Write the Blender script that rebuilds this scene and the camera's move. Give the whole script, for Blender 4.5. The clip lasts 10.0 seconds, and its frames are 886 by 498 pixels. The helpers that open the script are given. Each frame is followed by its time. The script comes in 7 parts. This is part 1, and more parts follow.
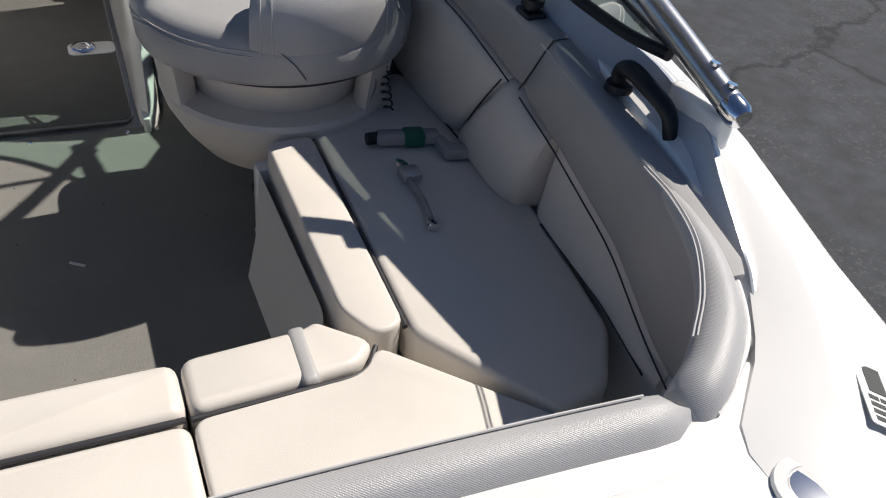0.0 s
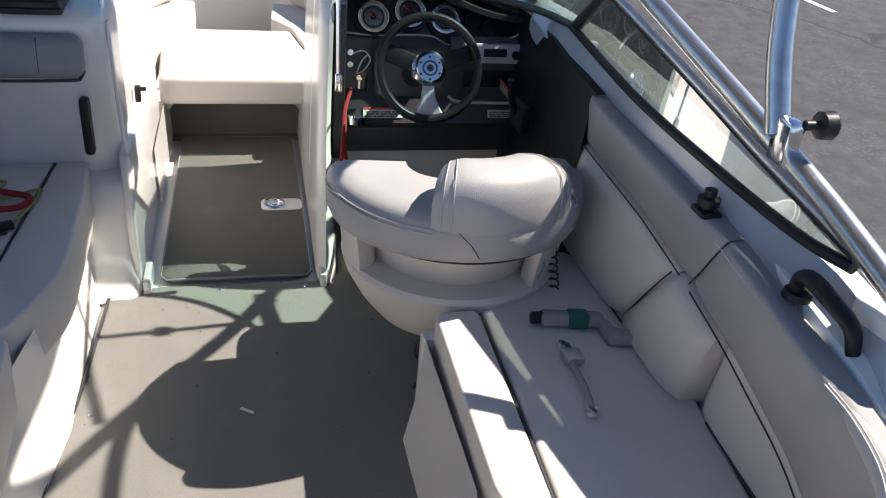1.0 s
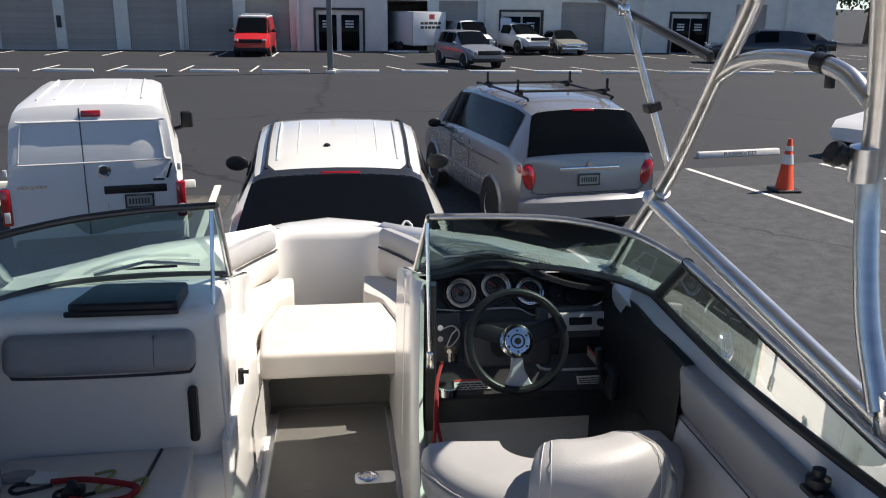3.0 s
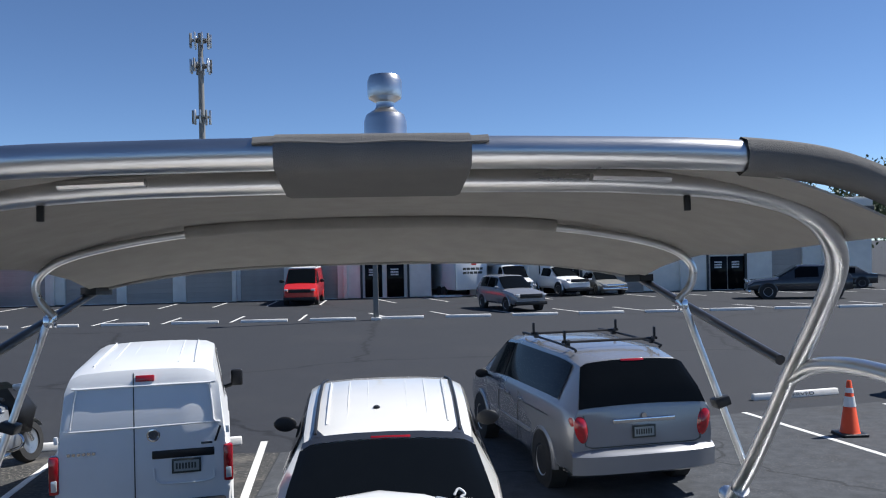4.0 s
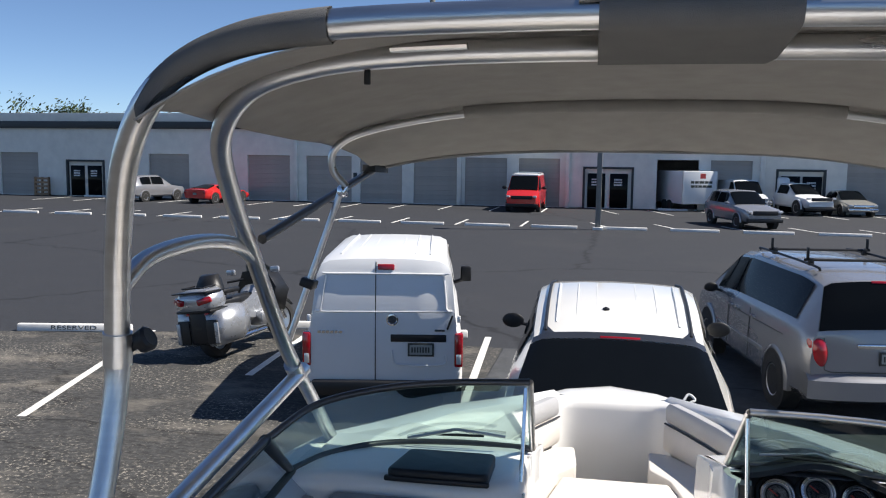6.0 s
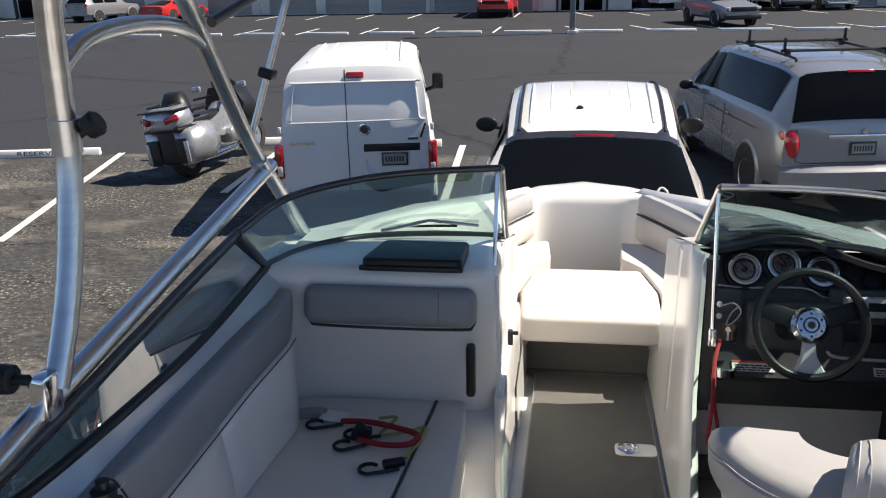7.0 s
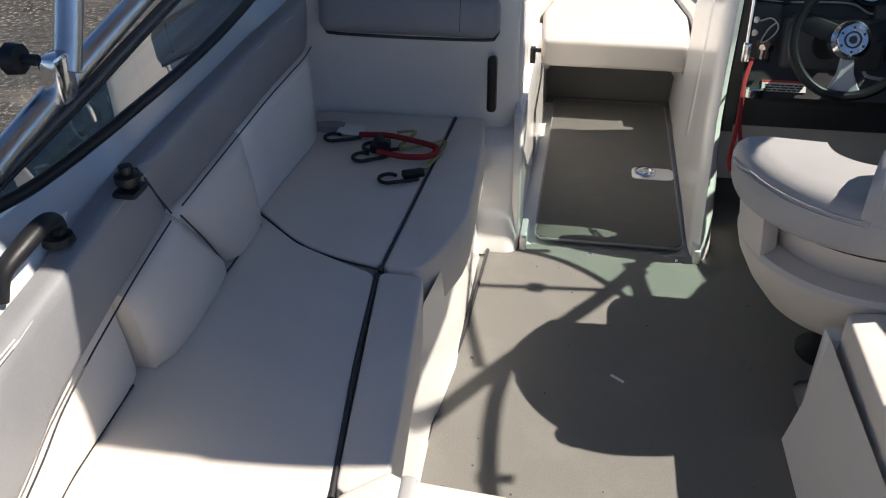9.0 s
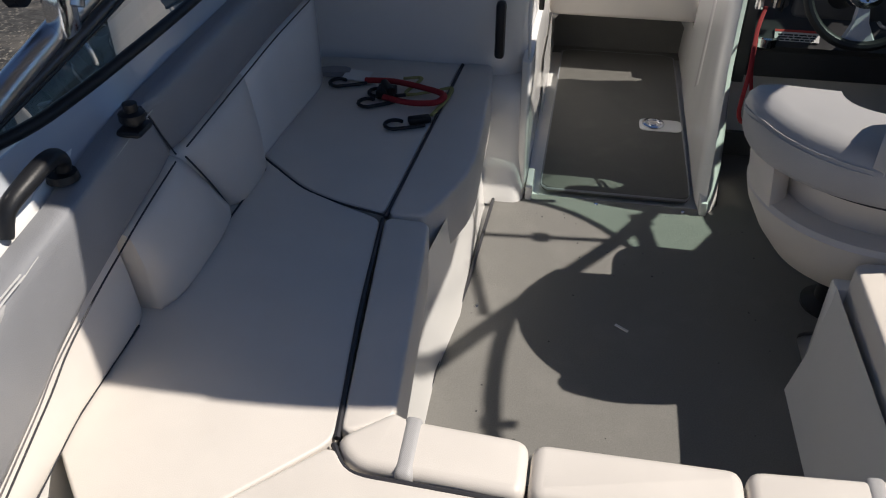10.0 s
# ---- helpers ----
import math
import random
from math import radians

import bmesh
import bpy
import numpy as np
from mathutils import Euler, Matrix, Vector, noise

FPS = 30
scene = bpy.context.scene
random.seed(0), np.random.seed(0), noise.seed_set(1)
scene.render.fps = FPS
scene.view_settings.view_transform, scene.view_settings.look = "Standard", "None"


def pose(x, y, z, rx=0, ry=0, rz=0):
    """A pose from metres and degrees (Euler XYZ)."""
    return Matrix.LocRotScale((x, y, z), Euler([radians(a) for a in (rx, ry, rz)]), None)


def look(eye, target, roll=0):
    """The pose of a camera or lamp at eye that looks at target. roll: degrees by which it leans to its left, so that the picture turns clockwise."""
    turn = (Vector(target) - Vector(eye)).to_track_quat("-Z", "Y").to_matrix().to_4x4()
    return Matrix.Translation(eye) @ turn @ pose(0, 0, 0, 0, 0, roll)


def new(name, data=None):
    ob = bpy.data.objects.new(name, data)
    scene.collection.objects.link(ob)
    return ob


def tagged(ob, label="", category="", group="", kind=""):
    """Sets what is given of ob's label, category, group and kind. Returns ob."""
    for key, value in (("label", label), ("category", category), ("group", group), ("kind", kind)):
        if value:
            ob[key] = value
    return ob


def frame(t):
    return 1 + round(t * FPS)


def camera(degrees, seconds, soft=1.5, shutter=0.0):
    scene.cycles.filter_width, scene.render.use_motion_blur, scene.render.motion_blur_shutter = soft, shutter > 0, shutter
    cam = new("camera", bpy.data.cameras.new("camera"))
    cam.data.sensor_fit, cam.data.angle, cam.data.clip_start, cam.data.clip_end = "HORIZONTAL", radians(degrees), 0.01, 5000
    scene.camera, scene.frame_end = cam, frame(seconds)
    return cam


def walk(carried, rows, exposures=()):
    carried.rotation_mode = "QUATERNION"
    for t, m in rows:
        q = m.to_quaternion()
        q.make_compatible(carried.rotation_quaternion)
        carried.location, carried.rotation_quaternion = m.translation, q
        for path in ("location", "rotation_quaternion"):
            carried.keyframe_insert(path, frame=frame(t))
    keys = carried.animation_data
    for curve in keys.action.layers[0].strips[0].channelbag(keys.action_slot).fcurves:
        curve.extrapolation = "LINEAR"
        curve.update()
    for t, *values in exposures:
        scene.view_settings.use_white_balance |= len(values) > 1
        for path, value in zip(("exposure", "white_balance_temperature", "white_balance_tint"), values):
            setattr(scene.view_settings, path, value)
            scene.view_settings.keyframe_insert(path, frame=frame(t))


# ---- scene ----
cam = camera(55.9, 10.0, soft=1.1)
PATH = [
    (0, (0.144, 0.125, 2.855), (0.846, 1.454, 1.536), 10.1),
    (0.5, (0.128, 0.138, 2.883), (0.637, 1.631, 1.653), 8.2),
    (1, (0.097, 0.154, 2.935), (0.496, 1.789, 1.854), 6.4),
    (1.5, (0.085, 0.148, 2.975), (0.385, 1.905, 2.069), 4.6),
    (2, (0.077, 0.148, 2.988), (0.326, 1.944, 2.143), 3.4),
    (2.5, (0.079, 0.157, 2.986), (0.304, 1.969, 2.171), 2.4),
    (3, (0.079, 0.149, 3.048), (0.283, 2.056, 2.48), 0.7),
    (3.2, (0.072, 0.149, 3.107), (0.269, 2.099, 2.711), -0.3),
    (4.3, (0.002, 0.232, 3.238), (0.026, 2.232, 3.271), -0.7),
    (4.5, (-0.029, 0.227, 3.24), (-0.09, 2.226, 3.28), -0.2),
    (5, (-0.113, 0.167, 3.211), (-0.418, 2.143, 3.232), 1.3),
    (5.2, (-0.126, 0.177, 3.206), (-0.485, 2.145, 3.209), 1.6),
    (6.3, (-0.105, 0.134, 3.122), (-0.51, 2.062, 2.782), 0.3),
    (6.5, (-0.102, 0.151, 3.107), (-0.491, 2.067, 2.684), -0.2),
    (7, (-0.098, 0.185, 3.05), (-0.433, 2.046, 2.399), -1.4),
    (7.5, (-0.106, 0.191, 3.019), (-0.409, 1.994, 2.208), -1.5),
    (8, (-0.115, 0.172, 2.972), (-0.43, 1.899, 2.014), -1.5),
    (8.5, (-0.121, 0.172, 2.939), (-0.446, 1.818, 1.85), -1.6),
    (9, (-0.128, 0.181, 2.921), (-0.45, 1.765, 1.743), -1.1),
    (9.5, (-0.139, 0.18, 2.897), (-0.454, 1.718, 1.658), -0.5),
    (10, (-0.139, 0.174, 2.893), (-0.453, 1.694, 1.632), -0.5),
]
walk(cam, [(t, look(eye, target, roll)) for t, eye, target, roll in PATH],
     [(0, 0.07, 6650, 11), (0.5, 0.40, 6750, 11), (1, 0.92, 6850, 12), (1.2, 1.15, 6900, 12), (1.6, 0.75, 6950, 12), (2.5, 0.64, 7000, 12), (3.2, 0.52, 6850, 11), (4.3, 0.48, 6000, 10), (5.2, 0.45, 6000, 10), (6.5, 0.73, 6950, 11), (8, 0.76, 7100, 12), (9, 0.55, 6950, 12), (9.5, 0.20, 6900, 12), (10, -0.02, 6700, 12)])

# ---- world, sun ----
SUN_EL, SUN_AZ = 50.0, 75.0          # azimuth from +y (bow) towards +x (starboard)
world = bpy.data.worlds.new("world")
scene.world = world
world.use_nodes = True
wn = world.node_tree
sky = wn.nodes.new("ShaderNodeTexSky")
sky.sky_type, sky.sun_disc = "NISHITA", False
sky.sun_elevation, sky.sun_rotation = radians(SUN_EL), radians(SUN_AZ)
sky.air_density, sky.dust_density, sky.ozone_density = 0.6, 0.0, 5.0
wn.links.new(sky.outputs[0], wn.nodes["Background"].inputs[0])
wn.nodes["Background"].inputs[1].default_value = 0.085
sun = new("sun", bpy.data.lights.new("sun", "SUN"))
sun.data.energy, sun.data.angle, sun.data.color = 5.0, radians(0.55), (1.0, 0.95, 0.88)
e, a = radians(SUN_EL), radians(SUN_AZ)
sun.matrix_world = look((0, 0, 30), Vector((0, 0, 30)) - Vector((math.sin(a) * math.cos(e), math.cos(a) * math.cos(e), math.sin(e))))


# ---- materials ----
def mat(name, colour, rough=0.5, metal=0.0, vary=0.08, scale=6.0, bump=0.0, bump_scale=300.0, spec=0.5, coat=0.0, stain=0.0, stain_colour=(0.2, 0.18, 0.15), stain_scale=1.5, rnd=0.0, stretch=(1, 1, 1), crack=0.0, rib=0.0, speck=0.0, speck_colour=(0.3, 0.25, 0.19), speck_scale=40.0):
    m = bpy.data.materials.new(name)
    m.use_nodes = True
    t = m.node_tree
    n, l = t.nodes, t.links
    b = n["Principled BSDF"]
    b.inputs["Roughness"].default_value, b.inputs["Metallic"].default_value = rough, metal
    b.inputs["Specular IOR Level"].default_value, b.inputs["Coat Weight"].default_value = spec, coat
    b.inputs["Coat Roughness"].default_value = 0.06
    tc = n.new("ShaderNodeTexCoord")
    mp = n.new("ShaderNodeMapping")
    mp.inputs["Scale"].default_value = stretch
    l.new(tc.outputs["Object"], mp.inputs[0])
    tex = n.new("ShaderNodeTexNoise")
    tex.inputs["Scale"].default_value, tex.inputs["Detail"].default_value = scale, 6
    l.new(mp.outputs[0], tex.inputs["Vector"])
    ramp = n.new("ShaderNodeMapRange")
    ramp.inputs["To Min"].default_value, ramp.inputs["To Max"].default_value = 1 - vary, 1 + vary
    ramp.inputs["From Min"].default_value, ramp.inputs["From Max"].default_value = 0.3, 0.7
    l.new(tex.outputs[0], ramp.inputs[0])
    mul = n.new("ShaderNodeMix")
    mul.data_type, mul.blend_type = "RGBA", "MULTIPLY"
    mul.inputs["Factor"].default_value = 1
    mul.inputs["A"].default_value = (*colour, 1)
    l.new(ramp.outputs[0], mul.inputs["B"])
    out = mul.outputs["Result"]
    if stain:
        st = n.new("ShaderNodeTexNoise")
        st.inputs["Scale"].default_value, st.inputs["Detail"].default_value, st.inputs["Roughness"].default_value = stain_scale, 8, 0.65
        l.new(mp.outputs[0], st.inputs["Vector"])
        sr = n.new("ShaderNodeMapRange")
        sr.inputs["From Min"].default_value, sr.inputs["From Max"].default_value = 0.52, 0.72
        sr.inputs["To Max"].default_value = stain
        l.new(st.outputs[0], sr.inputs[0])
        mx = n.new("ShaderNodeMix")
        mx.data_type = "RGBA"
        l.new(sr.outputs[0], mx.inputs["Factor"])
        l.new(out, mx.inputs["A"])
        mx.inputs["B"].default_value = (*stain_colour, 1)
        out = mx.outputs["Result"]
    if crack:
        wob = n.new("ShaderNodeTexNoise")
        wob.inputs["Scale"].default_value, wob.inputs["Detail"].default_value = 1.3, 5
        l.new(mp.outputs[0], wob.inputs["Vector"])
        add = n.new("ShaderNodeMix")
        add.data_type, add.blend_type = "RGBA", "ADD"
        add.inputs["Factor"].default_value = 1.0
        l.new(mp.outputs[0], add.inputs["A"])
        l.new(wob.outputs[1], add.inputs["B"])
        vo = n.new("ShaderNodeTexVoronoi")
        vo.feature = "DISTANCE_TO_EDGE"
        vo.inputs["Scale"].default_value = crack
        l.new(add.outputs["Result"], vo.inputs["Vector"])
        cr = n.new("ShaderNodeMapRange")
        cr.inputs["From Min"].default_value, cr.inputs["From Max"].default_value = 0.002, 0.007
        cr.inputs["To Min"].default_value, cr.inputs["To Max"].default_value = 0.55, 1.0
        l.new(vo.outputs[0], cr.inputs[0])
        m3 = n.new("ShaderNodeMix")
        m3.data_type, m3.blend_type = "RGBA", "MULTIPLY"
        m3.inputs["Factor"].default_value = 1
        l.new(out, m3.inputs["A"])
        l.new(cr.outputs[0], m3.inputs["B"])
        out = m3.outputs["Result"]
    if speck:
        sp, msk = n.new("ShaderNodeTexNoise"), n.new("ShaderNodeTexNoise")
        sp.inputs["Scale"].default_value, sp.inputs["Detail"].default_value, sp.inputs["Roughness"].default_value = speck_scale, 4, 0.7
        msk.inputs["Scale"].default_value, msk.inputs["Detail"].default_value = 0.9, 5
        l.new(tc.outputs["Object"], sp.inputs["Vector"])
        l.new(tc.outputs["Object"], msk.inputs["Vector"])
        a1, a2, a3 = n.new("ShaderNodeMapRange"), n.new("ShaderNodeMapRange"), n.new("ShaderNodeMath")
        a1.inputs["From Min"].default_value, a1.inputs["From Max"].default_value, a1.inputs["To Max"].default_value = 0.54, 0.64, speck
        a2.inputs["From Min"].default_value, a2.inputs["From Max"].default_value, a2.inputs["To Min"].default_value = 0.42, 0.62, 0.12
        a3.operation = "MULTIPLY"
        l.new(sp.outputs[0], a1.inputs[0])
        l.new(msk.outputs[0], a2.inputs[0])
        l.new(a1.outputs[0], a3.inputs[0])
        l.new(a2.outputs[0], a3.inputs[1])
        m4 = n.new("ShaderNodeMix")
        m4.data_type = "RGBA"
        l.new(a3.outputs[0], m4.inputs["Factor"])
        l.new(out, m4.inputs["A"])
        m4.inputs["B"].default_value = (*speck_colour, 1)
        out = m4.outputs["Result"]
    if rnd:
        oi = n.new("ShaderNodeObjectInfo")
        rr = n.new("ShaderNodeMapRange")
        rr.inputs["To Min"].default_value, rr.inputs["To Max"].default_value = 1 - rnd, 1 + rnd
        l.new(oi.outputs["Random"], rr.inputs[0])
        m2 = n.new("ShaderNodeMix")
        m2.data_type, m2.blend_type = "RGBA", "MULTIPLY"
        m2.inputs["Factor"].default_value = 1
        l.new(out, m2.inputs["A"])
        l.new(rr.outputs[0], m2.inputs["B"])
        out = m2.outputs["Result"]
    l.new(out, b.inputs["Base Color"])
    # roughness varies a little everywhere
    rv = n.new("ShaderNodeMapRange")
    rv.inputs["To Min"].default_value, rv.inputs["To Max"].default_value = max(0.02, rough * 0.8), min(1, rough * 1.2)
    l.new(tex.outputs[0], rv.inputs[0])
    l.new(rv.outputs[0], b.inputs["Roughness"])
    if bump:
        bt = n.new("ShaderNodeTexNoise")
        bt.inputs["Scale"].default_value, bt.inputs["Detail"].default_value = bump_scale, 3
        l.new(mp.outputs[0], bt.inputs["Vector"])
        bp = n.new("ShaderNodeBump")
        bp.inputs["Strength"].default_value, bp.inputs["Distance"].default_value = bump, 0.004
        l.new(bt.outputs[0], bp.inputs["Height"])
        l.new(bp.outputs[0], b.inputs["Normal"])
        if rib:
            wv = n.new("ShaderNodeTexWave")
            wv.bands_direction = "DIAGONAL"
            wv.inputs["Scale"].default_value, wv.inputs["Distortion"].default_value = rib, 0.6
            l.new(mp.outputs[0], wv.inputs["Vector"])
            b2 = n.new("ShaderNodeBump")
            b2.inputs["Strength"].default_value, b2.inputs["Distance"].default_value = 0.22, 0.001
            l.new(wv.outputs[1], b2.inputs["Height"])
            l.new(bp.outputs[0], b2.inputs["Normal"])
            l.new(b2.outputs[0], b.inputs["Normal"])
    return m


def glass(name, tint, rough=0.02):
    """Thin clear pane: tinted see-through with a Fresnel sheen."""
    m = bpy.data.materials.new(name)
    m.use_nodes = True
    n, l = m.node_tree.nodes, m.node_tree.links
    n.remove(n["Principled BSDF"])
    tr, gl, mx, fr = n.new("ShaderNodeBsdfTransparent"), n.new("ShaderNodeBsdfGlossy"), n.new("ShaderNodeMixShader"), n.new("ShaderNodeFresnel")
    tr.inputs[0].default_value = (*tint, 1)
    gl.inputs["Roughness"].default_value = rough
    fr.inputs[0].default_value = 1.45
    half = n.new("ShaderNodeMath")
    half.operation = "MULTIPLY"
    half.inputs[1].default_value = 0.6
    l.new(fr.outputs[0], half.inputs[0])
    l.new(half.outputs[0], mx.inputs[0])
    l.new(tr.outputs[0], mx.inputs[1])
    l.new(gl.outputs[0], mx.inputs[2])
    l.new(mx.outputs[0], n["Material Output"].inputs[0])
    return m


GEL = mat("white_gelcoat", (0.80, 0.79, 0.76), 0.22, coat=0.4, vary=0.03, scale=3, stain=0.10, stain_colour=(0.55, 0.50, 0.42))
VINYL = mat("cream_vinyl", (0.71, 0.665, 0.605), 0.45, vary=0.04, scale=5, bump=0.12, bump_scale=500, stain=0.10, stain_colour=(0.55, 0.47, 0.38), stain_scale=4)
PALE = mat("pale_grey_vinyl", (0.43, 0.425, 0.42), 0.40, vary=0.05, scale=6, bump=0.2, bump_scale=450, rib=150)
# GREY also colours the port upper pads, with their shade put in
GREY = mat("grey_and_shaded_pad_vinyl", (0.26, 0.265, 0.275), 0.42, vary=0.06, scale=6, bump=0.25, bump_scale=450)
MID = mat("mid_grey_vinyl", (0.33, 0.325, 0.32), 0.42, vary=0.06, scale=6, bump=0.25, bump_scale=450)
PIPING = mat("dark_piping", (0.03, 0.03, 0.035), 0.5)
THREAD = mat("pale_thread", (0.55, 0.54, 0.52), 0.7)
CARPET = mat("grey_carpet", (0.235, 0.229, 0.212), 0.95, vary=0.10, scale=260, bump=0.6, bump_scale=900, spec=0.1, stain=0.22, stain_colour=(0.36, 0.35, 0.32), stain_scale=4)
HATCHM = mat("hatch_carpet", (0.145, 0.142, 0.13), 0.95, vary=0.10, scale=260, bump=0.6, bump_scale=900, spec=0.1, stain=0.2, stain_colour=(0.24, 0.23, 0.2), stain_scale=7)
ALU = mat("brushed_aluminium", (0.62, 0.62, 0.62), 0.30, 1.0, vary=0.10, scale=4, bump=0.08, bump_scale=40, stretch=(1, 1, 8))
CHROME = mat("chrome", (0.75, 0.75, 0.76), 0.12, 1.0, vary=0.04)
BLACK = mat("black_plastic", (0.013, 0.0135, 0.015), 0.42, spec=0.35, vary=0.12, scale=20, bump=0.1)
SILVER = mat("silver_plastic", (0.50, 0.51, 0.53), 0.32, vary=0.05, scale=30)
DIAL = mat("gauge_face", (0.30, 0.31, 0.33), 0.25, vary=0.05, scale=30, coat=0.5)
DASHPLATE = mat("grey_dash_plate", (0.085, 0.086, 0.09), 0.34, vary=0.10, scale=14, bump=0.12, bump_scale=260)
DASH = mat("charcoal_dash", (0.042, 0.042, 0.044), 0.38, vary=0.12, scale=12, bump=0.15, bump_scale=250)
SLEEVE = mat("dark_grey_canvas", (0.135, 0.132, 0.128), 0.9, vary=0.09, scale=12, bump=0.5, bump_scale=600, spec=0.15)
CANVAS = mat("grey_canvas", (0.35, 0.335, 0.315), 0.9, vary=0.09, scale=12, bump=0.5, bump_scale=600, spec=0.15)
cn = CANVAS.node_tree
ctr, cmx = cn.nodes.new("ShaderNodeBsdfTranslucent"), cn.nodes.new("ShaderNodeMixShader")
ctr.inputs[0].default_value, cmx.inputs[0].default_value = (0.30, 0.28, 0.25, 1), 0.18      # sunlit cloth lets a little light through
cn.links.new(cn.nodes["Principled BSDF"].outputs[0], cmx.inputs[1])
cn.links.new(ctr.outputs[0], cmx.inputs[2])
cn.links.new(cmx.outputs[0], cn.nodes["Material Output"].inputs[0])
MOULD = mat("blue_grey_gelcoat", (0.44, 0.47, 0.51), 0.22, coat=0.5, vary=0.04, scale=3, stain=0.08, stain_colour=(0.5, 0.48, 0.44))
WS_GLASS = glass("green_windshield_glass", (0.70, 0.94, 0.86))
SIDE_GLASS = glass("smoked_side_glass", (0.34, 0.40, 0.37))
# FRAME also stands for the port top rails' aluminium, darkened as in shade
FRAME = mat("dark_anodised_and_shaded_frame", (0.10, 0.10, 0.105), 0.35, 0.8)
ASPHALT = mat("asphalt", (0.030, 0.032, 0.037), 0.85, vary=0.25, scale=9, bump=0.35, bump_scale=160, spec=0.3, crack=0.07, speck=0.35, speck_colour=(0.09, 0.09, 0.09), speck_scale=30, stain=0.35, stain_colour=(0.050, 0.050, 0.050), stain_scale=0.22)
NEAR = mat("cracked_near_asphalt", (0.060, 0.064, 0.070), 0.9, vary=0.30, scale=5, bump=0.45, bump_scale=140, spec=0.25, crack=0.14, speck=0.5, speck_colour=(0.16, 0.155, 0.145), speck_scale=26, stain=0.75, stain_colour=(0.045, 0.045, 0.046), stain_scale=0.8)
SANDY = mat("sandy_worn_asphalt", (0.052, 0.052, 0.051), 0.95, vary=0.45, scale=18, bump=0.7, bump_scale=130, spec=0.2, crack=0.18, speck=0.95, speck_colour=(0.34, 0.31, 0.26), speck_scale=22, stain=0.85, stain_colour=(0.20, 0.182, 0.155), stain_scale=1.3, stretch=(0.55, 1, 1))
LINE = mat("worn_white_line_paint", (0.66, 0.65, 0.61), 0.8, vary=0.10, scale=12, stain=0.35, stain_colour=(0.3, 0.3, 0.29), stain_scale=5)
CONC = mat("painted_concrete", (0.70, 0.69, 0.66), 0.85, vary=0.08, scale=7, bump=0.3, bump_scale=80, stain=0.2)
STUCCO = mat("cream_stucco", (0.82, 0.79, 0.71), 0.9, vary=0.06, scale=1.5, bump=0.4, bump_scale=40, stain=0.15, stain_colour=(0.4, 0.37, 0.32), stain_scale=0.4)
SHUTTER = mat("taupe_shutter", (0.40, 0.365, 0.325), 0.6, vary=0.05, scale=2, rnd=0.06)
DARKTRIM = mat("dark_roof_band", (0.035, 0.04, 0.042), 0.5)
WHITE_P = mat("white_car_paint", (0.74, 0.745, 0.74), 0.35, coat=0.3, vary=0.02, scale=2, stain=0.08, stain_colour=(0.5, 0.48, 0.44))
CREAM_P = mat("cream_white_car_paint", (0.80, 0.78, 0.72), 0.2, coat=0.8, vary=0.02, scale=2)
SILVER_P = mat("silver_car_paint", (0.275, 0.28, 0.295), 0.24, 0.4, coat=0.7, vary=0.03, scale=2)
RED_P = mat("red_car_paint", (0.55, 0.022, 0.02), 0.2, coat=0.8)
DARK_P = mat("dark_car_paint", (0.03, 0.032, 0.036), 0.2, coat=0.8)
TAN_P = mat("champagne_car_paint", (0.36, 0.35, 0.31), 0.25, 0.4, coat=0.6)
CARGLASS = mat("dark_car_glass", (0.004, 0.005, 0.006), 0.06, vary=0.05, spec=0.10)
RUBBER = mat("black_rubber", (0.02, 0.02, 0.02), 0.8, vary=0.2, scale=20)
RIM = mat("alloy_rim", (0.45, 0.45, 0.46), 0.3, 0.9)
TAIL = mat("red_tail_lens", (0.36, 0.006, 0.012), 0.12, coat=0.8, vary=0.12, scale=30)
LAMPW = mat("clear_lamp_lens", (0.7, 0.7, 0.7), 0.1, 0.3, coat=0.8)
PLATE = mat("pale_plate", (0.30, 0.32, 0.30), 0.4)
INK = mat("dark_ink", (0.04, 0.045, 0.04), 0.6)
ORANGE = mat("orange_cone_plastic", (0.80, 0.085, 0.02), 0.5, vary=0.06)
RED_STRAP = mat("red_webbing", (0.32, 0.014, 0.02), 0.75, bump=0.4, bump_scale=500)
YELLOW = mat("yellow_webbing", (0.34, 0.33, 0.12), 0.75, bump=0.4, bump_scale=500)
GREEN_T = mat("green_tape", (0.015, 0.13, 0.085), 0.5)
STICKER = mat("sticker_white", (0.72, 0.72, 0.70), 0.4)
RED_INK = mat("sticker_red", (0.55, 0.06, 0.05), 0.4)
LEAF = mat("foliage", (0.04, 0.065, 0.022), 0.7, vary=0.35, scale=1.3)
BARK = mat("bark", (0.13, 0.10, 0.075), 0.9, vary=0.2, bump=0.6, bump_scale=30)
GALV = mat("galvanised_steel", (0.55, 0.56, 0.57), 0.35, 0.9, vary=0.08, scale=2)
POLE = mat("grey_pole_paint", (0.20, 0.20, 0.19), 0.6)
WOOD = mat("pallet_wood", (0.34, 0.22, 0.13), 0.85, vary=0.2)


# ---- builders ----
BOATED = []            # top-level things that belong to the boat and share its lie
BOAT = pose(0.042, 0, 1.301, 0, 0, 1.6) @ pose(0, 0, 0, -3.3, 0, 0)


def thing(name, label, category, group="", kind="", m=None, boat=False):
    ob = new(name)
    ob.empty_display_size = 0.1
    tagged(ob, label, category, group, kind)
    ob.matrix_world = m or Matrix()
    if boat:
        BOATED.append(ob)
    return ob


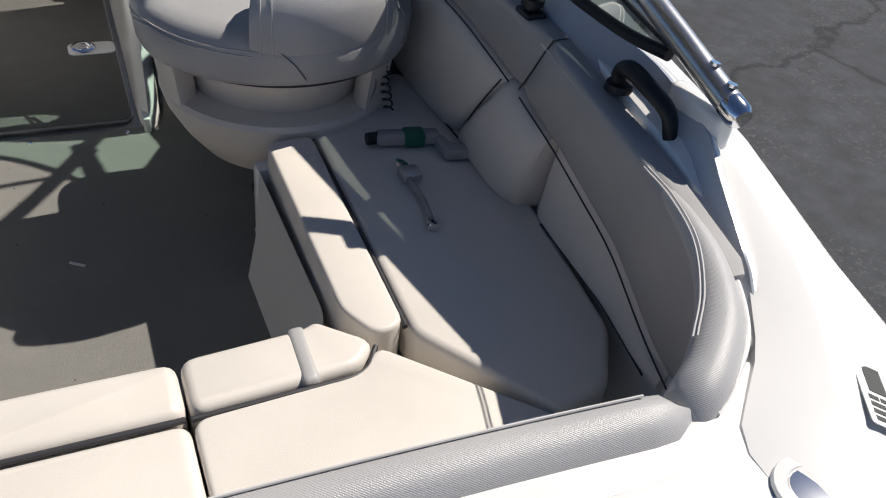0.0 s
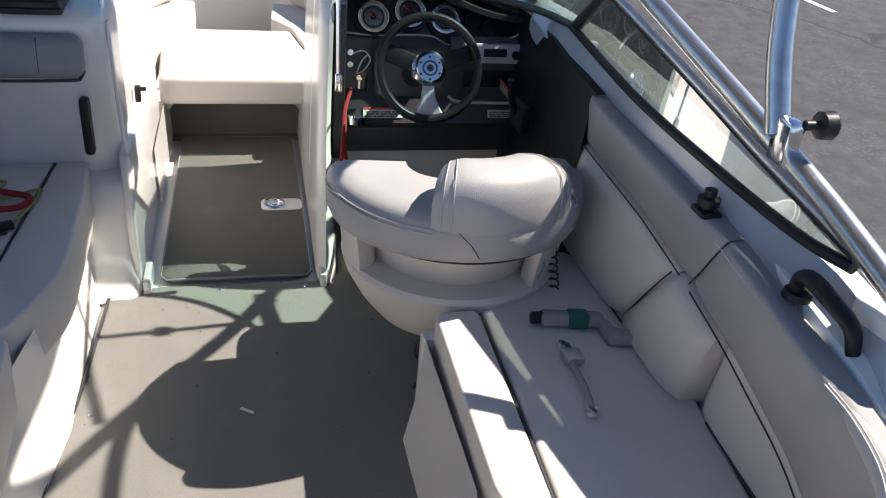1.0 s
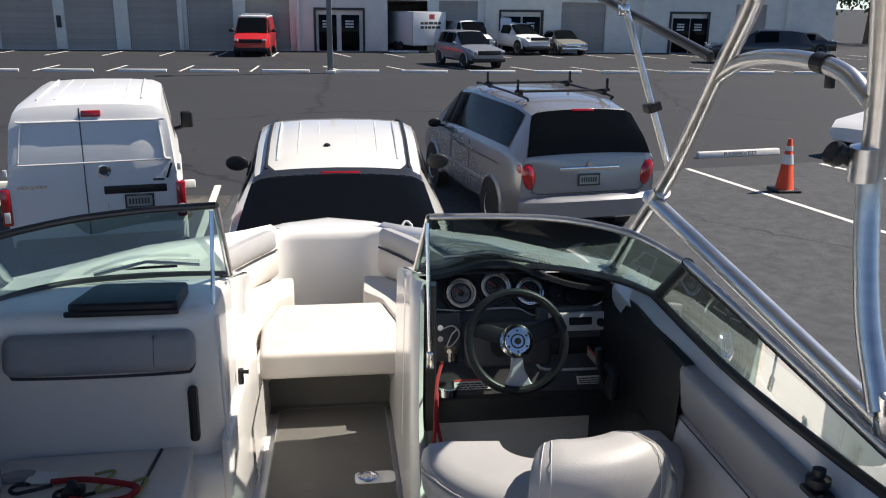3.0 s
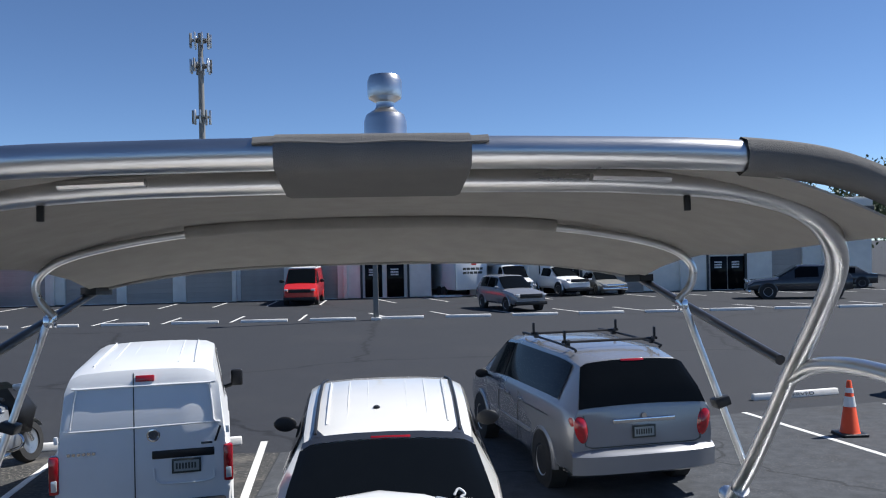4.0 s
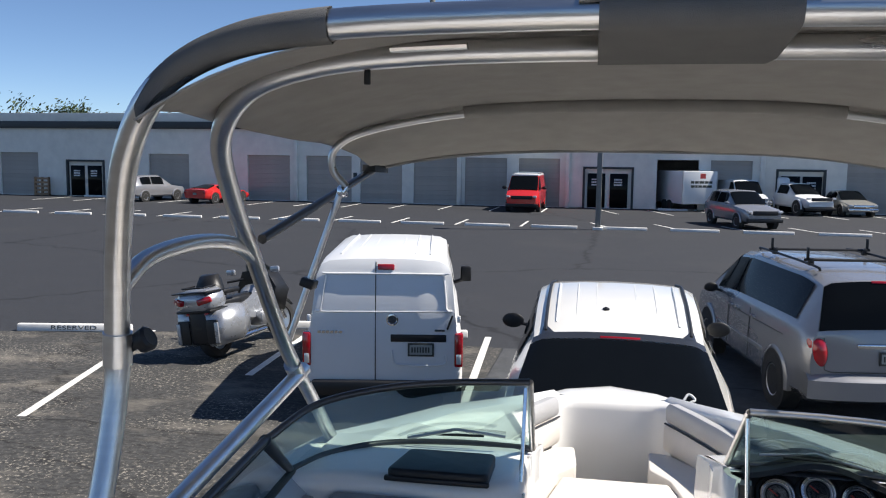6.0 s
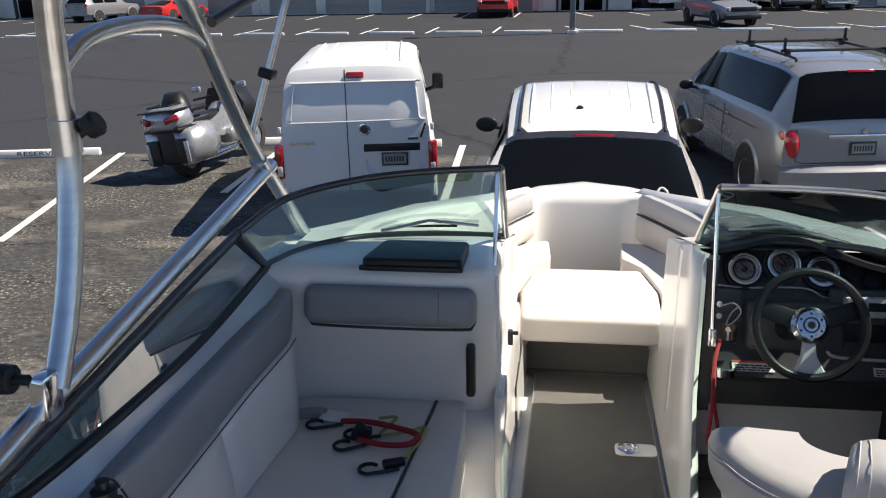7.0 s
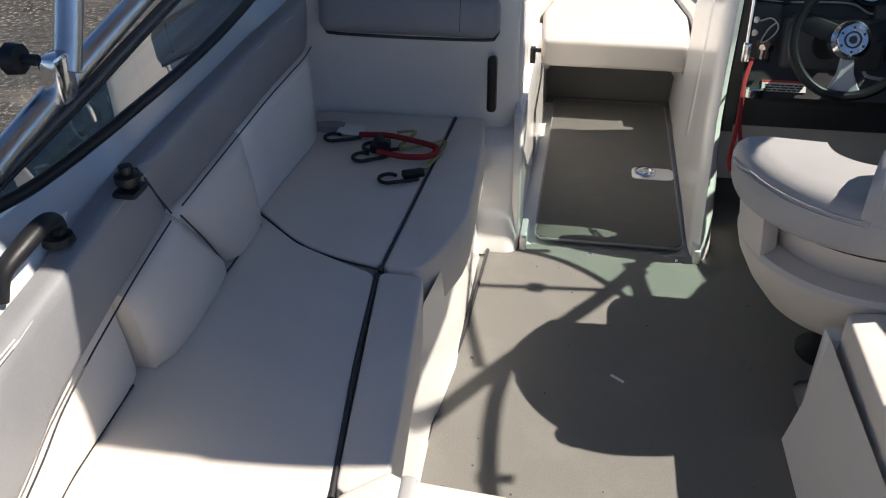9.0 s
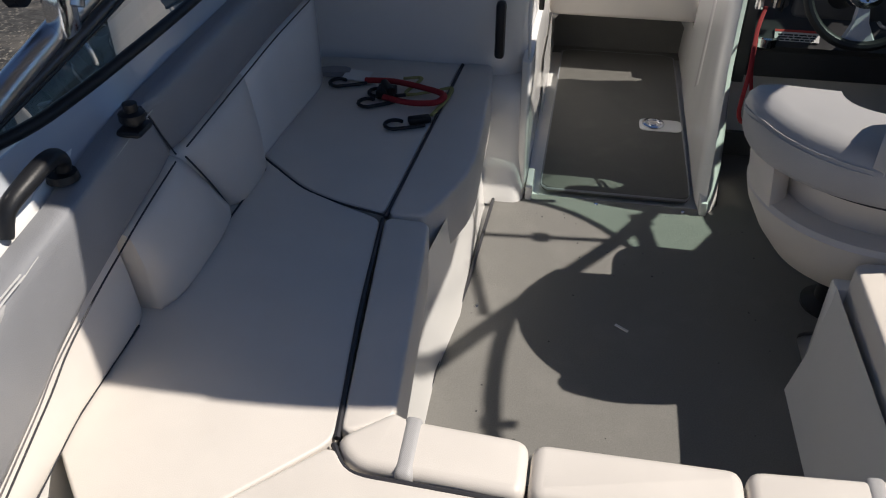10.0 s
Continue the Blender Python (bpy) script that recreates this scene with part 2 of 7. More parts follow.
def finish(bm, name, material, angle=38):
    me = bpy.data.meshes.new(name)
    bmesh.ops.recalc_face_normals(bm, faces=bm.faces)
    bm.to_mesh(me)
    bm.free()
    me.shade_smooth()
    me.set_sharp_from_angle(angle=radians(angle))
    me.materials.append(material)
    return me


def part(name, bm, material, parent, label="", angle=38):
    ob = new(name, finish(bm, name, material, angle))
    ob.parent = parent
    if label:
        ob["label"] = label
    return ob


def solid(name, bm, material, label, category, group="", kind="", boat=False, m=None, angle=38):
    ob = new(name, finish(bm, name, material, angle))
    tagged(ob, label, category, group, kind)
    if m:
        ob.matrix_world = m
    if boat:
        BOATED.append(ob)
    return ob


def merge(*bms):
    out = bmesh.new()
    for b in bms:
        me = bpy.data.meshes.new("tmp")
        b.to_mesh(me)
        b.free()
        out.from_mesh(me)
        bpy.data.meshes.remove(me)
    return out


def moved(bm, m):
    bm.transform(m)
    return bm


def bevelled(bm, r, seg=2, angle=30):
    if r > 0:
        edges = [e for e in bm.edges if len(e.link_faces) == 2 and e.calc_face_angle(0) > radians(angle)]
        bmesh.ops.bevel(bm, geom=edges, offset=r, offset_type="OFFSET", segments=seg, profile=0.5, affect="EDGES", clamp_overlap=True)
    return bm


def box(x0, x1, y0, y1, z0, z1, r=0.0, seg=2):
    bm = bmesh.new()
    bmesh.ops.create_cube(bm, size=1)
    for v in bm.verts:
        v.co = ((x0 + x1) / 2 + v.co.x * (x1 - x0), (y0 + y1) / 2 + v.co.y * (y1 - y0), (z0 + z1) / 2 + v.co.z * (z1 - z0))
    return bevelled(bm, r, seg)


def prism(outline, z0, z1, r=0.0, seg=3, top=None):
    """Upright prism over a plan outline; top: shift of the upper outline as a function of its point."""
    bm = bmesh.new()
    lo = [bm.verts.new((x, y, z0)) for x, y in outline]
    hi = [bm.verts.new((x, y, z1) if top is None else top(x, y, z1)) for x, y in outline]
    bm.faces.new(lo[::-1])
    bm.faces.new(hi)
    k = len(outline)
    for i in range(k):
        bm.faces.new((lo[i], lo[(i + 1) % k], hi[(i + 1) % k], hi[i]))
    bmesh.ops.recalc_face_normals(bm, faces=bm.faces)
    return bevelled(bm, r, seg)


def loft(rings, closed=True, caps=True):
    bm = bmesh.new()
    vs = [[bm.verts.new(p) for p in ring] for ring in rings]
    k = len(rings[0])
    for a, b in zip(vs, vs[1:]):
        for i in range(k if closed else k - 1):
            j = (i + 1) % k
            bm.faces.new((a[i], a[j], b[j], b[i]))
    if caps and closed:
        bm.faces.new(vs[0][::-1])
        bm.faces.new(vs[-1])
    bmesh.ops.remove_doubles(bm, verts=bm.verts, dist=1e-5)
    bmesh.ops.recalc_face_normals(bm, faces=bm.faces)
    return bm


def curve(points, per=8):
    """Smooth line through points (Catmull-Rom)."""
    p = [Vector(q) for q in points]
    p = [2 * p[0] - p[1], *p, 2 * p[-1] - p[-2]]
    out = []
    for i in range(1, len(p) - 2):
        for s in range(per):
            t = s / per
            out.append(0.5 * ((2 * p[i]) + (p[i + 1] - p[i - 1]) * t + (2 * p[i - 1] - 5 * p[i] + 4 * p[i + 1] - p[i + 2]) * t * t + (3 * p[i] - p[i - 1] - 3 * p[i + 1] + p[i + 2]) * t ** 3))
    return out + [p[-2]]


def tube(points, r, seg=14, smooth=0, flat=1.0):
    pts = curve(points, smooth) if smooth else [Vector(q) for q in points]
    rings, up = [], None
    for i, p in enumerate(pts):
        d = (pts[min(i + 1, len(pts) - 1)] - pts[max(i - 1, 0)]).normalized()
        if up is None:
            up = Vector((0, 0, 1)) if abs(d.z) < 0.9 else Vector((0, 1, 0))
        up = (up - d * up.dot(d)).normalized()
        side = d.cross(up)
        rr = r(i / (len(pts) - 1)) if callable(r) else r
        rings.append([p + (side * math.cos(q) + up * math.sin(q) * flat) * rr for q in (2 * math.pi * k / seg for k in range(seg))])
    return loft(rings)


def cyl(x, y, z0, z1, r, r2=None, seg=20, bev=0.0):
    r2 = r if r2 is None else r2
    bm = loft([[(x + q * math.cos(a), y + q * math.sin(a), z) for a in (2 * math.pi * k / seg for k in range(seg))] for z, q in ((z0, r), (z1, r2))])
    return bevelled(bm, bev, 2, 50)


def lathe(profile, seg=24):
    """Turned about z; profile of (radius, z)."""
    return loft([[(r * math.cos(a), r * math.sin(a), z) for a in (2 * math.pi * k / seg for k in range(seg))] for r, z in profile])


def mirror_x(pts):
    return [(-x, *rest) for x, *rest in pts]


def rounded(outline, r, per=4):
    """Plan outline with its corners rounded."""
    out, k = [], len(outline)
    for i in range(k):
        p, a, b = Vector(outline[i]), Vector(outline[i - 1]), Vector(outline[(i + 1) % k])
        q = min(r, (a - p).length * 0.45, (b - p).length * 0.45)
        s, t = p + (a - p).normalized() * q, p + (b - p).normalized() * q
        for j in range(per + 1):
            u = j / per
            c = s * (1 - u) ** 2 + p * 2 * u * (1 - u) + t * u * u
            out.append((c.x, c.y))
    return out


def bars(name, parent, m, w, h, rows, material=INK):
    """Unreadable writing as plain bars on the plane of m (x across, y up)."""
    bm = bmesh.new()
    rng = random.Random(len(name) + rows)
    for i in range(rows):
        y, x = h / 2 - (i + 0.5) * h / rows, -w / 2
        while x < w / 2 - w * 0.05:
            d = min(w * rng.uniform(0.08, 0.25), w / 2 - x)
            bb = box(x, x + d, y - h / rows * 0.3, y + h / rows * 0.3, 0, 0.0006)
            me = bpy.data.meshes.new("tmp")
            bb.to_mesh(me)
            bb.free()
            bm.from_mesh(me)
            bpy.data.meshes.remove(me)
            x += d + w * 0.03
    bm.transform(m)
    return part(name, bm, material, parent)


# ---- ground and lot ----
def sheet(x0, x1, y0, y1, z, n=1):
    bm = bmesh.new()
    bmesh.ops.create_grid(bm, x_segments=n, y_segments=n, size=0.5)
    for v in bm.verts:
        v.co = ((x0 + x1) / 2 + v.co.x * (x1 - x0), (y0 + y1) / 2 + v.co.y * (y1 - y0), z)
    return bm


solid("ground", sheet(-900, 900, -900, 900, 0), ASPHALT, "dark grey asphalt parking lot", "ground", kind="structure")
solid("pavement", prism([(-60, -30), (-1.6, -30), (-1.9, 13.6), (-6.5, 13.9), (-9, 13.0), (-60, 3.5)], 0.001, 0.005), SANDY, "worn sandy asphalt of the near parking row", "pavement", kind="structure")
solid("pavement", prism([(-1.59, -30), (60, -30), (60, 26.0), (7.0, 15.6), (-1.88, 13.6)], 0.001, 0.005), NEAR, "cracked grey asphalt of the near parking row", "pavement", kind="structure")



def wheel_stop(m, label, lettered=False):
    ob = thing("wheel_stop", label, "wheel stop", "concrete wheel stops", m=m)
    part("block", prism([(-0.9, -0.075), (0.9, -0.075), (0.9, 0.075), (-0.9, 0.075)], 0, 0.13, 0.02, 2, lambda x, y, z: (x, y * 0.6, z)), CONC, ob)
    if lettered:
        cu = bpy.data.curves.new("lettering", "FONT")
        cu.body, cu.size, cu.align_x, cu.extrude = "RESERVED", 0.13, "CENTER", 0.001
        tmp = bpy.data.objects.new("tmp", cu)
        scene.collection.objects.link(tmp)
        bpy.context.view_layer.update()
        me = bpy.data.meshes.new_from_object(tmp.evaluated_get(bpy.context.evaluated_depsgraph_get()))
        bpy.data.objects.remove(tmp)
        me.transform(pose(0, -0.068, 0.035, 78, 0, 0) @ Matrix.Diagonal((1.25, 0.8, 1, 1)))
        me.materials.clear()
        me.materials.append(INK)
        t = new("lettering", me)
        t.parent = ob
    return ob


def paint(x0, y0, x1, y1, w=0.11, z=0.010):
    d = Vector((x1 - x0, y1 - y0)).normalized()
    q = Vector((-d.y, d.x)) * w / 2
    return prism([(x0 + q.x, y0 + q.y), (x0 - q.x, y0 - q.y), (x1 - q.x, y1 - q.y), (x1 + q.x, y1 + q.y)], z - 0.006, z)


for x0, y0, x1, y1 in ((-8.15, 13.4, -7.0, 8.6), (-5.4, 13.9, -5.2, 11.0), (-2.26, 14.4, -1.85, 9.0), (6.45, 15.5, 7.6, 10.2), (9.4, 15.9, 11.0, 10.0)):
    solid("parking_line", paint(x0, y0, x1, y1), LINE, "worn white painted parking line", "parking line", "near stall lines", "structure")
for x, y, lettered in ((-9.45, 13.05, True), (-6.4, 14.15, False), (-3.6, 14.1, False), (8.1, 16.85, True), (11.3, 17.4, False)):
    wheel_stop(pose(x, y, 0, 0, 0, 12) @ Matrix.Diagonal((1.12, 1, 1, 1)), "white concrete wheel stop lettered RESERVED" if lettered else "white concrete wheel stop in the near row", lettered)
STOP_W = 3.05
for i in range(-10, 11):
    x = -9.0 + (i + 2) * STOP_W
    wheel_stop(pose(x, 37.9, 0) @ Matrix.Diagonal((1.15, 1, 1, 1)), "white concrete wheel stop in the far row")
    solid("parking_line", paint(x + 1.5 + (1.2 if x > -3 else 0), 38.2, x + 1.5, 41.6), LINE, "white painted stall line in the far row", "parking line", "far stall lines", "structure")
for i in range(-12, 12):
    x = -9.0 + (i + 2) * STOP_W
    solid("parking_line", paint(x + 1.5 + (1.3 if x > -3 else 0), 48.6, x + 1.5, 53.0), LINE, "white painted stall line by the building", "parking line", "building stall lines", "structure")
    if i in (-11, -10, 2, 5, 9):
        wheel_stop(pose(x, 53.2, 0), "white concrete wheel stop at the foot of the building")


# ---- boat: hull, deck, liner ----
def interp(table, y):
    ys = [r[0] for r in table]
    return [float(np.interp(y, ys, [r[k] for r in table])) for k in range(1, len(table[0]))]


# y, half beam at the rub rail, inner edge of the side deck, deck height
DECK = [(-0.75, 1.02, 0.80, 0.70), (0.0, 1.12, 0.80, 0.72), (0.48, 1.19, 0.80, 0.74), (0.60, 1.21, 0.93, 0.745), (0.75, 1.235, 1.03, 0.755), (1.05, 1.28, 1.075, 0.80),
        (1.60, 1.31, 1.105, 0.85), (2.20, 1.31, 1.115, 0.90), (2.70, 1.29, 1.11, 0.93), (2.95, 1.26, 1.10, 0.925), (3.15, 1.235, 1.09, 0.92), (3.45, 1.18, 0.93, 0.89), (3.60, 1.15, 0.90, 0.87), (4.20, 1.00, 0.78, 0.80),
        (4.80, 0.78, 0.60, 0.71), (5.20, 0.58, 0.44, 0.66), (5.45, 0.43, 0.32, 0.64)]
# ridge of the side moulding: y, x, height
RIDGE = [(0.60, 0.955, 0.725), (0.72, 1.025, 0.760), (0.90, 1.085, 0.812), (1.02, 1.13, 0.848), (1.20, 1.15, 0.870), (1.50, 1.148, 0.885), (2.00, 1.145, 0.905), (2.50, 1.145, 0.935), (2.95, 1.14, 0.945)]
# foot of the side glass: y, x, height
RAIL = [(1.19, 1.150, 0.900), (1.34, 1.130, 0.890), (1.63, 1.100, 0.903), (2.07, 1.086, 0.920), (2.64, 1.108, 0.952), (2.95, 1.10, 0.955)]


def pad_inset(y):
    """How far the side pads stand inboard of the deck's edge."""
    return float(np.interp(y, (1.0, 1.54, 2.2, 2.5, 2.95), (0.0, 0.014, 0.042, 0.06, 0.025)))


def pad_rim(y):
    return float(np.interp(y, (0.72, 1.0, 1.3, 1.46, 1.84, 2.41, 2.7, 2.95), (0.775, 0.79, 0.812, 0.828, 0.855, 0.885, 0.90, 0.91)))


boat = thing("motorboat", "white fibreglass bowrider motorboat hitched behind a white car", "boat", boat=True)
hull = []
for y in np.linspace(-0.75, 5.45, 26):
    xo, xi, z = interp(DECK, y)
    f = max(0.0, (y - 3.2) / 2.25)
    keel = -0.55 + 0.55 * f ** 2
    hull.append([(s * q * xo, y, h) for s, q, h in ((-1, 1.0, z - 0.02), (-1, 1.0, z - 0.10), (-1, 0.97 - 0.1 * f, z - 0.35), (-1, 0.90 - 0.25 * f, keel * 0.45 - 0.03), (1, 0.0, keel), (1, 0.90 - 0.25 * f, keel * 0.45 - 0.03), (1, 0.97 - 0.1 * f, z - 0.35), (1, 1.0, z - 0.10), (1, 1.0, z - 0.02))])
nose = [(0.0, 5.85, z) for _, _, z in hull[-1]]
part("hull", loft([*hull, nose], closed=False), GEL, boat)
for s in (-1, 1):
    strips = []
    for y in np.linspace(-0.75, 5.45, 150):
        xo, xi, z = interp(DECK, y)
        strips.append([(s * x, y, h) for x, h in ((xi, z - 0.16), (xi, z - 0.02), (xi + 0.012, z), (xi * 0.58 + xo * 0.42, z + 0.026), (xi * 0.52 + xo * 0.48, z + 0.024), (xi * 0.25 + xo * 0.75, z - 0.004), (xo - 0.012, z - 0.01), (xo, z - 0.03))])
    part("side_deck", loft(strips, closed=False), GEL, boat)
    part("rub_rail", tube([(s * (interp(DECK, y)[0] + 0.006), y, interp(DECK, y)[2] - 0.06) for y in np.linspace(-0.7, 5.4, 40)], 0.022), GREY, boat)
    # moulding: a steep wall from the pads up to the side glass, a hollow round the grab handle, tapering aft
    strips = []
    for y in np.linspace(0.60, 2.95, 54):
        xo, xi, z = interp(DECK, y)
        xa, za = xi - pad_inset(y) - 0.006, pad_rim(y) - float(np.interp(y, (0.60, 0.85), (0.055, 0.010)))
        rx_, rz_ = interp(RIDGE, y)
        w = float(np.interp(y, (1.2, 1.55), (0.0, 1.0)))
        gx, gz = interp(RAIL, y)
        bx, bz = rx_ + (gx - 0.004 - rx_) * w, rz_ + (gz - 0.008 - rz_) * w
        hollow = float(np.interp(y, (0.72, 0.85, 1.2, 1.5), (0.2, 0.62, 0.5, 0.0)))
        ring = [(xa, za - 0.06)]
        for u in (0.0, 0.12, 0.3, 0.5, 0.7, 0.86, 0.95, 1.0):
            ring.append((xa + (bx - xa) * u, za + (bz - za) * (u - hollow * 2.4 * u * (1 - u))))
        deck_at = lambda x: float(np.interp(x, (xi + 0.012, xi * 0.58 + xo * 0.42, xi * 0.52 + xo * 0.48, xi * 0.25 + xo * 0.75, xo), (z, z + 0.026, z + 0.024, z - 0.004, z - 0.02)))
        rx_ = max(rx_, bx + 0.003)
        fade = float(np.interp(y, (0.85, 1.1), (0.0, 1.0)))
        d1, d2 = deck_at(rx_ + 0.075), deck_at(rx_ + 0.10)
        mid = rz_ * 0.45 + deck_at(rx_ + 0.04) * 0.55
        ring += [(rx_ + 0.004, rz_), (rx_ + 0.014, rz_ - 0.003), (rx_ + 0.025 + 0.015 * fade, (rz_ - 0.05) * (1 - fade) + mid * fade), (rx_ + 0.03 + 0.045 * fade, (rz_ - 0.08) * (1 - fade) + (d1 - 0.004) * fade), (rx_ + 0.035 + 0.065 * fade, (rz_ - 0.11) * (1 - fade) + (d2 - 0.03) * fade)]
        strips.append([(s * x, y, h) for x, h in ring])
    part("side_moulding", loft([ring[:10] for ring in strips], closed=False), MOULD, boat, "blue-grey gelcoat moulding", angle=60)
    part("moulding_flank", loft([ring[9:] for ring in strips], closed=False), GEL, boat, angle=60)
# foredeck cap round the bow and transom deck
part("bow_cap", loft([[(x, y, z) for x, y, z in ring] for ring in (
    [(-0.43, 5.45, 0.63), (-0.30, 5.66, 0.63), (0, 5.83, 0.63), (0.30, 5.66, 0.63), (0.43, 5.45, 0.63)],
    [(-0.40, 5.45, 0.645), (-0.27, 5.60, 0.645), (0, 5.70, 0.645), (0.27, 5.60, 0.645), (0.40, 5.45, 0.645)],
    [(-0.32, 5.45, 0.64), (-0.22, 5.47, 0.64), (0, 5.48, 0.64), (0.22, 5.47, 0.64), (0.32, 5.45, 0.64)])], closed=False), GEL, boat)
part("transom_deck", prism(rounded([(-0.82, -0.75), (0.82, -0.75), (0.83, 0.44), (0.94, 0.60), (0.86, 0.59), (0.70, 0.535), (-0.70, 0.535), (-0.86, 0.59), (-0.94, 0.60), (-0.83, 0.44)], 0.03), 0.30, 0.737, 0.025), GEL, boat)
part("engine_hatch", prism(rounded([(-0.66, -0.55), (0.70, -0.55), (0.735, 0.46), (-0.70, 0.46)], 0.05), 0.70, 0.749, 0.012), GEL, boat)
part("sole", sheet(-1.2, 1.2, 0.3, 4.8, -0.02), GEL, boat)
part("carpet", prism(rounded([(-0.49, 1.02), (0.52, 1.02), (0.52, 2.05), (0.98, 2.1), (0.98, 3.12), (0.39, 3.12), (0.36, 2.66), (-0.33, 2.66), (-0.42, 2.63), (-0.44, 2.1), (-0.47, 1.75)], 0.05), -0.015, 0.0), CARPET, boat, "worn grey marine carpet")
part("carpet_binding", tube([(-0.49, 1.15, 0.004), (-0.47, 1.75, 0.004), (-0.44, 2.1, 0.004), (-0.42, 2.63, 0.004), (-0.33, 2.66, 0.004)], 0.006, 8), PIPING, boat)
# inner liner walls behind and under the seats
for s in (-1, 1):
    rows = []
    for y in np.linspace(0.62, 2.75, 24):
        xi = interp(DECK, y)[1]
        rows.append([(s * (xi - 0.05), y, -0.02), (s * (xi - 0.01), y, 0.45), (s * (xi + 0.002), y, 0.74)])
    part("liner_side", loft(rows, closed=False), GEL, boat)
base = [(-0.49, 2.78), (-0.47, 1.95), (-0.50, 1.70), (-0.49, 1.30), (-0.44, 1.08), (0.45, 1.08), (0.49, 1.25), (0.485, 1.80)]
rows = []
for i, (x, y) in enumerate(base):
    q = (0.0, 0.0)
    rows.append([(x * 0.93, y + (0.05 if abs(x) < 0.46 and y < 1.2 else 0), -0.02), (x * 0.99, y, 0.14), (x * 1.01, y, 0.36)])
part("seat_base", loft(rows, closed=False), GEL, boat, "moulded white seat base")
part("seat_base_end", box(0.485, 1.06, 1.78, 1.83, -0.02, 0.36, 0.01), GEL, boat)

# floor hatch in the passage
hatch = thing("floor_hatch", "grey carpeted floor hatch with a round latch in the passage", "hatch", boat=True)
part("lid", prism(rounded([(-0.262, 2.70), (0.268, 2.70), (0.272, 4.0), (-0.252, 4.0)], 0.05), -0.012, 0.012, 0.004), HATCHM, hatch)
part("edge_trim", tube([(-0.262, 2.72, 0.008), (-0.252, 3.97, 0.008), (-0.2, 4.0, 0.008), (0.22, 4.0, 0.008), (0.272, 3.97, 0.008), (0.268, 2.72, 0.008), (0.25, 2.695, 0.008), (-0.24, 2.695, 0.008), (-0.262, 2.72, 0.008)], 0.0045, 8), GREY, hatch)
lt = part("latch_plate", prism(rounded([(0.10, 3.205), (0.269, 3.205), (0.270, 3.305), (0.10, 3.305)], 0.03), 0.010, 0.016, 0.002), GEL, hatch, "pale latch plate")
part("latch_ring", moved(lathe([(0.02, 0.016), (0.045, 0.016), (0.045, 0.023), (0.034, 0.025), (0.032, 0.019), (0.018, 0.019), (0.016, 0.026), (0.0, 0.026)], 20), pose(0.155, 3.255, 0)), CHROME, lt, "chrome ring latch")
for x in (-0.30, 0.305):
    solid("hatch_side_channel", box(x - 0.012, x + 0.012, 2.62, 2.76, -0.01, 0.05, 0.005), GEL, "white moulded channel end beside the floor hatch", "trim", kind="structure", boat=True)

# ---- passage walls and consoles ----
port = thing("port_console", "moulded white port console with passage wall and dash ledge", "console", boat=True)
rows = []
for z, yf, ins in ((0.0, 2.85, 0), (0.30, 2.82, 0), (0.42, 2.795, 0), (0.60, 2.74, 0), (0.76, 2.69, 0), (0.88, 2.662, 0), (0.915, 2.662, 0.004), (0.938, 2.668, 0.012), (0.950, 2.685, 0.028), (0.955, 2.72, 0.06)):
    xw = -0.337 - 0.014 * z - ins
    q = 0.10
    ring = [(-1.10, 3.13), (-1.10, yf - 0.05), (-1.03, yf - 0.012), (-0.95, yf), (xw - q - 0.25, yf), (xw - q - 0.06, yf - 0.004)]
    ring += [(xw - q + q * math.sin(radians(w)), yf + q - q * math.cos(radians(w))) for w in (0, 18, 36, 54, 72, 90)]
    rows.append([(x, y, z) for x, y in [*ring, (xw, 2.9), (xw, 3.13)]])
part("face", loft(rows), GEL, port, angle=60)
part("passage_wall", prism([(-0.42, 3.125), (-0.345, 3.125), (-0.335, 3.70), (-0.40, 3.73)], 0.0, 0.93, 0.008, 2, lambda x, y, z: (x, y, z if y < 3.3 else 0.80)), GEL, port)
rows = []
for z, ya, xr, xl in ((-0.01, 2.585, -0.318, -0.56), (0.02, 2.60, -0.322, -0.55), (0.06, 2.635, -0.327, -0.53), (0.14, 2.675, -0.329, -0.51), (0.28, 2.71, -0.331, -0.50), (0.345, 2.725, -0.333, -0.50), (0.375, 2.745, -0.337, -0.50), (0.385, 2.79, -0.345, -0.50), (0.39, 2.86, -0.36, -0.50)):
    ring = rounded([(xl, 2.95), (xl, ya), (xr, ya), (xr, 2.95)], 0.05, 5)
    rows.append([(x, y, z) for x, y in ring])
part("wall_foot", loft(rows), GEL, port, "rounded white moulded foot", angle=60)
part("wall_edge_step", prism(rounded([(-0.347, 2.66), (-0.320, 2.64), (-0.314, 2.66), (-0.312, 3.66), (-0.345, 3.66)], 0.01), 0.0, 0.47, 0.012, 2, lambda x, y, z: (x - 0.012, y + 0.08, z)), GEL, port)
part("edge_bead", tube([(-0.335, 2.76, 0.46), (-0.343, 2.752, 0.62), (-0.345, 2.742, 0.78), (-0.347, 2.74, 0.91)], 0.006, 8), GEL, port)
part("slot_handle", box(-0.447, -0.415, 2.66, 2.70, 0.50, 0.69, 0.012), BLACK, port, "black vertical slot handle")
part("door_catch", merge(box(-0.335, -0.315, 3.09, 3.12, 0.52, 0.58, 0.005), moved(cyl(0, 0, 0, 0.03, 0.008), pose(-0.325, 3.10, 0.57, 0, 90, 0))), BLACK, port)
pad = thing("port_headrest", "grey vinyl headrest pad on the port console face", "cushion", boat=True)
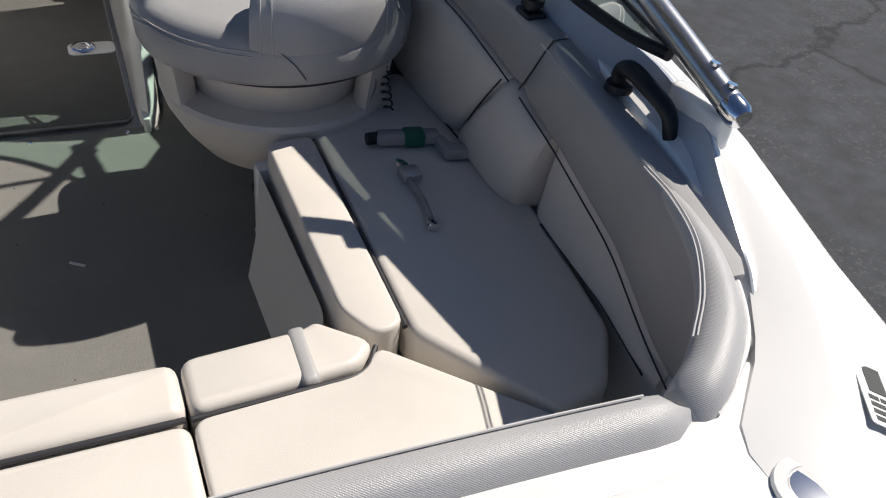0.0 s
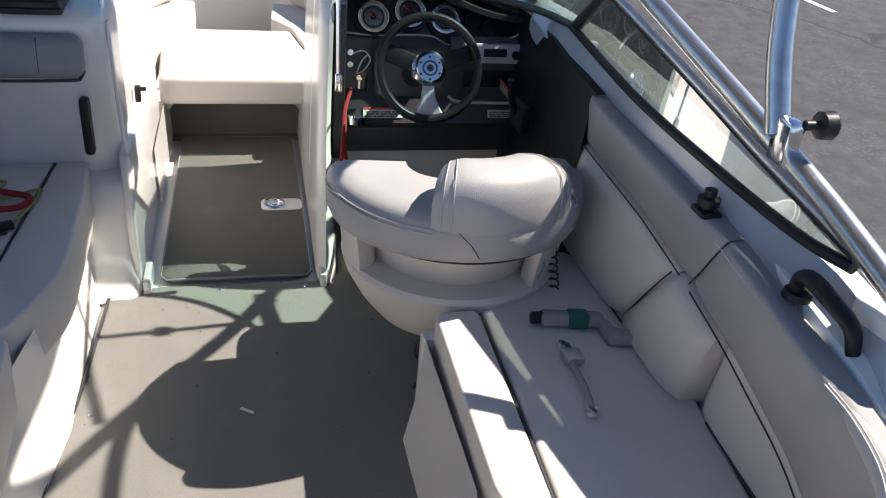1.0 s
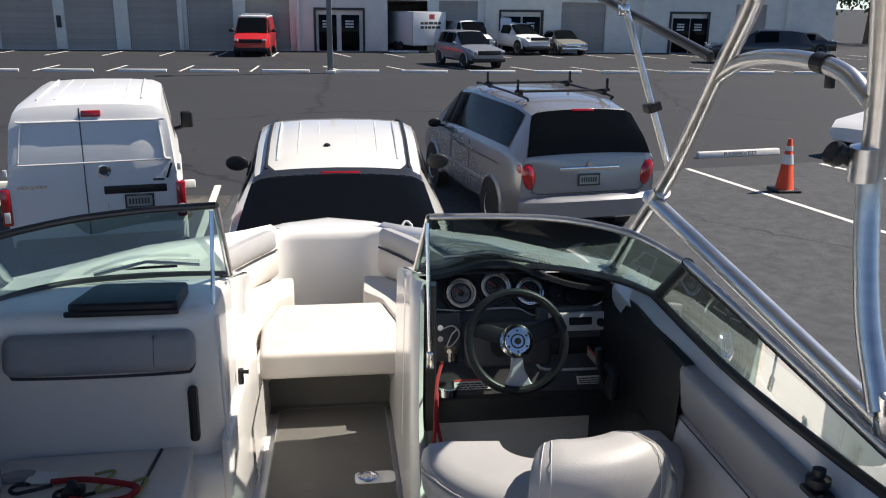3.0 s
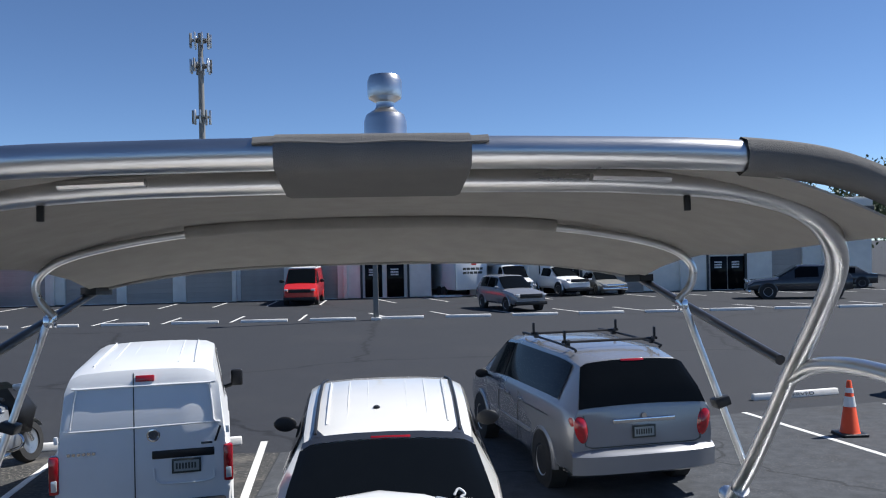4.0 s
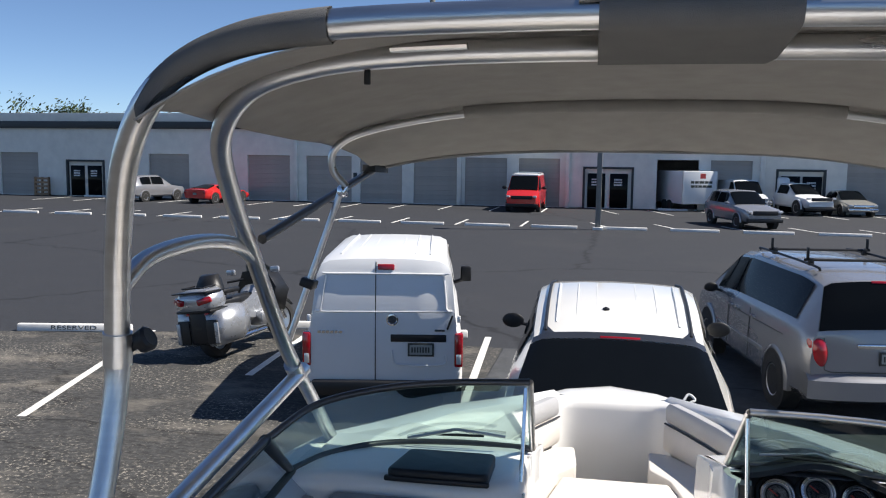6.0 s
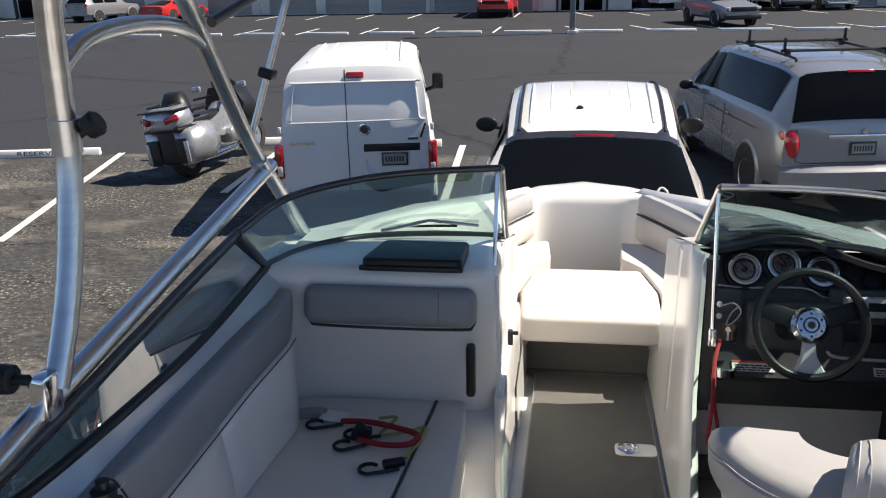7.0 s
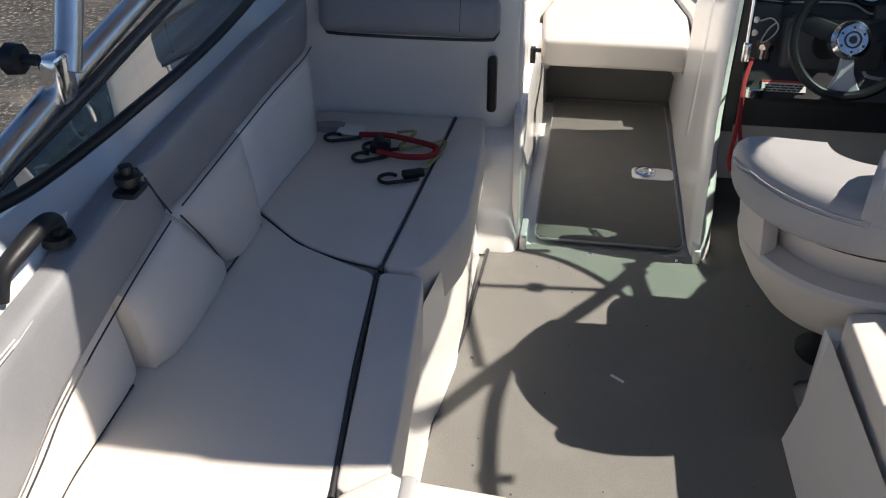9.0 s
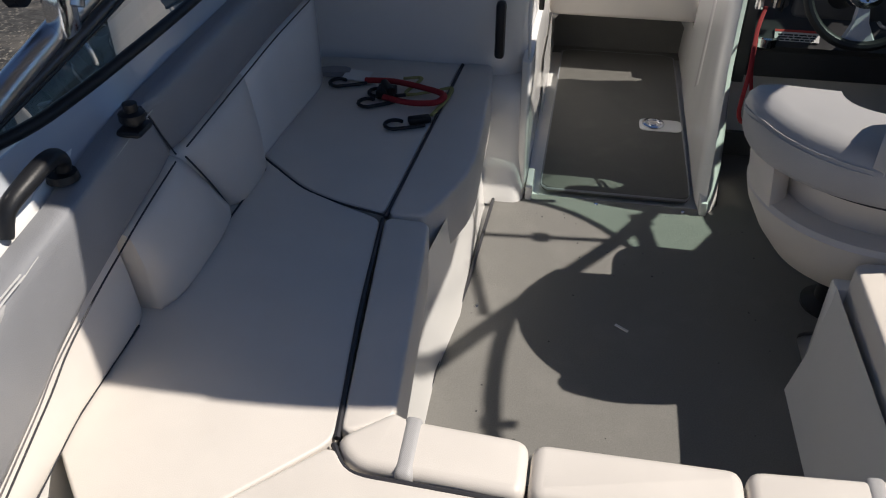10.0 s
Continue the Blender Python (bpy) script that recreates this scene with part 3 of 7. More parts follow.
part("pad", moved(box(-0.985, -0.405, -0.045, 0.03, -0.066, 0.066, 0.05, 6), pose(0, 2.645, 0.83, -10, 0, 0)), GREY, pad)
part("seam_band", moved(box(-0.528, -0.526, -0.0456, 0.0, -0.045, 0.055), pose(0, 2.645, 0.83, -10, 0, 0)), PIPING, pad)
part("piping", tube([(-0.975, 2.632, 0.785), (-0.96, 2.622, 0.770), (-0.93, 2.616, 0.764), (-0.7, 2.612, 0.762), (-0.45, 2.616, 0.764), (-0.42, 2.624, 0.772), (-0.41, 2.634, 0.79)], 0.005, 8, 3), PIPING, pad)
box_ = thing("dash_cover", "black moulded plastic cover on the port dash", "cover", boat=True)
part("body", prism(rounded([(-0.79, 2.645), (-0.455, 2.645), (-0.455, 2.89), (-0.76, 2.89)], 0.03), 0.945, 0.990, 0.015), BLACK, box_)
part("lip", box(-0.795, -0.45, 2.635, 2.655, 0.95, 0.968, 0.006), BLACK, box_)

helm = thing("helm_console", "charcoal helm console with gauges, radio and switches", "console", boat=True)
rows = []
for z, xi, ya, xo in ((0.0, 0.284, 2.635, 0.362), (0.10, 0.287, 2.685, 0.362), (0.22, 0.292, 2.745, 0.362), (0.36, 0.296, 2.81, 0.358), (0.44, 0.298, 2.845, 0.356), (0.60, 0.302, 2.87, 0.356), (0.85, 0.309, 2.90, 0.357), (0.925, 0.315, 2.93, 0.357), (0.945, 0.325, 2.95, 0.350)):
    back = 0.045 if z < 0.37 else 0.0
    rows.append([(x, y, z if y < 3.15 else min(z, 0.80)) for x, y in ((xi + 0.012, 3.72), (xi + 0.006, 3.1), (xi, ya + 0.10), (xi + 0.004, ya + 0.05), (xi + 0.014, ya + 0.018), (xi + 0.03, ya), (xi + 0.046, ya + 0.012), (xo - 0.006, ya + 0.06), (xo, ya + 0.13), (xo + back, 3.22), (xo + back, 3.72))])
part("passage_wall", loft(rows), GEL, helm, "white moulded passage wall", angle=60)
for y0, y1 in ((3.02, 3.10), (3.22, 3.34)):
    part("wall_rib", loft([[(x, y, z) for x, y in ((xi + 0.012, y0), (xi + 0.002, y0 + 0.02), (xi + 0.002, y1 - 0.02), (xi + 0.012, y1))] for z, xi in ((0.02, 0.292), (0.44, 0.303), (0.88, 0.314))]), GEL, helm, angle=60)
part("kick_carpet", box(0.405, 1.12, 3.075, 3.10, 0.0, 0.10, 0.006), HATCHM, helm, "grey carpeted kick strip")
part("dash_flange", loft([[(x, y, z) for x, y in ((0.357, 2.945), (0.362, 2.925), (0.398, 2.925), (0.408, 2.98), (0.357, 2.99))] for z in (0.37, 0.40, 0.60, 0.88, 0.935)]), DASH, helm, "charcoal flange at the passage side")
part("lower_white_panel", box(0.37, 1.12, 3.10, 3.14, 0.0, 0.40, 0.01), GEL, helm)
part("lower_panel", prism([(0.375, 2.97), (1.12, 2.97), (1.12, 3.03), (0.375, 3.03)], 0.375, 0.50, 0.008), DASH, helm)
rows = []
for x in np.linspace(0.375, 1.13, 14):
    u = (x - 0.375) / 0.755
    top = 0.90 + 0.075 * math.exp(-((u - 0.38) / 0.30) ** 2) - 0.06 * u
    rows.append([(x, 2.96, 0.475), (x, 2.93, 0.505), (x, 3.03, 0.62), (x, 3.06, 0.74), (x, 3.17, top - 0.02), (x, 3.10, top + 0.012), (x, 3.12, top + 0.03), (x, 3.26, top + 0.02), (x, 3.34, 0.88)])
part("dash", loft(rows, closed=False), DASH, helm)
part("dash_trim", tube([(0.40, 3.09, 0.925), (0.55, 3.085, 0.985), (0.66, 3.085, 1.0), (0.82, 3.085, 0.965), (1.0, 3.09, 0.90), (1.12, 3.10, 0.865)], 0.012, 10, 6), BLACK, helm)
part("centre_bezel", moved(box(-0.17, 0.17, -0.02, 0.02, -0.09, 0.09, 0.02, 3), pose(0.69, 3.03, 0.665, -12, 0, 0)), DASHPLATE, helm, "grey plate behind the wheel")
part("plate_trim", tube([(0.40, 3.075, 0.80), (0.52, 3.075, 0.79), (0.66, 3.075, 0.795), (0.74, 3.075, 0.79), (0.79, 3.07, 0.765), (0.83, 3.065, 0.765)], 0.0035, 8, 5), SILVER, helm, "thin silver trim line")
part("storage_lip", tube([(0.80, 3.0, 0.585), (0.84, 2.985, 0.57), (1.05, 2.985, 0.565), (1.09, 3.0, 0.58)], 0.006, 8, 5), SILVER, helm)
part("side_bezel", moved(box(-0.06, 0.06, -0.012, 0.012, -0.105, 0.105, 0.02, 3), pose(0.452, 3.045, 0.685, -10, 0, 0)), DASHPLATE, helm, "grey switch bezel")
FACE = pose(0, 0, 0, -28, 0, 0)
for x, z, r in ((0.52, 0.845, 0.056), (0.655, 0.868, 0.056), (0.79, 0.845, 0.054)):
    g = part("gauge", moved(lathe([(0, 0), (r, 0), (r + 0.006, 0.006), (r + 0.002, 0.016), (r - 0.004, 0.016), (r - 0.007, 0.006), (0, 0.006)], 28), pose(x, 3.115, z, 62, 0, 0)), CHROME, helm, "round gauge with a chrome bezel")
    part("surround", moved(lathe([(r + 0.006, 0.0), (r + 0.019, 0.0), (r + 0.017, 0.012), (r + 0.007, 0.014), (r + 0.006, 0.0)], 28), pose(x, 3.115, z, 62, 0, 0)), BLACK, g)
    part("dial", moved(cyl(0, 0, 0.005, 0.0075, r - 0.010), pose(x, 3.115, z, 62, 0, 0)), DIAL, g)
    part("dial_hub", moved(cyl(0, 0, 0.007, 0.010, r * 0.2), pose(x, 3.115, z, 62, 0, 0)), BLACK, g)
    part("dial_ring", moved(lathe([(r * 0.62, 0.0075), (r * 0.72, 0.0075), (r * 0.72, 0.0085), (r * 0.62, 0.0085), (r * 0.62, 0.0075)], 24), pose(x, 3.115, z, 62, 0, 0)), BLACK, g)
    part("needle", moved(box(-0.002, r * 0.6, -0.002, 0.002, 0.009, 0.0105), pose(x, 3.115, z, 62, 0, 0) @ pose(0, 0, 0, 0, 0, 140)), RED_INK, g)
for x, z, r in ((0.895, 0.845, 0.030), (0.965, 0.815, 0.030)):
    part("small_gauge", moved(lathe([(0, 0), (r, 0), (r, 0.014), (r - 0.006, 0.014), (r - 0.008, 0.006), (0, 0.006)], 20), pose(x, 3.115, z, 62, 0, 0)), BLACK, helm)
radio = part("radio", moved(box(-0.115, 0.115, -0.02, 0.02, -0.036, 0.036, 0.008), pose(0.965, 3.03, 0.745, -10, 0, 0)), SILVER, helm, "silver marine radio")
part("display", moved(box(-0.04, 0.05, -0.0225, -0.019, -0.012, 0.018), pose(0.965, 3.03, 0.745, -10, 0, 0)), BLACK, radio)
for k in range(3):
    part("button", moved(box(-0.105 + 0.02 * k, -0.09 + 0.02 * k, -0.023, -0.019, -0.025, -0.012), pose(0.965, 3.03, 0.745, -10, 0, 0)), BLACK, radio)
part("knob", moved(cyl(0, 0, 0, 0.012, 0.016), pose(1.05, 3.012, 0.745, 90, 0, 0)), BLACK, radio)
part("speaker_dial", moved(lathe([(0, 0), (0.022, 0), (0.020, 0.006), (0.008, 0.008), (0, 0.008)], 20), pose(0.885, 3.012, 0.742, 80, 0, 0)), BLACK, radio)
for k in range(4):
    part("rocker_switch", moved(box(-0.016, 0.016, -0.008, 0.008, -0.011, 0.011, 0.003), pose(0.86 + 0.045 * k, 3.0, 0.56, -30, 0, 0)), BLACK, helm)
part("cup_holder", moved(lathe([(0.030, -0.03), (0.042, -0.03), (0.045, 0.0), (0.038, 0.004), (0.036, -0.02), (0.0, -0.02)], 20), pose(0.45, 2.96, 0.53)), CHROME, helm)
part("radio_plate", moved(box(-0.15, 0.15, -0.014, 0.014, -0.10, 0.10, 0.018, 3), pose(0.955, 3.052, 0.70, -10, 0, 0)), DASHPLATE, helm, "grey plate round the radio")
part("storage_slot", moved(box(-0.12, 0.12, -0.016, 0.016, -0.034, 0.034, 0.008), pose(0.955, 3.04, 0.645, -10, 0, 0)), BLACK, helm, "black storage slot")
part("edge_trim", tube([(1.105, 3.03, 0.80), (1.108, 3.02, 0.70), (1.10, 2.99, 0.60), (1.09, 2.95, 0.53)], 0.004, 8, 4), SILVER, helm)
part("pod_trim", tube([(0.83, 3.065, 0.765), (0.95, 3.065, 0.775), (1.05, 3.06, 0.80), (1.10, 3.055, 0.845)], 0.0035, 8, 4), SILVER, helm)
part("ignition_panel", moved(box(-0.045, 0.045, -0.006, 0.006, -0.07, 0.07, 0.01), pose(0.445, 3.05, 0.68, -10, 0, 0)), BLACK, helm)
for z in (0.645, 0.69, 0.735):
    part("switch_knob", moved(cyl(0, 0, 0, 0.018, 0.013, 0.011), pose(0.43, 3.05, z, 80, 0, 0)), CHROME, helm)
for x, w, z in ((0.545, 0.145, 0.475), (0.995, 0.095, 0.475)):
    st = part("warning_label", moved(box(-w / 2, w / 2, -0.001, 0.001, -0.02, 0.02), pose(x, 2.953, z + 0.062, -41, 0, 0)), STICKER, helm, "white warning label")
    part("red_band", moved(box(-w / 2, w / 2, -0.002, -0.001, 0.012, 0.02), pose(x, 2.953, z + 0.062, -41, 0, 0)), RED_INK if w > 0.1 else INK, st)
    bars("print", st, pose(x, 2.948, z + 0.058, 49, 0, 0) @ Matrix.Diagonal((1, 1, 1, 1)), w * 0.85, 0.026, 3)
part("side_cowl", loft([[(xi - 0.025, y, 0.02), (xi - 0.012, y, 0.70), (xi, y, z - 0.045), (xi + 0.010, y, z - 0.022), (xi + 0.038, y, z - 0.02)] for y, xi, z in ((y, interp(DECK, y)[1] - float(np.interp(y, (2.2, 2.5, 2.85, 3.12), (0.088, 0.080, 0.035, 0.02))), interp(DECK, y)[2]) for y in np.linspace(2.20, 3.12, 14))], closed=False), BLACK, helm, "black moulded side cowl")
part("throttle_base", moved(box(-0.02, 0.02, -0.07, 0.07, -0.05, 0.05, 0.015), pose(0.995, 2.72, 0.62)), BLACK, helm)
part("throttle_lever", tube([(0.98, 2.72, 0.62), (0.95, 2.70, 0.69), (0.935, 2.68, 0.76)], 0.012, 10, 3), BLACK, helm)
st_ = part("side_label", moved(box(-0.002, 0.002, -0.055, 0.055, -0.018, 0.018), pose(0.996, 2.93, 0.64)), GREY, helm)
part("red_band", moved(box(-0.003, 0.0, -0.055, 0.055, 0.010, 0.018), pose(0.9955, 2.93, 0.64)), RED_INK, st_)
rows = []
for x in np.linspace(0.39, 1.10, 16):
    u = (x - 0.375) / 0.755
    top = 0.905 + 0.085 * math.exp(-((u - 0.38) / 0.26) ** 2) - 0.06 * u
    rows.append([(x, 3.11, top - 0.012), (x, 3.04, top + 0.006), (x, 3.045, top + 0.024), (x, 3.10, top + 0.036), (x, 3.30, top + 0.006), (x, 3.32, 0.90)])
part("gauge_hood", loft(rows, closed=False), BLACK, helm, "black peaked gauge hood")
part("side_pocket", prism(rounded([(1.02, 2.1), (1.08, 2.1), (1.10, 2.5), (1.01, 2.5)], 0.02), 0.02, 0.62, 0.02), BLACK, helm)

wheel = thing("steering_wheel", "black three-spoke steering wheel with a polished metal hub", "steering wheel", boat=True)
WM = pose(0.668, 2.775, 0.765, 68, 0, 0)
part("rim", moved(loft([[((0.172 + 0.016 * math.cos(b)) * math.cos(a), (0.172 + 0.016 * math.cos(b)) * math.sin(a), 0.018 * math.sin(b)) for b in (2 * math.pi * k / 10 for k in range(10))] for a in (2 * math.pi * j / 40 for j in range(41))], caps=False), WM), BLACK, wheel)
for ang in (160, 20):
    part("spoke", moved(moved(box(0.035, 0.168, -0.030 if ang != 270 else -0.02, 0.030 if ang != 270 else 0.02, -0.012, 0.004, 0.006), pose(0, 0, -0.012, 0, 0, ang)), WM), BLACK, wheel)
part("lower_spoke", moved(loft([[(-w, y, -0.018), (w, y, -0.018), (w * 0.8, y, -0.002), (-w * 0.8, y, -0.002)] for y, w in ((-0.04, 0.018), (-0.10, 0.026), (-0.14, 0.045), (-0.166, 0.062))]), WM), SILVER, wheel, "silver lower spoke")
hub = part("hub", moved(lathe([(0, -0.06), (0.055, -0.06), (0.06, 0.0), (0.046, 0.012), (0.044, 0.016), (0, 0.018)], 28), WM), CHROME, wheel, "polished metal hub")
part("emblem", moved(merge(lathe([(0.021, 0.017), (0.026, 0.017), (0.026, 0.020), (0.021, 0.020), (0.021, 0.017)], 24), cyl(0, 0, 0.017, 0.020, 0.012)), WM), BLACK, hub)
for k in range(6):
    part("screw", moved(moved(cyl(0, 0.037, 0.012, 0.018, 0.004, seg=8), pose(0, 0, 0, 0, 0, 60 * k)), WM), BLACK, hub)
part("column", moved(cyl(0, 0, -0.28, -0.05, 0.05, 0.04), WM), BLACK, wheel)


# ---- seats ----
def cushion(name, outline, z0, z1, material, label, group="", r=0.035, top=None, round_=0.03):
    ob = thing(name, label, "cushion", group, boat=True)
    part("pad", prism(rounded(outline, round_), z0, z1, r, 4, top), material, ob)
    return ob


def piping(ob, pts, r=0.006, material=PIPING):
    part("piping" if material is PIPING else "stitching", tube(pts, r, 8, 5), material, ob)


SEAT = (0.30, 0.42)
arc = [(-1.075, 2.10), (-0.995, 2.028), (-0.868, 1.917), (-0.755, 1.862), (-0.622, 1.825)]
c = cushion("seat_cushion", [*arc, (-0.572, 2.80), (-1.09, 2.78), (-1.088, 2.2)], *SEAT, VINYL, "cream vinyl forward port seat cushion with a curved rear seam", "cockpit seat cushions", 0.022)
piping(c, [(x, y - 0.004, 0.417) for x, y in arc], 0.0032)
c = cushion("seat_cushion", [(-0.628, 1.80), *[(x, y - 0.008) for x, y in arc[::-1][1:]], (-1.075, 1.40), (-1.04, 0.98), (-0.90, 0.82), (-0.80, 0.80), (-0.545, 1.075)], *SEAT, VINYL, "cream vinyl port lounge seat cushion", "cockpit seat cushions", 0.02)
c = cushion("seat_bolster", [(-0.562, 2.80), (-0.615, 1.815), (-0.515, 1.825), (-0.475, 1.93), (-0.438, 2.06), (-0.430, 2.16), (-0.445, 2.6), (-0.462, 2.80)], 0.25, 0.425, VINYL, "cream vinyl front bolster of the port seat", "seat front bolsters", 0.04)
piping(c, [(-0.568, 2.79, 0.418), (-0.59, 2.3, 0.418), (-0.618, 1.81, 0.418)])
c = cushion("seat_bolster", [(-0.617, 1.805), (-0.538, 1.085), (-0.445, 1.14), (-0.50, 1.80)], 0.25, 0.425, VINYL, "cream vinyl front bolster of the port lounge seat", "seat front bolsters", 0.04)
piping(c, [(-0.622, 1.80, 0.418), (-0.59, 1.45, 0.418), (-0.541, 1.08, 0.418)])
# stern bench
for s in (-1, 1):
    c = cushion("seat_bolster", [(s * 0.545, 1.075), (s * 0.50, 1.02), (s * 0.19, 1.0), (s * 0.19, 1.13), (s * 0.42, 1.145), (s * 0.45, 1.16)], 0.26, 0.43, VINYL, "cream vinyl stern bench bolster with a grey stitched band", "seat front bolsters", 0.038)
    part("grey_band", prism([(s * 0.385, 1.004), (s * 0.42, 1.006), (s * 0.425, 1.149), (s * 0.39, 1.147)], 0.30, 0.434, 0.012), PALE, c, "pale grey band")
    piping(c, [(s * 0.545, 1.07, 0.412), (s * 0.50, 1.012, 0.414), (s * 0.40, 1.002, 0.416), (s * 0.19, 0.995, 0.416)])
c = cushion("seat_bolster", [(-0.185, 1.0), (0.185, 1.0), (0.185, 1.13), (-0.185, 1.13)], 0.26, 0.43, VINYL, "cream vinyl stern bench centre bolster", "seat front bolsters", 0.038)
piping(c, [(-0.18, 0.997, 0.416), (0.18, 0.997, 0.416)])
for s in (-1, 1):
    cushion("seat_cushion", [(s * 0.19, 0.992), (s * 0.50, 1.01), (s * 0.545, 1.068), (s * 0.81, 0.80), (s * 0.70, 0.62), (s * 0.19, 0.60)], *SEAT, VINYL, "cream vinyl stern corner seat cushion", "cockpit seat cushions", 0.02)
cushion("seat_cushion", [(-0.186, 0.992), (0.186, 0.992), (0.186, 0.60), (-0.186, 0.60)], *SEAT, VINYL, "cream vinyl stern centre seat cushion", "cockpit seat cushions", 0.02)
# starboard lounge
c = cushion("seat_bolster", [(0.512, 1.80), (0.507, 1.17), (0.55, 1.085), (0.615, 1.10), (0.632, 1.81)], 0.26, 0.43, VINYL, "cream vinyl front bolster of the starboard seat", "seat front bolsters", 0.038)
piping(c, [(0.636, 1.80, 0.416), (0.63, 1.45, 0.416), (0.617, 1.10, 0.416)])
part("stitching", tube([(0.522, 1.78, 0.425), (0.518, 1.2, 0.425)], 0.002, 6), THREAD, c)
cushion("seat_cushion", [(0.642, 1.83), (0.72, 2.02), (0.98, 2.12), (1.04, 2.0), (1.065, 1.40), (1.02, 0.98), (0.93, 0.84), (0.81, 0.81), (0.624, 1.08)], *SEAT, VINYL, "cream vinyl starboard lounge seat cushion", "cockpit seat cushions", 0.02)


def side_pad(name, s, ys, zlo, zhi, tlo, thi, material, label, group, cut=None, down=0.0, puff=0.0, flat=False):
    """Upholstered pad along the side, thick towards the cockpit; zlo and zhi are heights along y."""
    ob = thing(name, label, "backrest", group, boat=True)
    rings = []
    n = max(10, int((ys[-1] - ys[0]) / 0.03))
    for i, y in enumerate(np.linspace(ys[0], ys[-1], n)):
        xi = interp(DECK, y)[1] - pad_inset(y)
        u = i / (n - 1)
        e = min(1, 0.74 + 0.26 * math.sqrt(min(1, min(u, 1 - u) * (n - 1) / 2.5)))
        a, b = zlo(y), zhi(y)
        lo, hi = xi - 0.002, xi - 0.005
        zm = (a + b) / 2
        pf = puff * max(0.0, math.sin(math.pi * u)) ** 0.25
        k = 0.62 * max(0, 1 - abs(y - cut) / 0.45) if cut else 0
        j = down * max(0, 1 - abs(y - (ys[0] if abs(ys[0] - 1.61) < 0.05 else ys[-1])) / 0.3) if down else 0
        crown = ((hi - thi * e, b - 0.035), (hi - thi * 0.97 * e, b - 0.014), (hi - thi * 0.86 * e, b - 0.003), (hi - thi * 0.5 * e, b), (hi, b - 0.001)) if flat else ((hi - thi * e - pf * 0.4, b - 0.045), (hi - thi * 0.86 * e - pf * 0.2, b - 0.018), (hi - thi * 0.5 * e, b - 0.004), (hi - thi * 0.2 * e, b - 0.002), (hi, b - 0.002))
        rings.append([(s * x, y - k * (z - a) + j * (b - z), z) for x, z in ((lo, a), (lo - tlo * 0.7 * e, a), (lo - tlo * 0.93 * e - pf * 0.5, a + 0.008), (lo - tlo * e - pf * 0.8, a + 0.025), (lo * 0.5 + hi * 0.5 - (tlo + thi) * 0.52 * e - pf, zm), *crown, (hi, zm))])
    part("pad", loft(rings), material, ob, angle=60)
    return ob


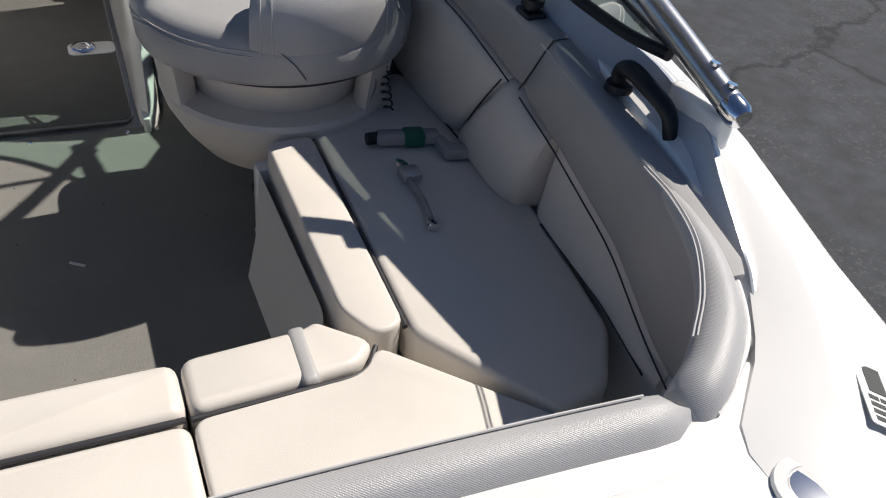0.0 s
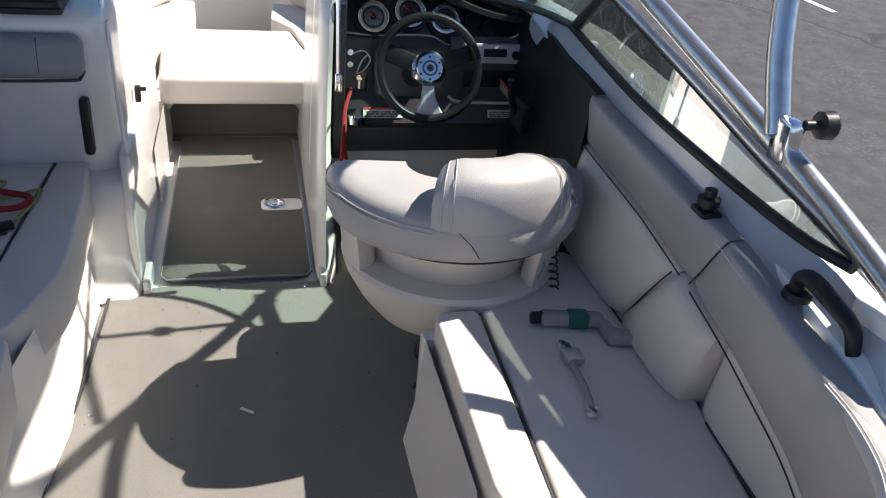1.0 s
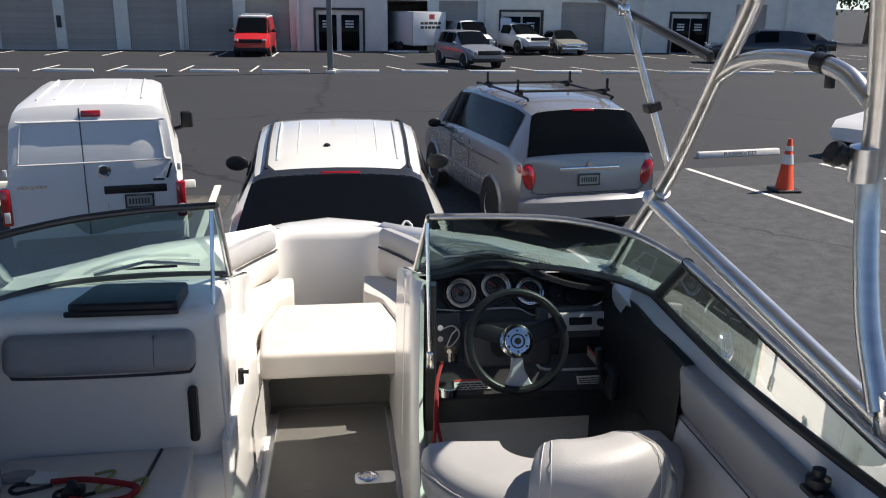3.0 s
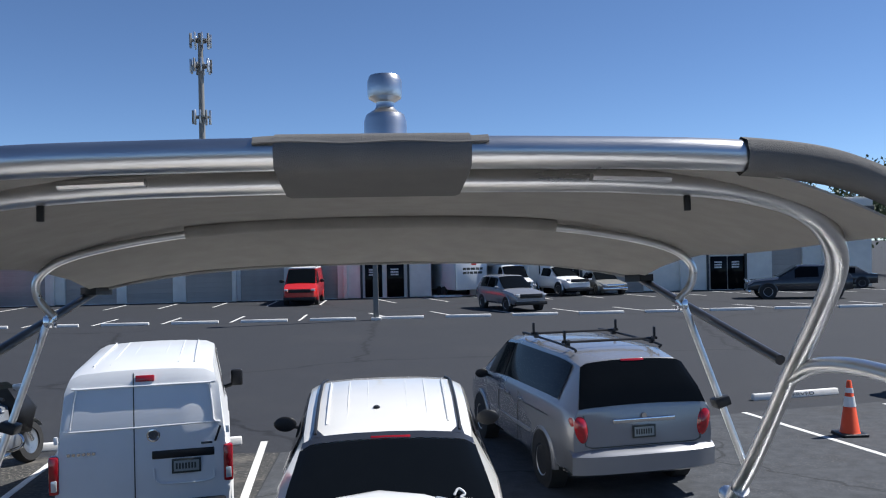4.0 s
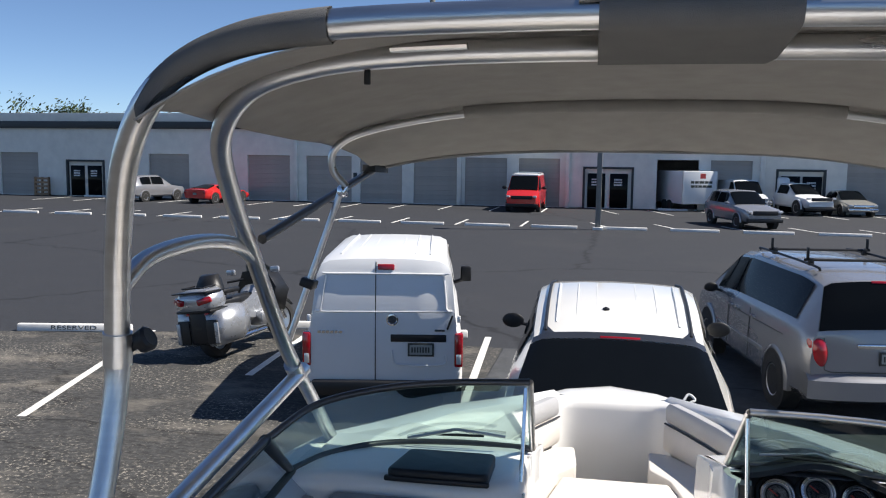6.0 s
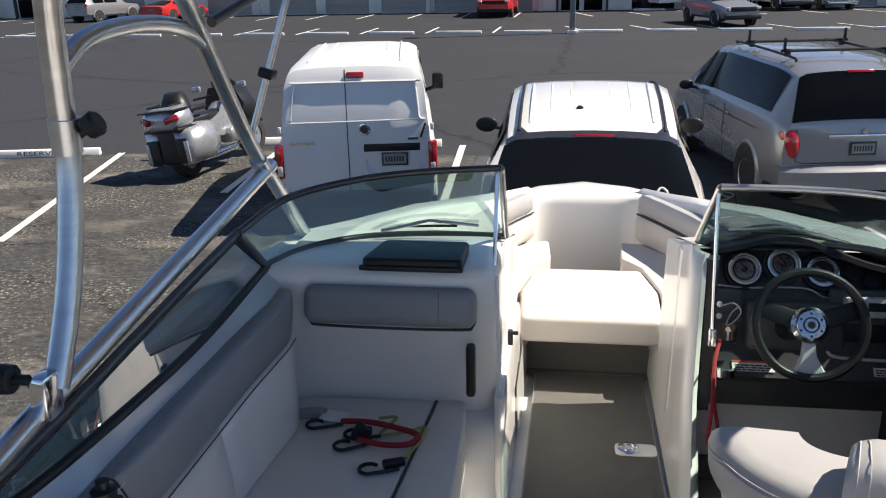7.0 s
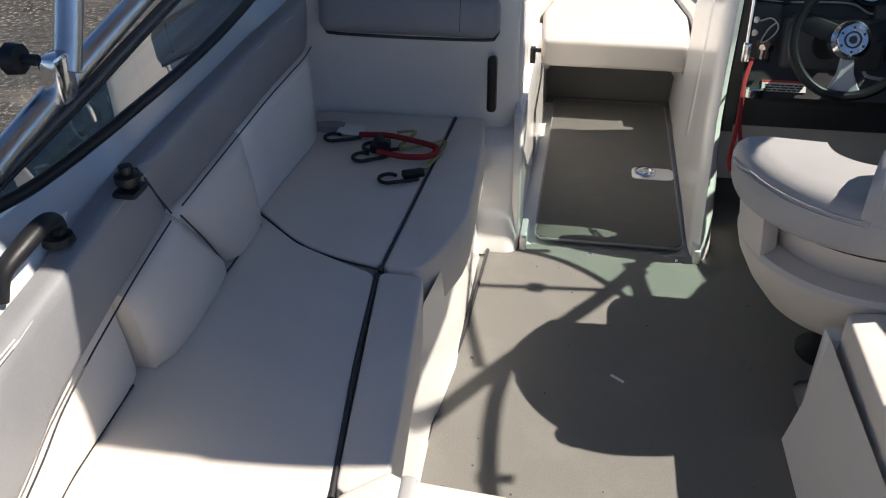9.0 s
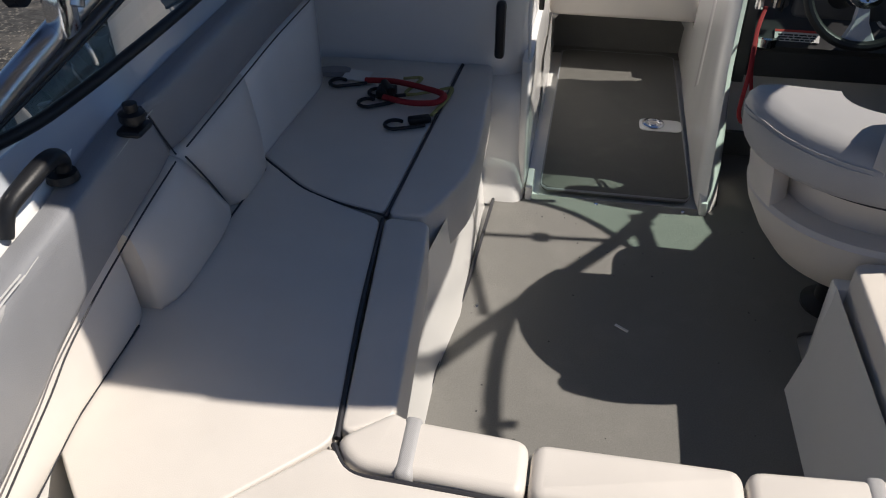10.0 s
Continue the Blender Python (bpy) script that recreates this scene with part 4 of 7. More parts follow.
for s, tag in ((-1, "port"), (1, "starboard")):
    y_end = 2.60 if s < 0 else 2.22
    if s < 0:
        seam = lambda y: float(np.interp(y, (0.75, 0.98, 1.16, 1.39, 1.62, 2.1, 2.76), (0.52, 0.555, 0.605, 0.645, 0.672, 0.70, 0.74)))
    else:
        seam = lambda y: float(np.interp(y, (0.72, 0.854, 1.065, 1.325, 1.49, 1.8, 2.4), (0.48, 0.505, 0.57, 0.63, 0.655, 0.70, 0.74)))
    rim = pad_rim
    floor_ = lambda y: 0.41
    splits = [0.80, 1.345, 1.61] if s < 0 else [0.80, 1.36, 1.58]
    low = splits + [2.02 if s < 0 else y_end]
    for k_, (y0, y1, t) in enumerate(zip(low, low[1:], (0.03, 0.078, 0.07))):
        lp = side_pad("backrest_pad", s, (y0 + 0.002, y1 - 0.002), floor_, seam, t + 0.012, t - 0.015, VINYL, f"cream vinyl lower {tag} side backrest pad", f"{tag} side pads", None, 0.7 if k_ else 0.0, 0.0 if k_ == 0 else 0.016)
        if k_ == 1:
            hi_ = seam(y1)
            piping(lp, [(s * (interp(DECK, y1)[1] - pad_inset(y1) - 0.062 - 0.006 * math.sin(math.pi * q)), y1 + 0.7 * (hi_ - 0.42) * (1 - q), 0.42 + (hi_ - 0.42) * q) for q in (0.05, 0.3, 0.55, 0.8, 0.97)], 0.0022)
        else:
            piping(lp, [(s * (interp(DECK, y)[1] - pad_inset(y) - t - 0.012), y, 0.424) for y in np.linspace(y0 + 0.04, y1 - 0.04, 8)], 0.0025)
    if s < 0:
        side_pad("backrest_pad", s, (2.025, y_end), floor_, seam, 0.055, 0.045, GEL, "smooth white forward port side panel", "port side pads")
    cut = 1.61 if s < 0 else 1.53
    for y0, y1 in ((0.72, cut), (cut, y_end)):
        # same vinyl on both sides; port's darker grey paints in its shade
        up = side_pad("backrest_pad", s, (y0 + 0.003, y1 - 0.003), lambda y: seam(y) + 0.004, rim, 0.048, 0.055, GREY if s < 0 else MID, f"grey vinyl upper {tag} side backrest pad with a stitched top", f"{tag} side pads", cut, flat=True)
        if y0 == cut:
            piping(up, [(s * (interp(DECK, cut)[1] - pad_inset(cut) - 0.043 - 0.004 * q * q), cut - 0.62 * q * (rim(cut) - seam(cut)), seam(cut) + q * (rim(cut) - seam(cut))) for q in (0, 0.3, 0.6, 0.85, 1.0)], 0.002)
        piping(up, [(s * (interp(DECK, y)[1] - pad_inset(y) - 0.056), y, seam(y) + 0.002) for y in np.linspace(y0 + 0.03, y1 - 0.03, 12)], 0.002)
        part("stitching", tube([(s * (interp(DECK, y)[1] - pad_inset(y) - 0.056), y, rim(y) - 0.012) for y in np.linspace(y0 + 0.12, y1 - 0.08, 10)], 0.0012, 6, 4), THREAD, up)
    # pale rolled edge round the stern corner
    roll = thing("coaming_roll", f"pale grey ribbed vinyl coaming roll round the {tag} stern corner", "bolster", "coaming rolls", boat=True)
    part("roll", tube([(s * 1.025, 1.04, 0.765), (s * 1.012, 0.92, 0.772), (s * 0.98, 0.785, 0.768), (s * 0.92, 0.668, 0.76), (s * 0.85, 0.592, 0.752), (s * 0.805, 0.560, 0.738), (s * 0.788, 0.552, 0.70), (s * 0.785, 0.552, 0.64)], lambda u: 0.006 + 0.032 * min(1, u * 2.2), 16, 6), PALE, roll, angle=60)
    for d in (0.0, 0.008):
        part("stitching", tube([(s * (1.005 - d), 1.00, 0.796), (s * (0.988 - d), 0.90, 0.803), (s * (0.955 - d), 0.79, 0.803), (s * (0.895 - d), 0.69, 0.797), (s * (0.835 - d), 0.622, 0.786)], 0.0018, 6, 6), THREAD, roll)
    part("welt", tube([(s * 1.04, 0.92, 0.765), (s * 1.012, 0.765, 0.762), (s * 0.947, 0.635, 0.756), (s * 0.868, 0.562, 0.748), (s * 0.81, 0.525, 0.74)], 0.006, 8, 6), GEL, roll)
    gw = thing("grab_handle", f"curved black plastic grab handle on the {tag} side deck", "handle", "grab handles", boat=True)
    dx, dy = (0.0, 0.0) if s > 0 else (-0.016, 0.018)
    part("grip", tube([(s * (1.088 + dx), 1.235 + dy, 0.81), (s * (1.084 + dx), 1.238 + dy, 0.852), (s * (1.080 + dx), 1.205 + dy, 0.874), (s * (1.084 + dx), 1.14 + dy, 0.866), (s * (1.094 + dx), 1.085 + dy, 0.844), (s * (1.098 + dx), 1.065 + dy, 0.80)], lambda u: 0.014 + 0.005 * math.sin(math.pi * u), 12, 6, 0.85), BLACK, gw)
    part("foot", moved(lathe([(0, 0), (0.03, 0), (0.027, 0.014), (0, 0.016)], 14), pose(s * (1.088 + dx), 1.235 + dy, 0.815)), BLACK, gw)
    kn = thing("deck_fitting", f"black plastic knob fitting on the {tag} side pad", "fitting", "deck fittings", boat=True)
    kx, ky = (1.052, 1.55) if s > 0 else (-1.018, 1.43)
    kz = pad_rim(ky) - 0.002
    part("foot", moved(box(-0.026, 0.026, -0.032, 0.032, 0, 0.016, 0.008), pose(kx, ky, kz)), BLACK, kn)
    part("knob", moved(lathe([(0, 0), (0.016, 0), (0.016, 0.012), (0.026, 0.015), (0.026, 0.03), (0.014, 0.034), (0.014, 0.05), (0, 0.052)], 12), pose(kx, ky, kz + 0.012)), BLACK, kn)

# stern backrest
back = thing("stern_backrest", "pale grey ribbed vinyl backrest across the stern bench", "backrest", boat=True)
rings = []
for x in np.linspace(-0.776, 0.776, 41):
    e = min(1.0, 0.35 + 0.65 * math.sqrt(max(0, 0.776 - abs(x)) / 0.05))
    yb = 0.535 + 0.03 * (1 - (x / 0.8) ** 2)
    zt = 0.735 + 0.038 * e
    rings.append([(x, yb - 0.03, 0.60), (x, yb - 0.045 * e, 0.72), (x, yb - 0.03 * e, zt - 0.015), (x, yb, zt), (x, yb + 0.026 * e, zt - 0.010), (x, yb + 0.05 * e, zt - 0.05), (x, yb + 0.075, 0.60), (x, yb + 0.09, 0.43), (x, yb - 0.03, 0.43)])
part("pad", loft(rings), PALE, back, angle=50)
part("stitching", tube([(x, 0.535 + 0.03 * (1 - (x / 0.8) ** 2) + 0.022, 0.768) for x in np.linspace(-0.71, 0.71, 20)], 0.0022, 6), THREAD, back)
part("welt", tube([(x, 0.49 + 0.03 * (1 - (x / 0.8) ** 2), 0.722) for x in np.linspace(-0.76, 0.76, 20)], 0.006, 8), GEL, back)


# ---- helm chair ----
def cshell(cx, cy, rx, ry, a0, a1, th, levels, n=30, drop=0.0, tip=0):
    """Wrapped shell: sweep round an ellipse of a closed section. levels: (z, scale outward)."""
    rings = []
    for i in range(n + 1):
        u = i / n
        a = radians(a0 + (a1 - a0) * u)
        e = min(1, min(u, 1 - u) * 9 + 0.25)
        ca, sa = math.cos(a), math.sin(a)
        zb = levels[0][0]
        f = min(1, min(u, 1 - u) * tip + 0.4) if tip else 1
        co = lambda q, z: (cx + (rx + q) * ca, cy + (ry + q) * sa, zb + (z - zb) * f - drop * ca * ca)
        ring = [co(o, z) for z, o in levels] + [co(o - th * e, z) for z, o in levels[::-1]]
        rings.append(ring)
    return loft(rings)


chair = thing("helm_chair", "cream vinyl bucket helm chair with a pale grey ribbed backrest", "chair", boat=True)
CX, CY = 0.622, 2.13
part("pedestal", moved(lathe([(0.085, 0), (0.085, 0.012), (0.05, 0.03), (0.045, 0.19), (0.10, 0.22), (0.0, 0.22)], 24), pose(CX + 0.02, CY + 0.06, 0)), BLACK, chair, "black metal pedestal")
part("seat_pan", loft([[(CX + rx * math.cos(a), cy + ry * math.sin(a), z) for a in (2 * math.pi * k / 32 for k in range(32))] for z, rx, ry, cy in ((0.185, 0.10, 0.10, 2.15), (0.20, 0.15, 0.15, 2.15), (0.24, 0.20, 0.20, 2.145), (0.31, 0.25, 0.25, 2.14), (0.40, 0.285, 0.285, 2.14), (0.43, 0.285, 0.285, 2.14), (0.44, 0.25, 0.26, 2.15))]), VINYL, chair)
part("bucket_base", cshell(CX, CY, 0.30, 0.305, 152, 388, 0.09, [(0.215, -0.14), (0.255, -0.085), (0.32, -0.035), (0.39, 0.002), (0.435, 0.014), (0.449, 0.006)], 34), VINYL, chair)
for a0, a1 in ((150, 206), (304, 390)):
    part("bucket_side", cshell(CX, CY, 0.30, 0.305, a0, a1, 0.07, [(0.425, 0.008), (0.50, 0.018), (0.562, 0.026), (0.582, 0.022)], 16), VINYL, chair, angle=60)
part("pocket_back", cshell(CX, CY, 0.30, 0.305, 152, 388, 0.03, [(0.40, -0.075), (0.50, -0.06), (0.59, -0.015)], 30), VINYL, chair)
part("pocket_edge", tube([(CX + (0.30 + o) * math.cos(radians(q)), CY + (0.305 + o) * math.sin(radians(q)), z) for q, o, z in ((303, 0.0, 0.57), (308, 0.018, 0.54), (309, 0.02, 0.50), (306, 0.006, 0.455))], 0.003, 6, 4), GREY, chair)
part("wing_panel", cshell(CX, CY, 0.312, 0.305, 322, 350, 0.02, [(0.605, 0.049), (0.655, 0.0535), (0.69, 0.0455), (0.7085, 0.0255), (0.7145, -0.01)], 10), GREY, chair, "grey vinyl wing panel")
part("seam", tube([(CX + (0.312 + o) * math.cos(radians(a_)), CY + (0.305 + o) * math.sin(radians(a_)), z) for o, z, a_ in ((0.0465, 0.60, 268), (0.051, 0.64, 264), (0.050, 0.665, 260), (0.0435, 0.69, 255))], 0.0012, 6), PIPING, chair)
for dz in (0.0, 0.012):
    part("stitching", tube([(CX + 0.361 * math.cos(radians(q)), CY + 0.354 * math.sin(radians(q)), 0.672 - dz - 0.03 * max(0, (200 - q) / 27)) for q in range(176, 250, 6)], 0.0015, 6), THREAD, chair)
coil = [(CX + 0.24 + 0.013 * math.cos(k * 0.9), 1.865 + 0.013 * math.sin(k * 0.9) + k * 0.0016, 0.44 + k * 0.0024) for k in range(56)]
part("coiled_cord", tube(coil, 0.0028, 6), PIPING, chair, "coiled dark red cord")
part("backrest", cshell(CX, CY, 0.312, 0.305, 150, 390, 0.15, [(0.575, 0.022), (0.583, 0.038), (0.60, 0.046), (0.655, 0.05), (0.69, 0.042), (0.708, 0.022), (0.715, -0.02)], tip=6, drop=0.012), PALE, chair, "pale grey ribbed wrap backrest", angle=50)
part("piping", tube([(CX + 0.328 * math.cos(radians(q)), CY + 0.333 * math.sin(radians(q)), 0.576) for q in range(152, 390, 7)], 0.0045, 8), PIPING, chair)
ROLL = ((0.036, 0.63), (0.052, 0.68), (0.050, 0.755), (0.040, 0.79), (0.018, 0.814), (-0.04, 0.826), (-0.09, 0.812), (-0.115, 0.78), (-0.12, 0.69))


def roll_ring(i, out=0.0):
    q = radians(247 + 66 * i / 16)
    e = min(1, 0.72 + 0.28 * math.sqrt(min(i, 16 - i) / 3))
    return [(CX + (0.306 + r + out) * math.cos(q), CY + (0.305 + r + out) * math.sin(q), 0.72 + (z + out - 0.72) * e) for r, z in ROLL]


part("head_roll", loft([roll_ring(i) for i in range(17)]), PALE, chair, "pale grey padded head roll", angle=70)
for i in (1, 2, 14, 15):
    part("stitching", tube(roll_ring(i, 0.001)[:7], 0.0014, 6, 3), THREAD, chair)
part("seat_cushion", prism(rounded([(CX - 0.22, 1.98), (CX + 0.22, 1.98), (CX + 0.275, 2.2), (CX + 0.27, 2.46), (CX - 0.27, 2.46), (CX - 0.275, 2.2)], 0.15, 6), 0.38, 0.455, 0.03), VINYL, chair)

# ---- bow ----
c = cushion("bow_filler_cushion", [(-0.325, 3.82), (0.335, 3.82), (0.36, 4.25), (0.30, 4.62), (-0.28, 4.62), (-0.345, 4.25)], 0.24, 0.372, VINYL, "cream vinyl bow filler cushion", "bow cushions", 0.028)
for s in (-1, 1):
    cushion("bow_seat_cushion", [(s * 0.37, 3.76), (s * 0.36, 4.25), (s * 0.30, 4.63), (s * 0.20, 4.80), (s * 0.22, 5.15), (s * 0.34, 5.12), (s * 0.50, 4.85), (s * 0.66, 4.45), (s * 0.78, 3.9), (s * 0.80, 3.76)], 0.24, 0.385, VINYL, "cream vinyl bow side seat cushion", "bow cushions", 0.025)
    b = thing("bow_bench_back", "pale grey vinyl bow backrest over a cream lower pad", "backrest", "bow backrests", boat=True)
    pts = [(3.76, 0.835), (4.0, 0.79), (4.4, 0.695), (4.7, 0.61), (5.0, 0.50), (5.25, 0.395)]
    for nm, z0, z1, m_, ins in (("upper_pad", 0.545, 0.665, PALE, 0.0), ("lower_pad", 0.37, 0.54, VINYL, 0.01)):
        part(nm, loft([[(s * (x - t - ins), y, z) for t, z in ((0.0, z0), (0.055, z0), (0.07, z0 + 0.02), (0.07, z1 - 0.025), (0.05, z1), (0.0, z1))] for y, x in pts]), m_, b, angle=50)
    part("piping", tube([(s * (x - 0.075), y, 0.542) for y, x in pts], 0.006, 8), PIPING, b)
part("bow_bulkhead", loft([[(x, y - 0.11 * abs(x / 0.36) ** 7, z) for z, y in ((0.0, 5.26), (0.30, 5.29), (0.58, 5.325), (0.615, 5.335), (0.635, 5.36), (0.645, 5.42), (0.64, 5.48))] for x in np.linspace(-0.36, 0.36, 25)], closed=False), GEL, boat)
for s in (-1, 1):
    part("bow_liner_side", loft([[(s * (x - 0.02), y, 0.0), (s * x, y, 0.4), (s * (x + 0.01), y, interp(DECK, y)[2] - 0.03)] for y, x in [(3.2, 0.93), (3.6, 0.885), (4.0, 0.82), (4.4, 0.72), (4.7, 0.635), (5.0, 0.525), (5.25, 0.42), (5.45, 0.32)]], closed=False), GEL, boat)
    part("bow_seat_front", loft([[(s * 0.30, y, 0.0), (s * 0.31, y, 0.25)] for y in (3.3, 3.8, 4.3, 4.45)], closed=False), GEL, boat)
    part("console_front", box(min(s * 0.36, s * 1.0), max(s * 0.36, s * 1.0), 3.68, 3.73, 0.0, 0.77, 0.01), GEL, boat)
# dark sheet over the white sole, its colour standing for the recess's shade
part("bow_shaded_carpet", sheet(-0.31, 0.31, 3.97, 4.43, 0.003), HATCHM, boat, "carpet under the bow cushion, coloured dark for the shaded recess")
part("bow_step", loft([[(x, 4.06, 0.0), (x, 4.045, 0.12), (x, 4.03, 0.235 - 0.10 * max(0, (abs(x) - 0.24) / 0.07))] for x in (-0.31, -0.28, -0.24, 0.24, 0.28, 0.31)], closed=False), HATCHM, boat, "grey carpeted step under the bow cushion")

for s in (-1, 1):
    part("foredeck", loft([[(s * min(x, interp(DECK, y)[1] + 0.06), y, z + (interp(DECK, y)[2] + 0.012 - z) * (min(x, 1.0)) ** 2) for x in (0.345, 0.6, 0.85, 0.98, 1.2)] for y, z in ((3.06, 0.938), (3.15, 0.93), (3.35, 0.885), (3.55, 0.84), (3.69, 0.80), (3.735, 0.76), (3.745, 0.68))], closed=False), GEL, boat)
# ---- windshield ----
TOP = [(0.360, 2.80, 1.212), (0.60, 2.79, 1.21), (0.82, 2.73, 1.205), (0.995, 2.57, 1.185), (1.085, 2.345, 1.142)]
PORT_TOP = [(-0.340, 2.80, 1.266), (-0.60, 2.79, 1.252), (-0.82, 2.73, 1.232), (-1.005, 2.58, 1.20), (-1.085, 2.345, 1.142)]
LOW = [(0.345, 3.10, 0.955), (0.62, 3.09, 0.96), (0.88, 3.02, 0.96), (1.05, 2.86, 0.955), (1.12, 2.64, 0.955)]
for s, tag in ((-1, "port"), (1, "starboard")):
    w = thing("boat_windshield", f"green-tinted curved {tag} windshield panel in a dark frame", "windshield", "windshield", boat=True)
    top, low = curve(PORT_TOP if s < 0 else TOP, 6), curve(mirror_x(LOW) if s < 0 else LOW, 6)
    part("pane", loft([[b, b * 0.5 + t * 0.5, t] for b, t in zip(low, top)], closed=False), WS_GLASS, w, "green tinted glass")
    # port rail is aluminium too; its dark reflections are put into the colour
    part("top_rail", tube(top, 0.012, 10), FRAME if s < 0 else ALU, w)
    part("bottom_rail", tube(low, 0.013, 10), FRAME, w)
    part("inner_post", tube([low[0], top[0]], 0.012, 10), ALU, w)
    part("corner_post", tube([low[-1], top[-1]], 0.020, 10), FRAME, w)
    brace = [(s * 0.355, 2.72, 0.73 if s > 0 else 0.955), (s * 0.352, 2.785, 1.195 if s > 0 else 1.25)]
    part("support_rod", tube(brace, 0.007, 8), CHROME, w)
    if s > 0:
        part("rod_catch", box(0.343, 0.367, 2.71, 2.73, 0.70, 0.76, 0.004), CHROME, w)
    sg = thing("side_window", f"lightly smoked {tag} side window tapering aft in a dark frame", "windshield", "windshield", boat=True)
    t2 = [(s * 1.085, 2.345, 1.142), (s * 1.10, 2.05, 1.092), (s * 1.115, 1.73, 1.035), (s * 1.13, 1.47, 0.985), (s * 1.15, 1.19, 0.935)]
    l2 = [(s * x, y, z + 0.004) for y, x, z in RAIL[4::-1]]
    t2, l2 = curve(t2, 5), curve(l2, 5)
    part("pane", loft([[b, t] for b, t in zip(l2, t2)], closed=False), SIDE_GLASS, sg, "smoked glass")
    # dark port colour paints the shaded side of the same aluminium rail
    part("top_rail", tube(t2, 0.013, 10), FRAME if s < 0 else ALU, sg)
    part("rail_gasket", tube([p - Vector((s * 0.004, 0, 0.014)) for p in t2], 0.005, 8), BLACK, sg)
    part("bottom_rail", tube(l2, 0.013, 10), BLACK, sg)

# ---- wakeboard tower and bimini ----
tower = thing("wakeboard_tower", "brushed aluminium tube tower arching over the cockpit", "tower", boat=True)
REAR = [(1.125, 1.485, 1.05), (1.125, 1.57, 1.23), (1.125, 1.63, 1.46), (1.115, 1.615, 1.60), (1.085, 1.57, 1.76), (1.02, 1.49, 1.93), (0.92, 1.43, 2.05), (0.78, 1.405, 2.12), (0.59, 1.395, 2.147)]
FRONT = [(1.12, 3.15, 0.90), (1.12, 2.86, 1.155), (1.115, 2.58, 1.385), (1.085, 2.24, 1.70), (1.04, 2.0, 1.865), (0.97, 1.79, 1.99), (0.86, 1.69, 2.08), (0.70, 1.665, 2.126), (0.5, 1.66, 2.144)]
STAR = [(x + 0.022 * max(0, 1 - abs(z - 1.53) / 0.4), y, z) for x, y, z in REAR]
part("rear_hoop", tube([*STAR, (0.3, 1.395, 2.156), (0, 1.395, 2.158), (-0.3, 1.395, 2.156), *mirror_x(REAR)[::-1]], 0.026, 18, 6), ALU, tower)
part("front_hoop", tube([*FRONT, (0.3, 1.66, 2.15), (0, 1.66, 2.152), (-0.3, 1.66, 2.15), *mirror_x(FRONT)[::-1]], 0.024, 18, 6), ALU, tower)
for s in (-1, 1):
    part("brace_tube", tube([(s * 1.15, 0.98, 0.895), (s * 1.15, 1.45, 1.01), (s * 1.12, 2.50, 1.225), (s * 1.115, 2.76, 1.275)], 0.025, 16, 4), ALU, tower)
    part("mount_end", moved(lathe([(0, -0.012), (0.02, -0.01), (0.0265, 0.0), (0.0265, 0.03), (0, 0.03)], 16), look((s * 1.15, 0.975, 0.893), (s * 1.15, 0.5, 0.78))), CHROME, tower)
    for d in (0.03, 0.085):
        part("mount_screw", moved(cyl(0, 0, 0, 0.006, 0.010, seg=12), pose(s * 1.15, 0.985 + d, 0.922 + d * 0.25, 0, s * 10, 0)), CHROME, tower)
    part("mount_base", prism(rounded([(s * 1.13, 0.99), (s * 1.172, 0.99), (s * 1.172, 1.15), (s * 1.13, 1.15)], 0.02), 0.79, 0.875, 0.01), GEL, tower)
    part("cross_brace", tube([(s * 1.105, 1.60, 1.66), (s * 1.105, 1.72, 1.72), (s * 1.10, 1.93, 1.745), (s * 1.095, 2.12, 1.735), (s * 1.085, 2.25, 1.69)], 0.020, 14, 5), ALU, tower)
    part("leg_collar", tube([(s * 1.124, 1.632, 1.50), (s * 1.118, 1.622, 1.57)], 0.030, 16), ALU, tower)
    kb = part("clamp_knob", moved(lathe([(0, 0), (0.010, 0), (0.010, 0.022), (0.025, 0.026), (0.027, 0.048), (0.021, 0.054), (0, 0.054)], 10), pose(s * 1.10, 1.64, 1.535, 0, -s * 60, 0)), BLACK, tower, "black star knob")
    part("hinge", moved(box(-0.02, 0.02, -0.03, 0.03, -0.045, 0.05, 0.01), pose(s * 1.13, 1.46, 1.045)), CHROME, tower)
    part("clamp_knob", moved(lathe([(0, 0), (0.011, 0), (0.011, 0.03), (0.029, 0.034), (0.031, 0.058), (0.024, 0.066), (0, 0.066)], 10), pose(s * 1.145, 1.435, 1.09, 0, s * 90, 0)), BLACK, tower, "black star knob")
    part("front_collar", tube([(s * 1.12, 2.72, 1.255), (s * 1.12, 2.66, 1.31)], 0.029, 16), ALU, tower)
    part("foot_plate", cyl(s * 1.12, 3.12, 0.90, 0.935, 0.055, bev=0.006), ALU, tower)
    part("tube_clip", box(s * 0.60 - 0.006, s * 0.60 + 0.006, 1.655, 1.665, 2.085, 2.125, 0.002), BLACK, tower)
    if s > 0:
        part("strap_band", tube([(1.1025, 1.76, 1.731), (1.101, 1.80, 1.737)], 0.0225, 14), BLACK, tower, "black strap band")
        part("strap_tail", box(1.118, 1.128, 1.765, 1.795, 1.68, 1.73, 0.003), BLACK, tower)
    part("weld_gusset", tube([(s * 0.52, 1.53, 2.13), (s * 0.38, 1.53, 2.135)], 0.014, 8, flat=0.5), ALU, tower)

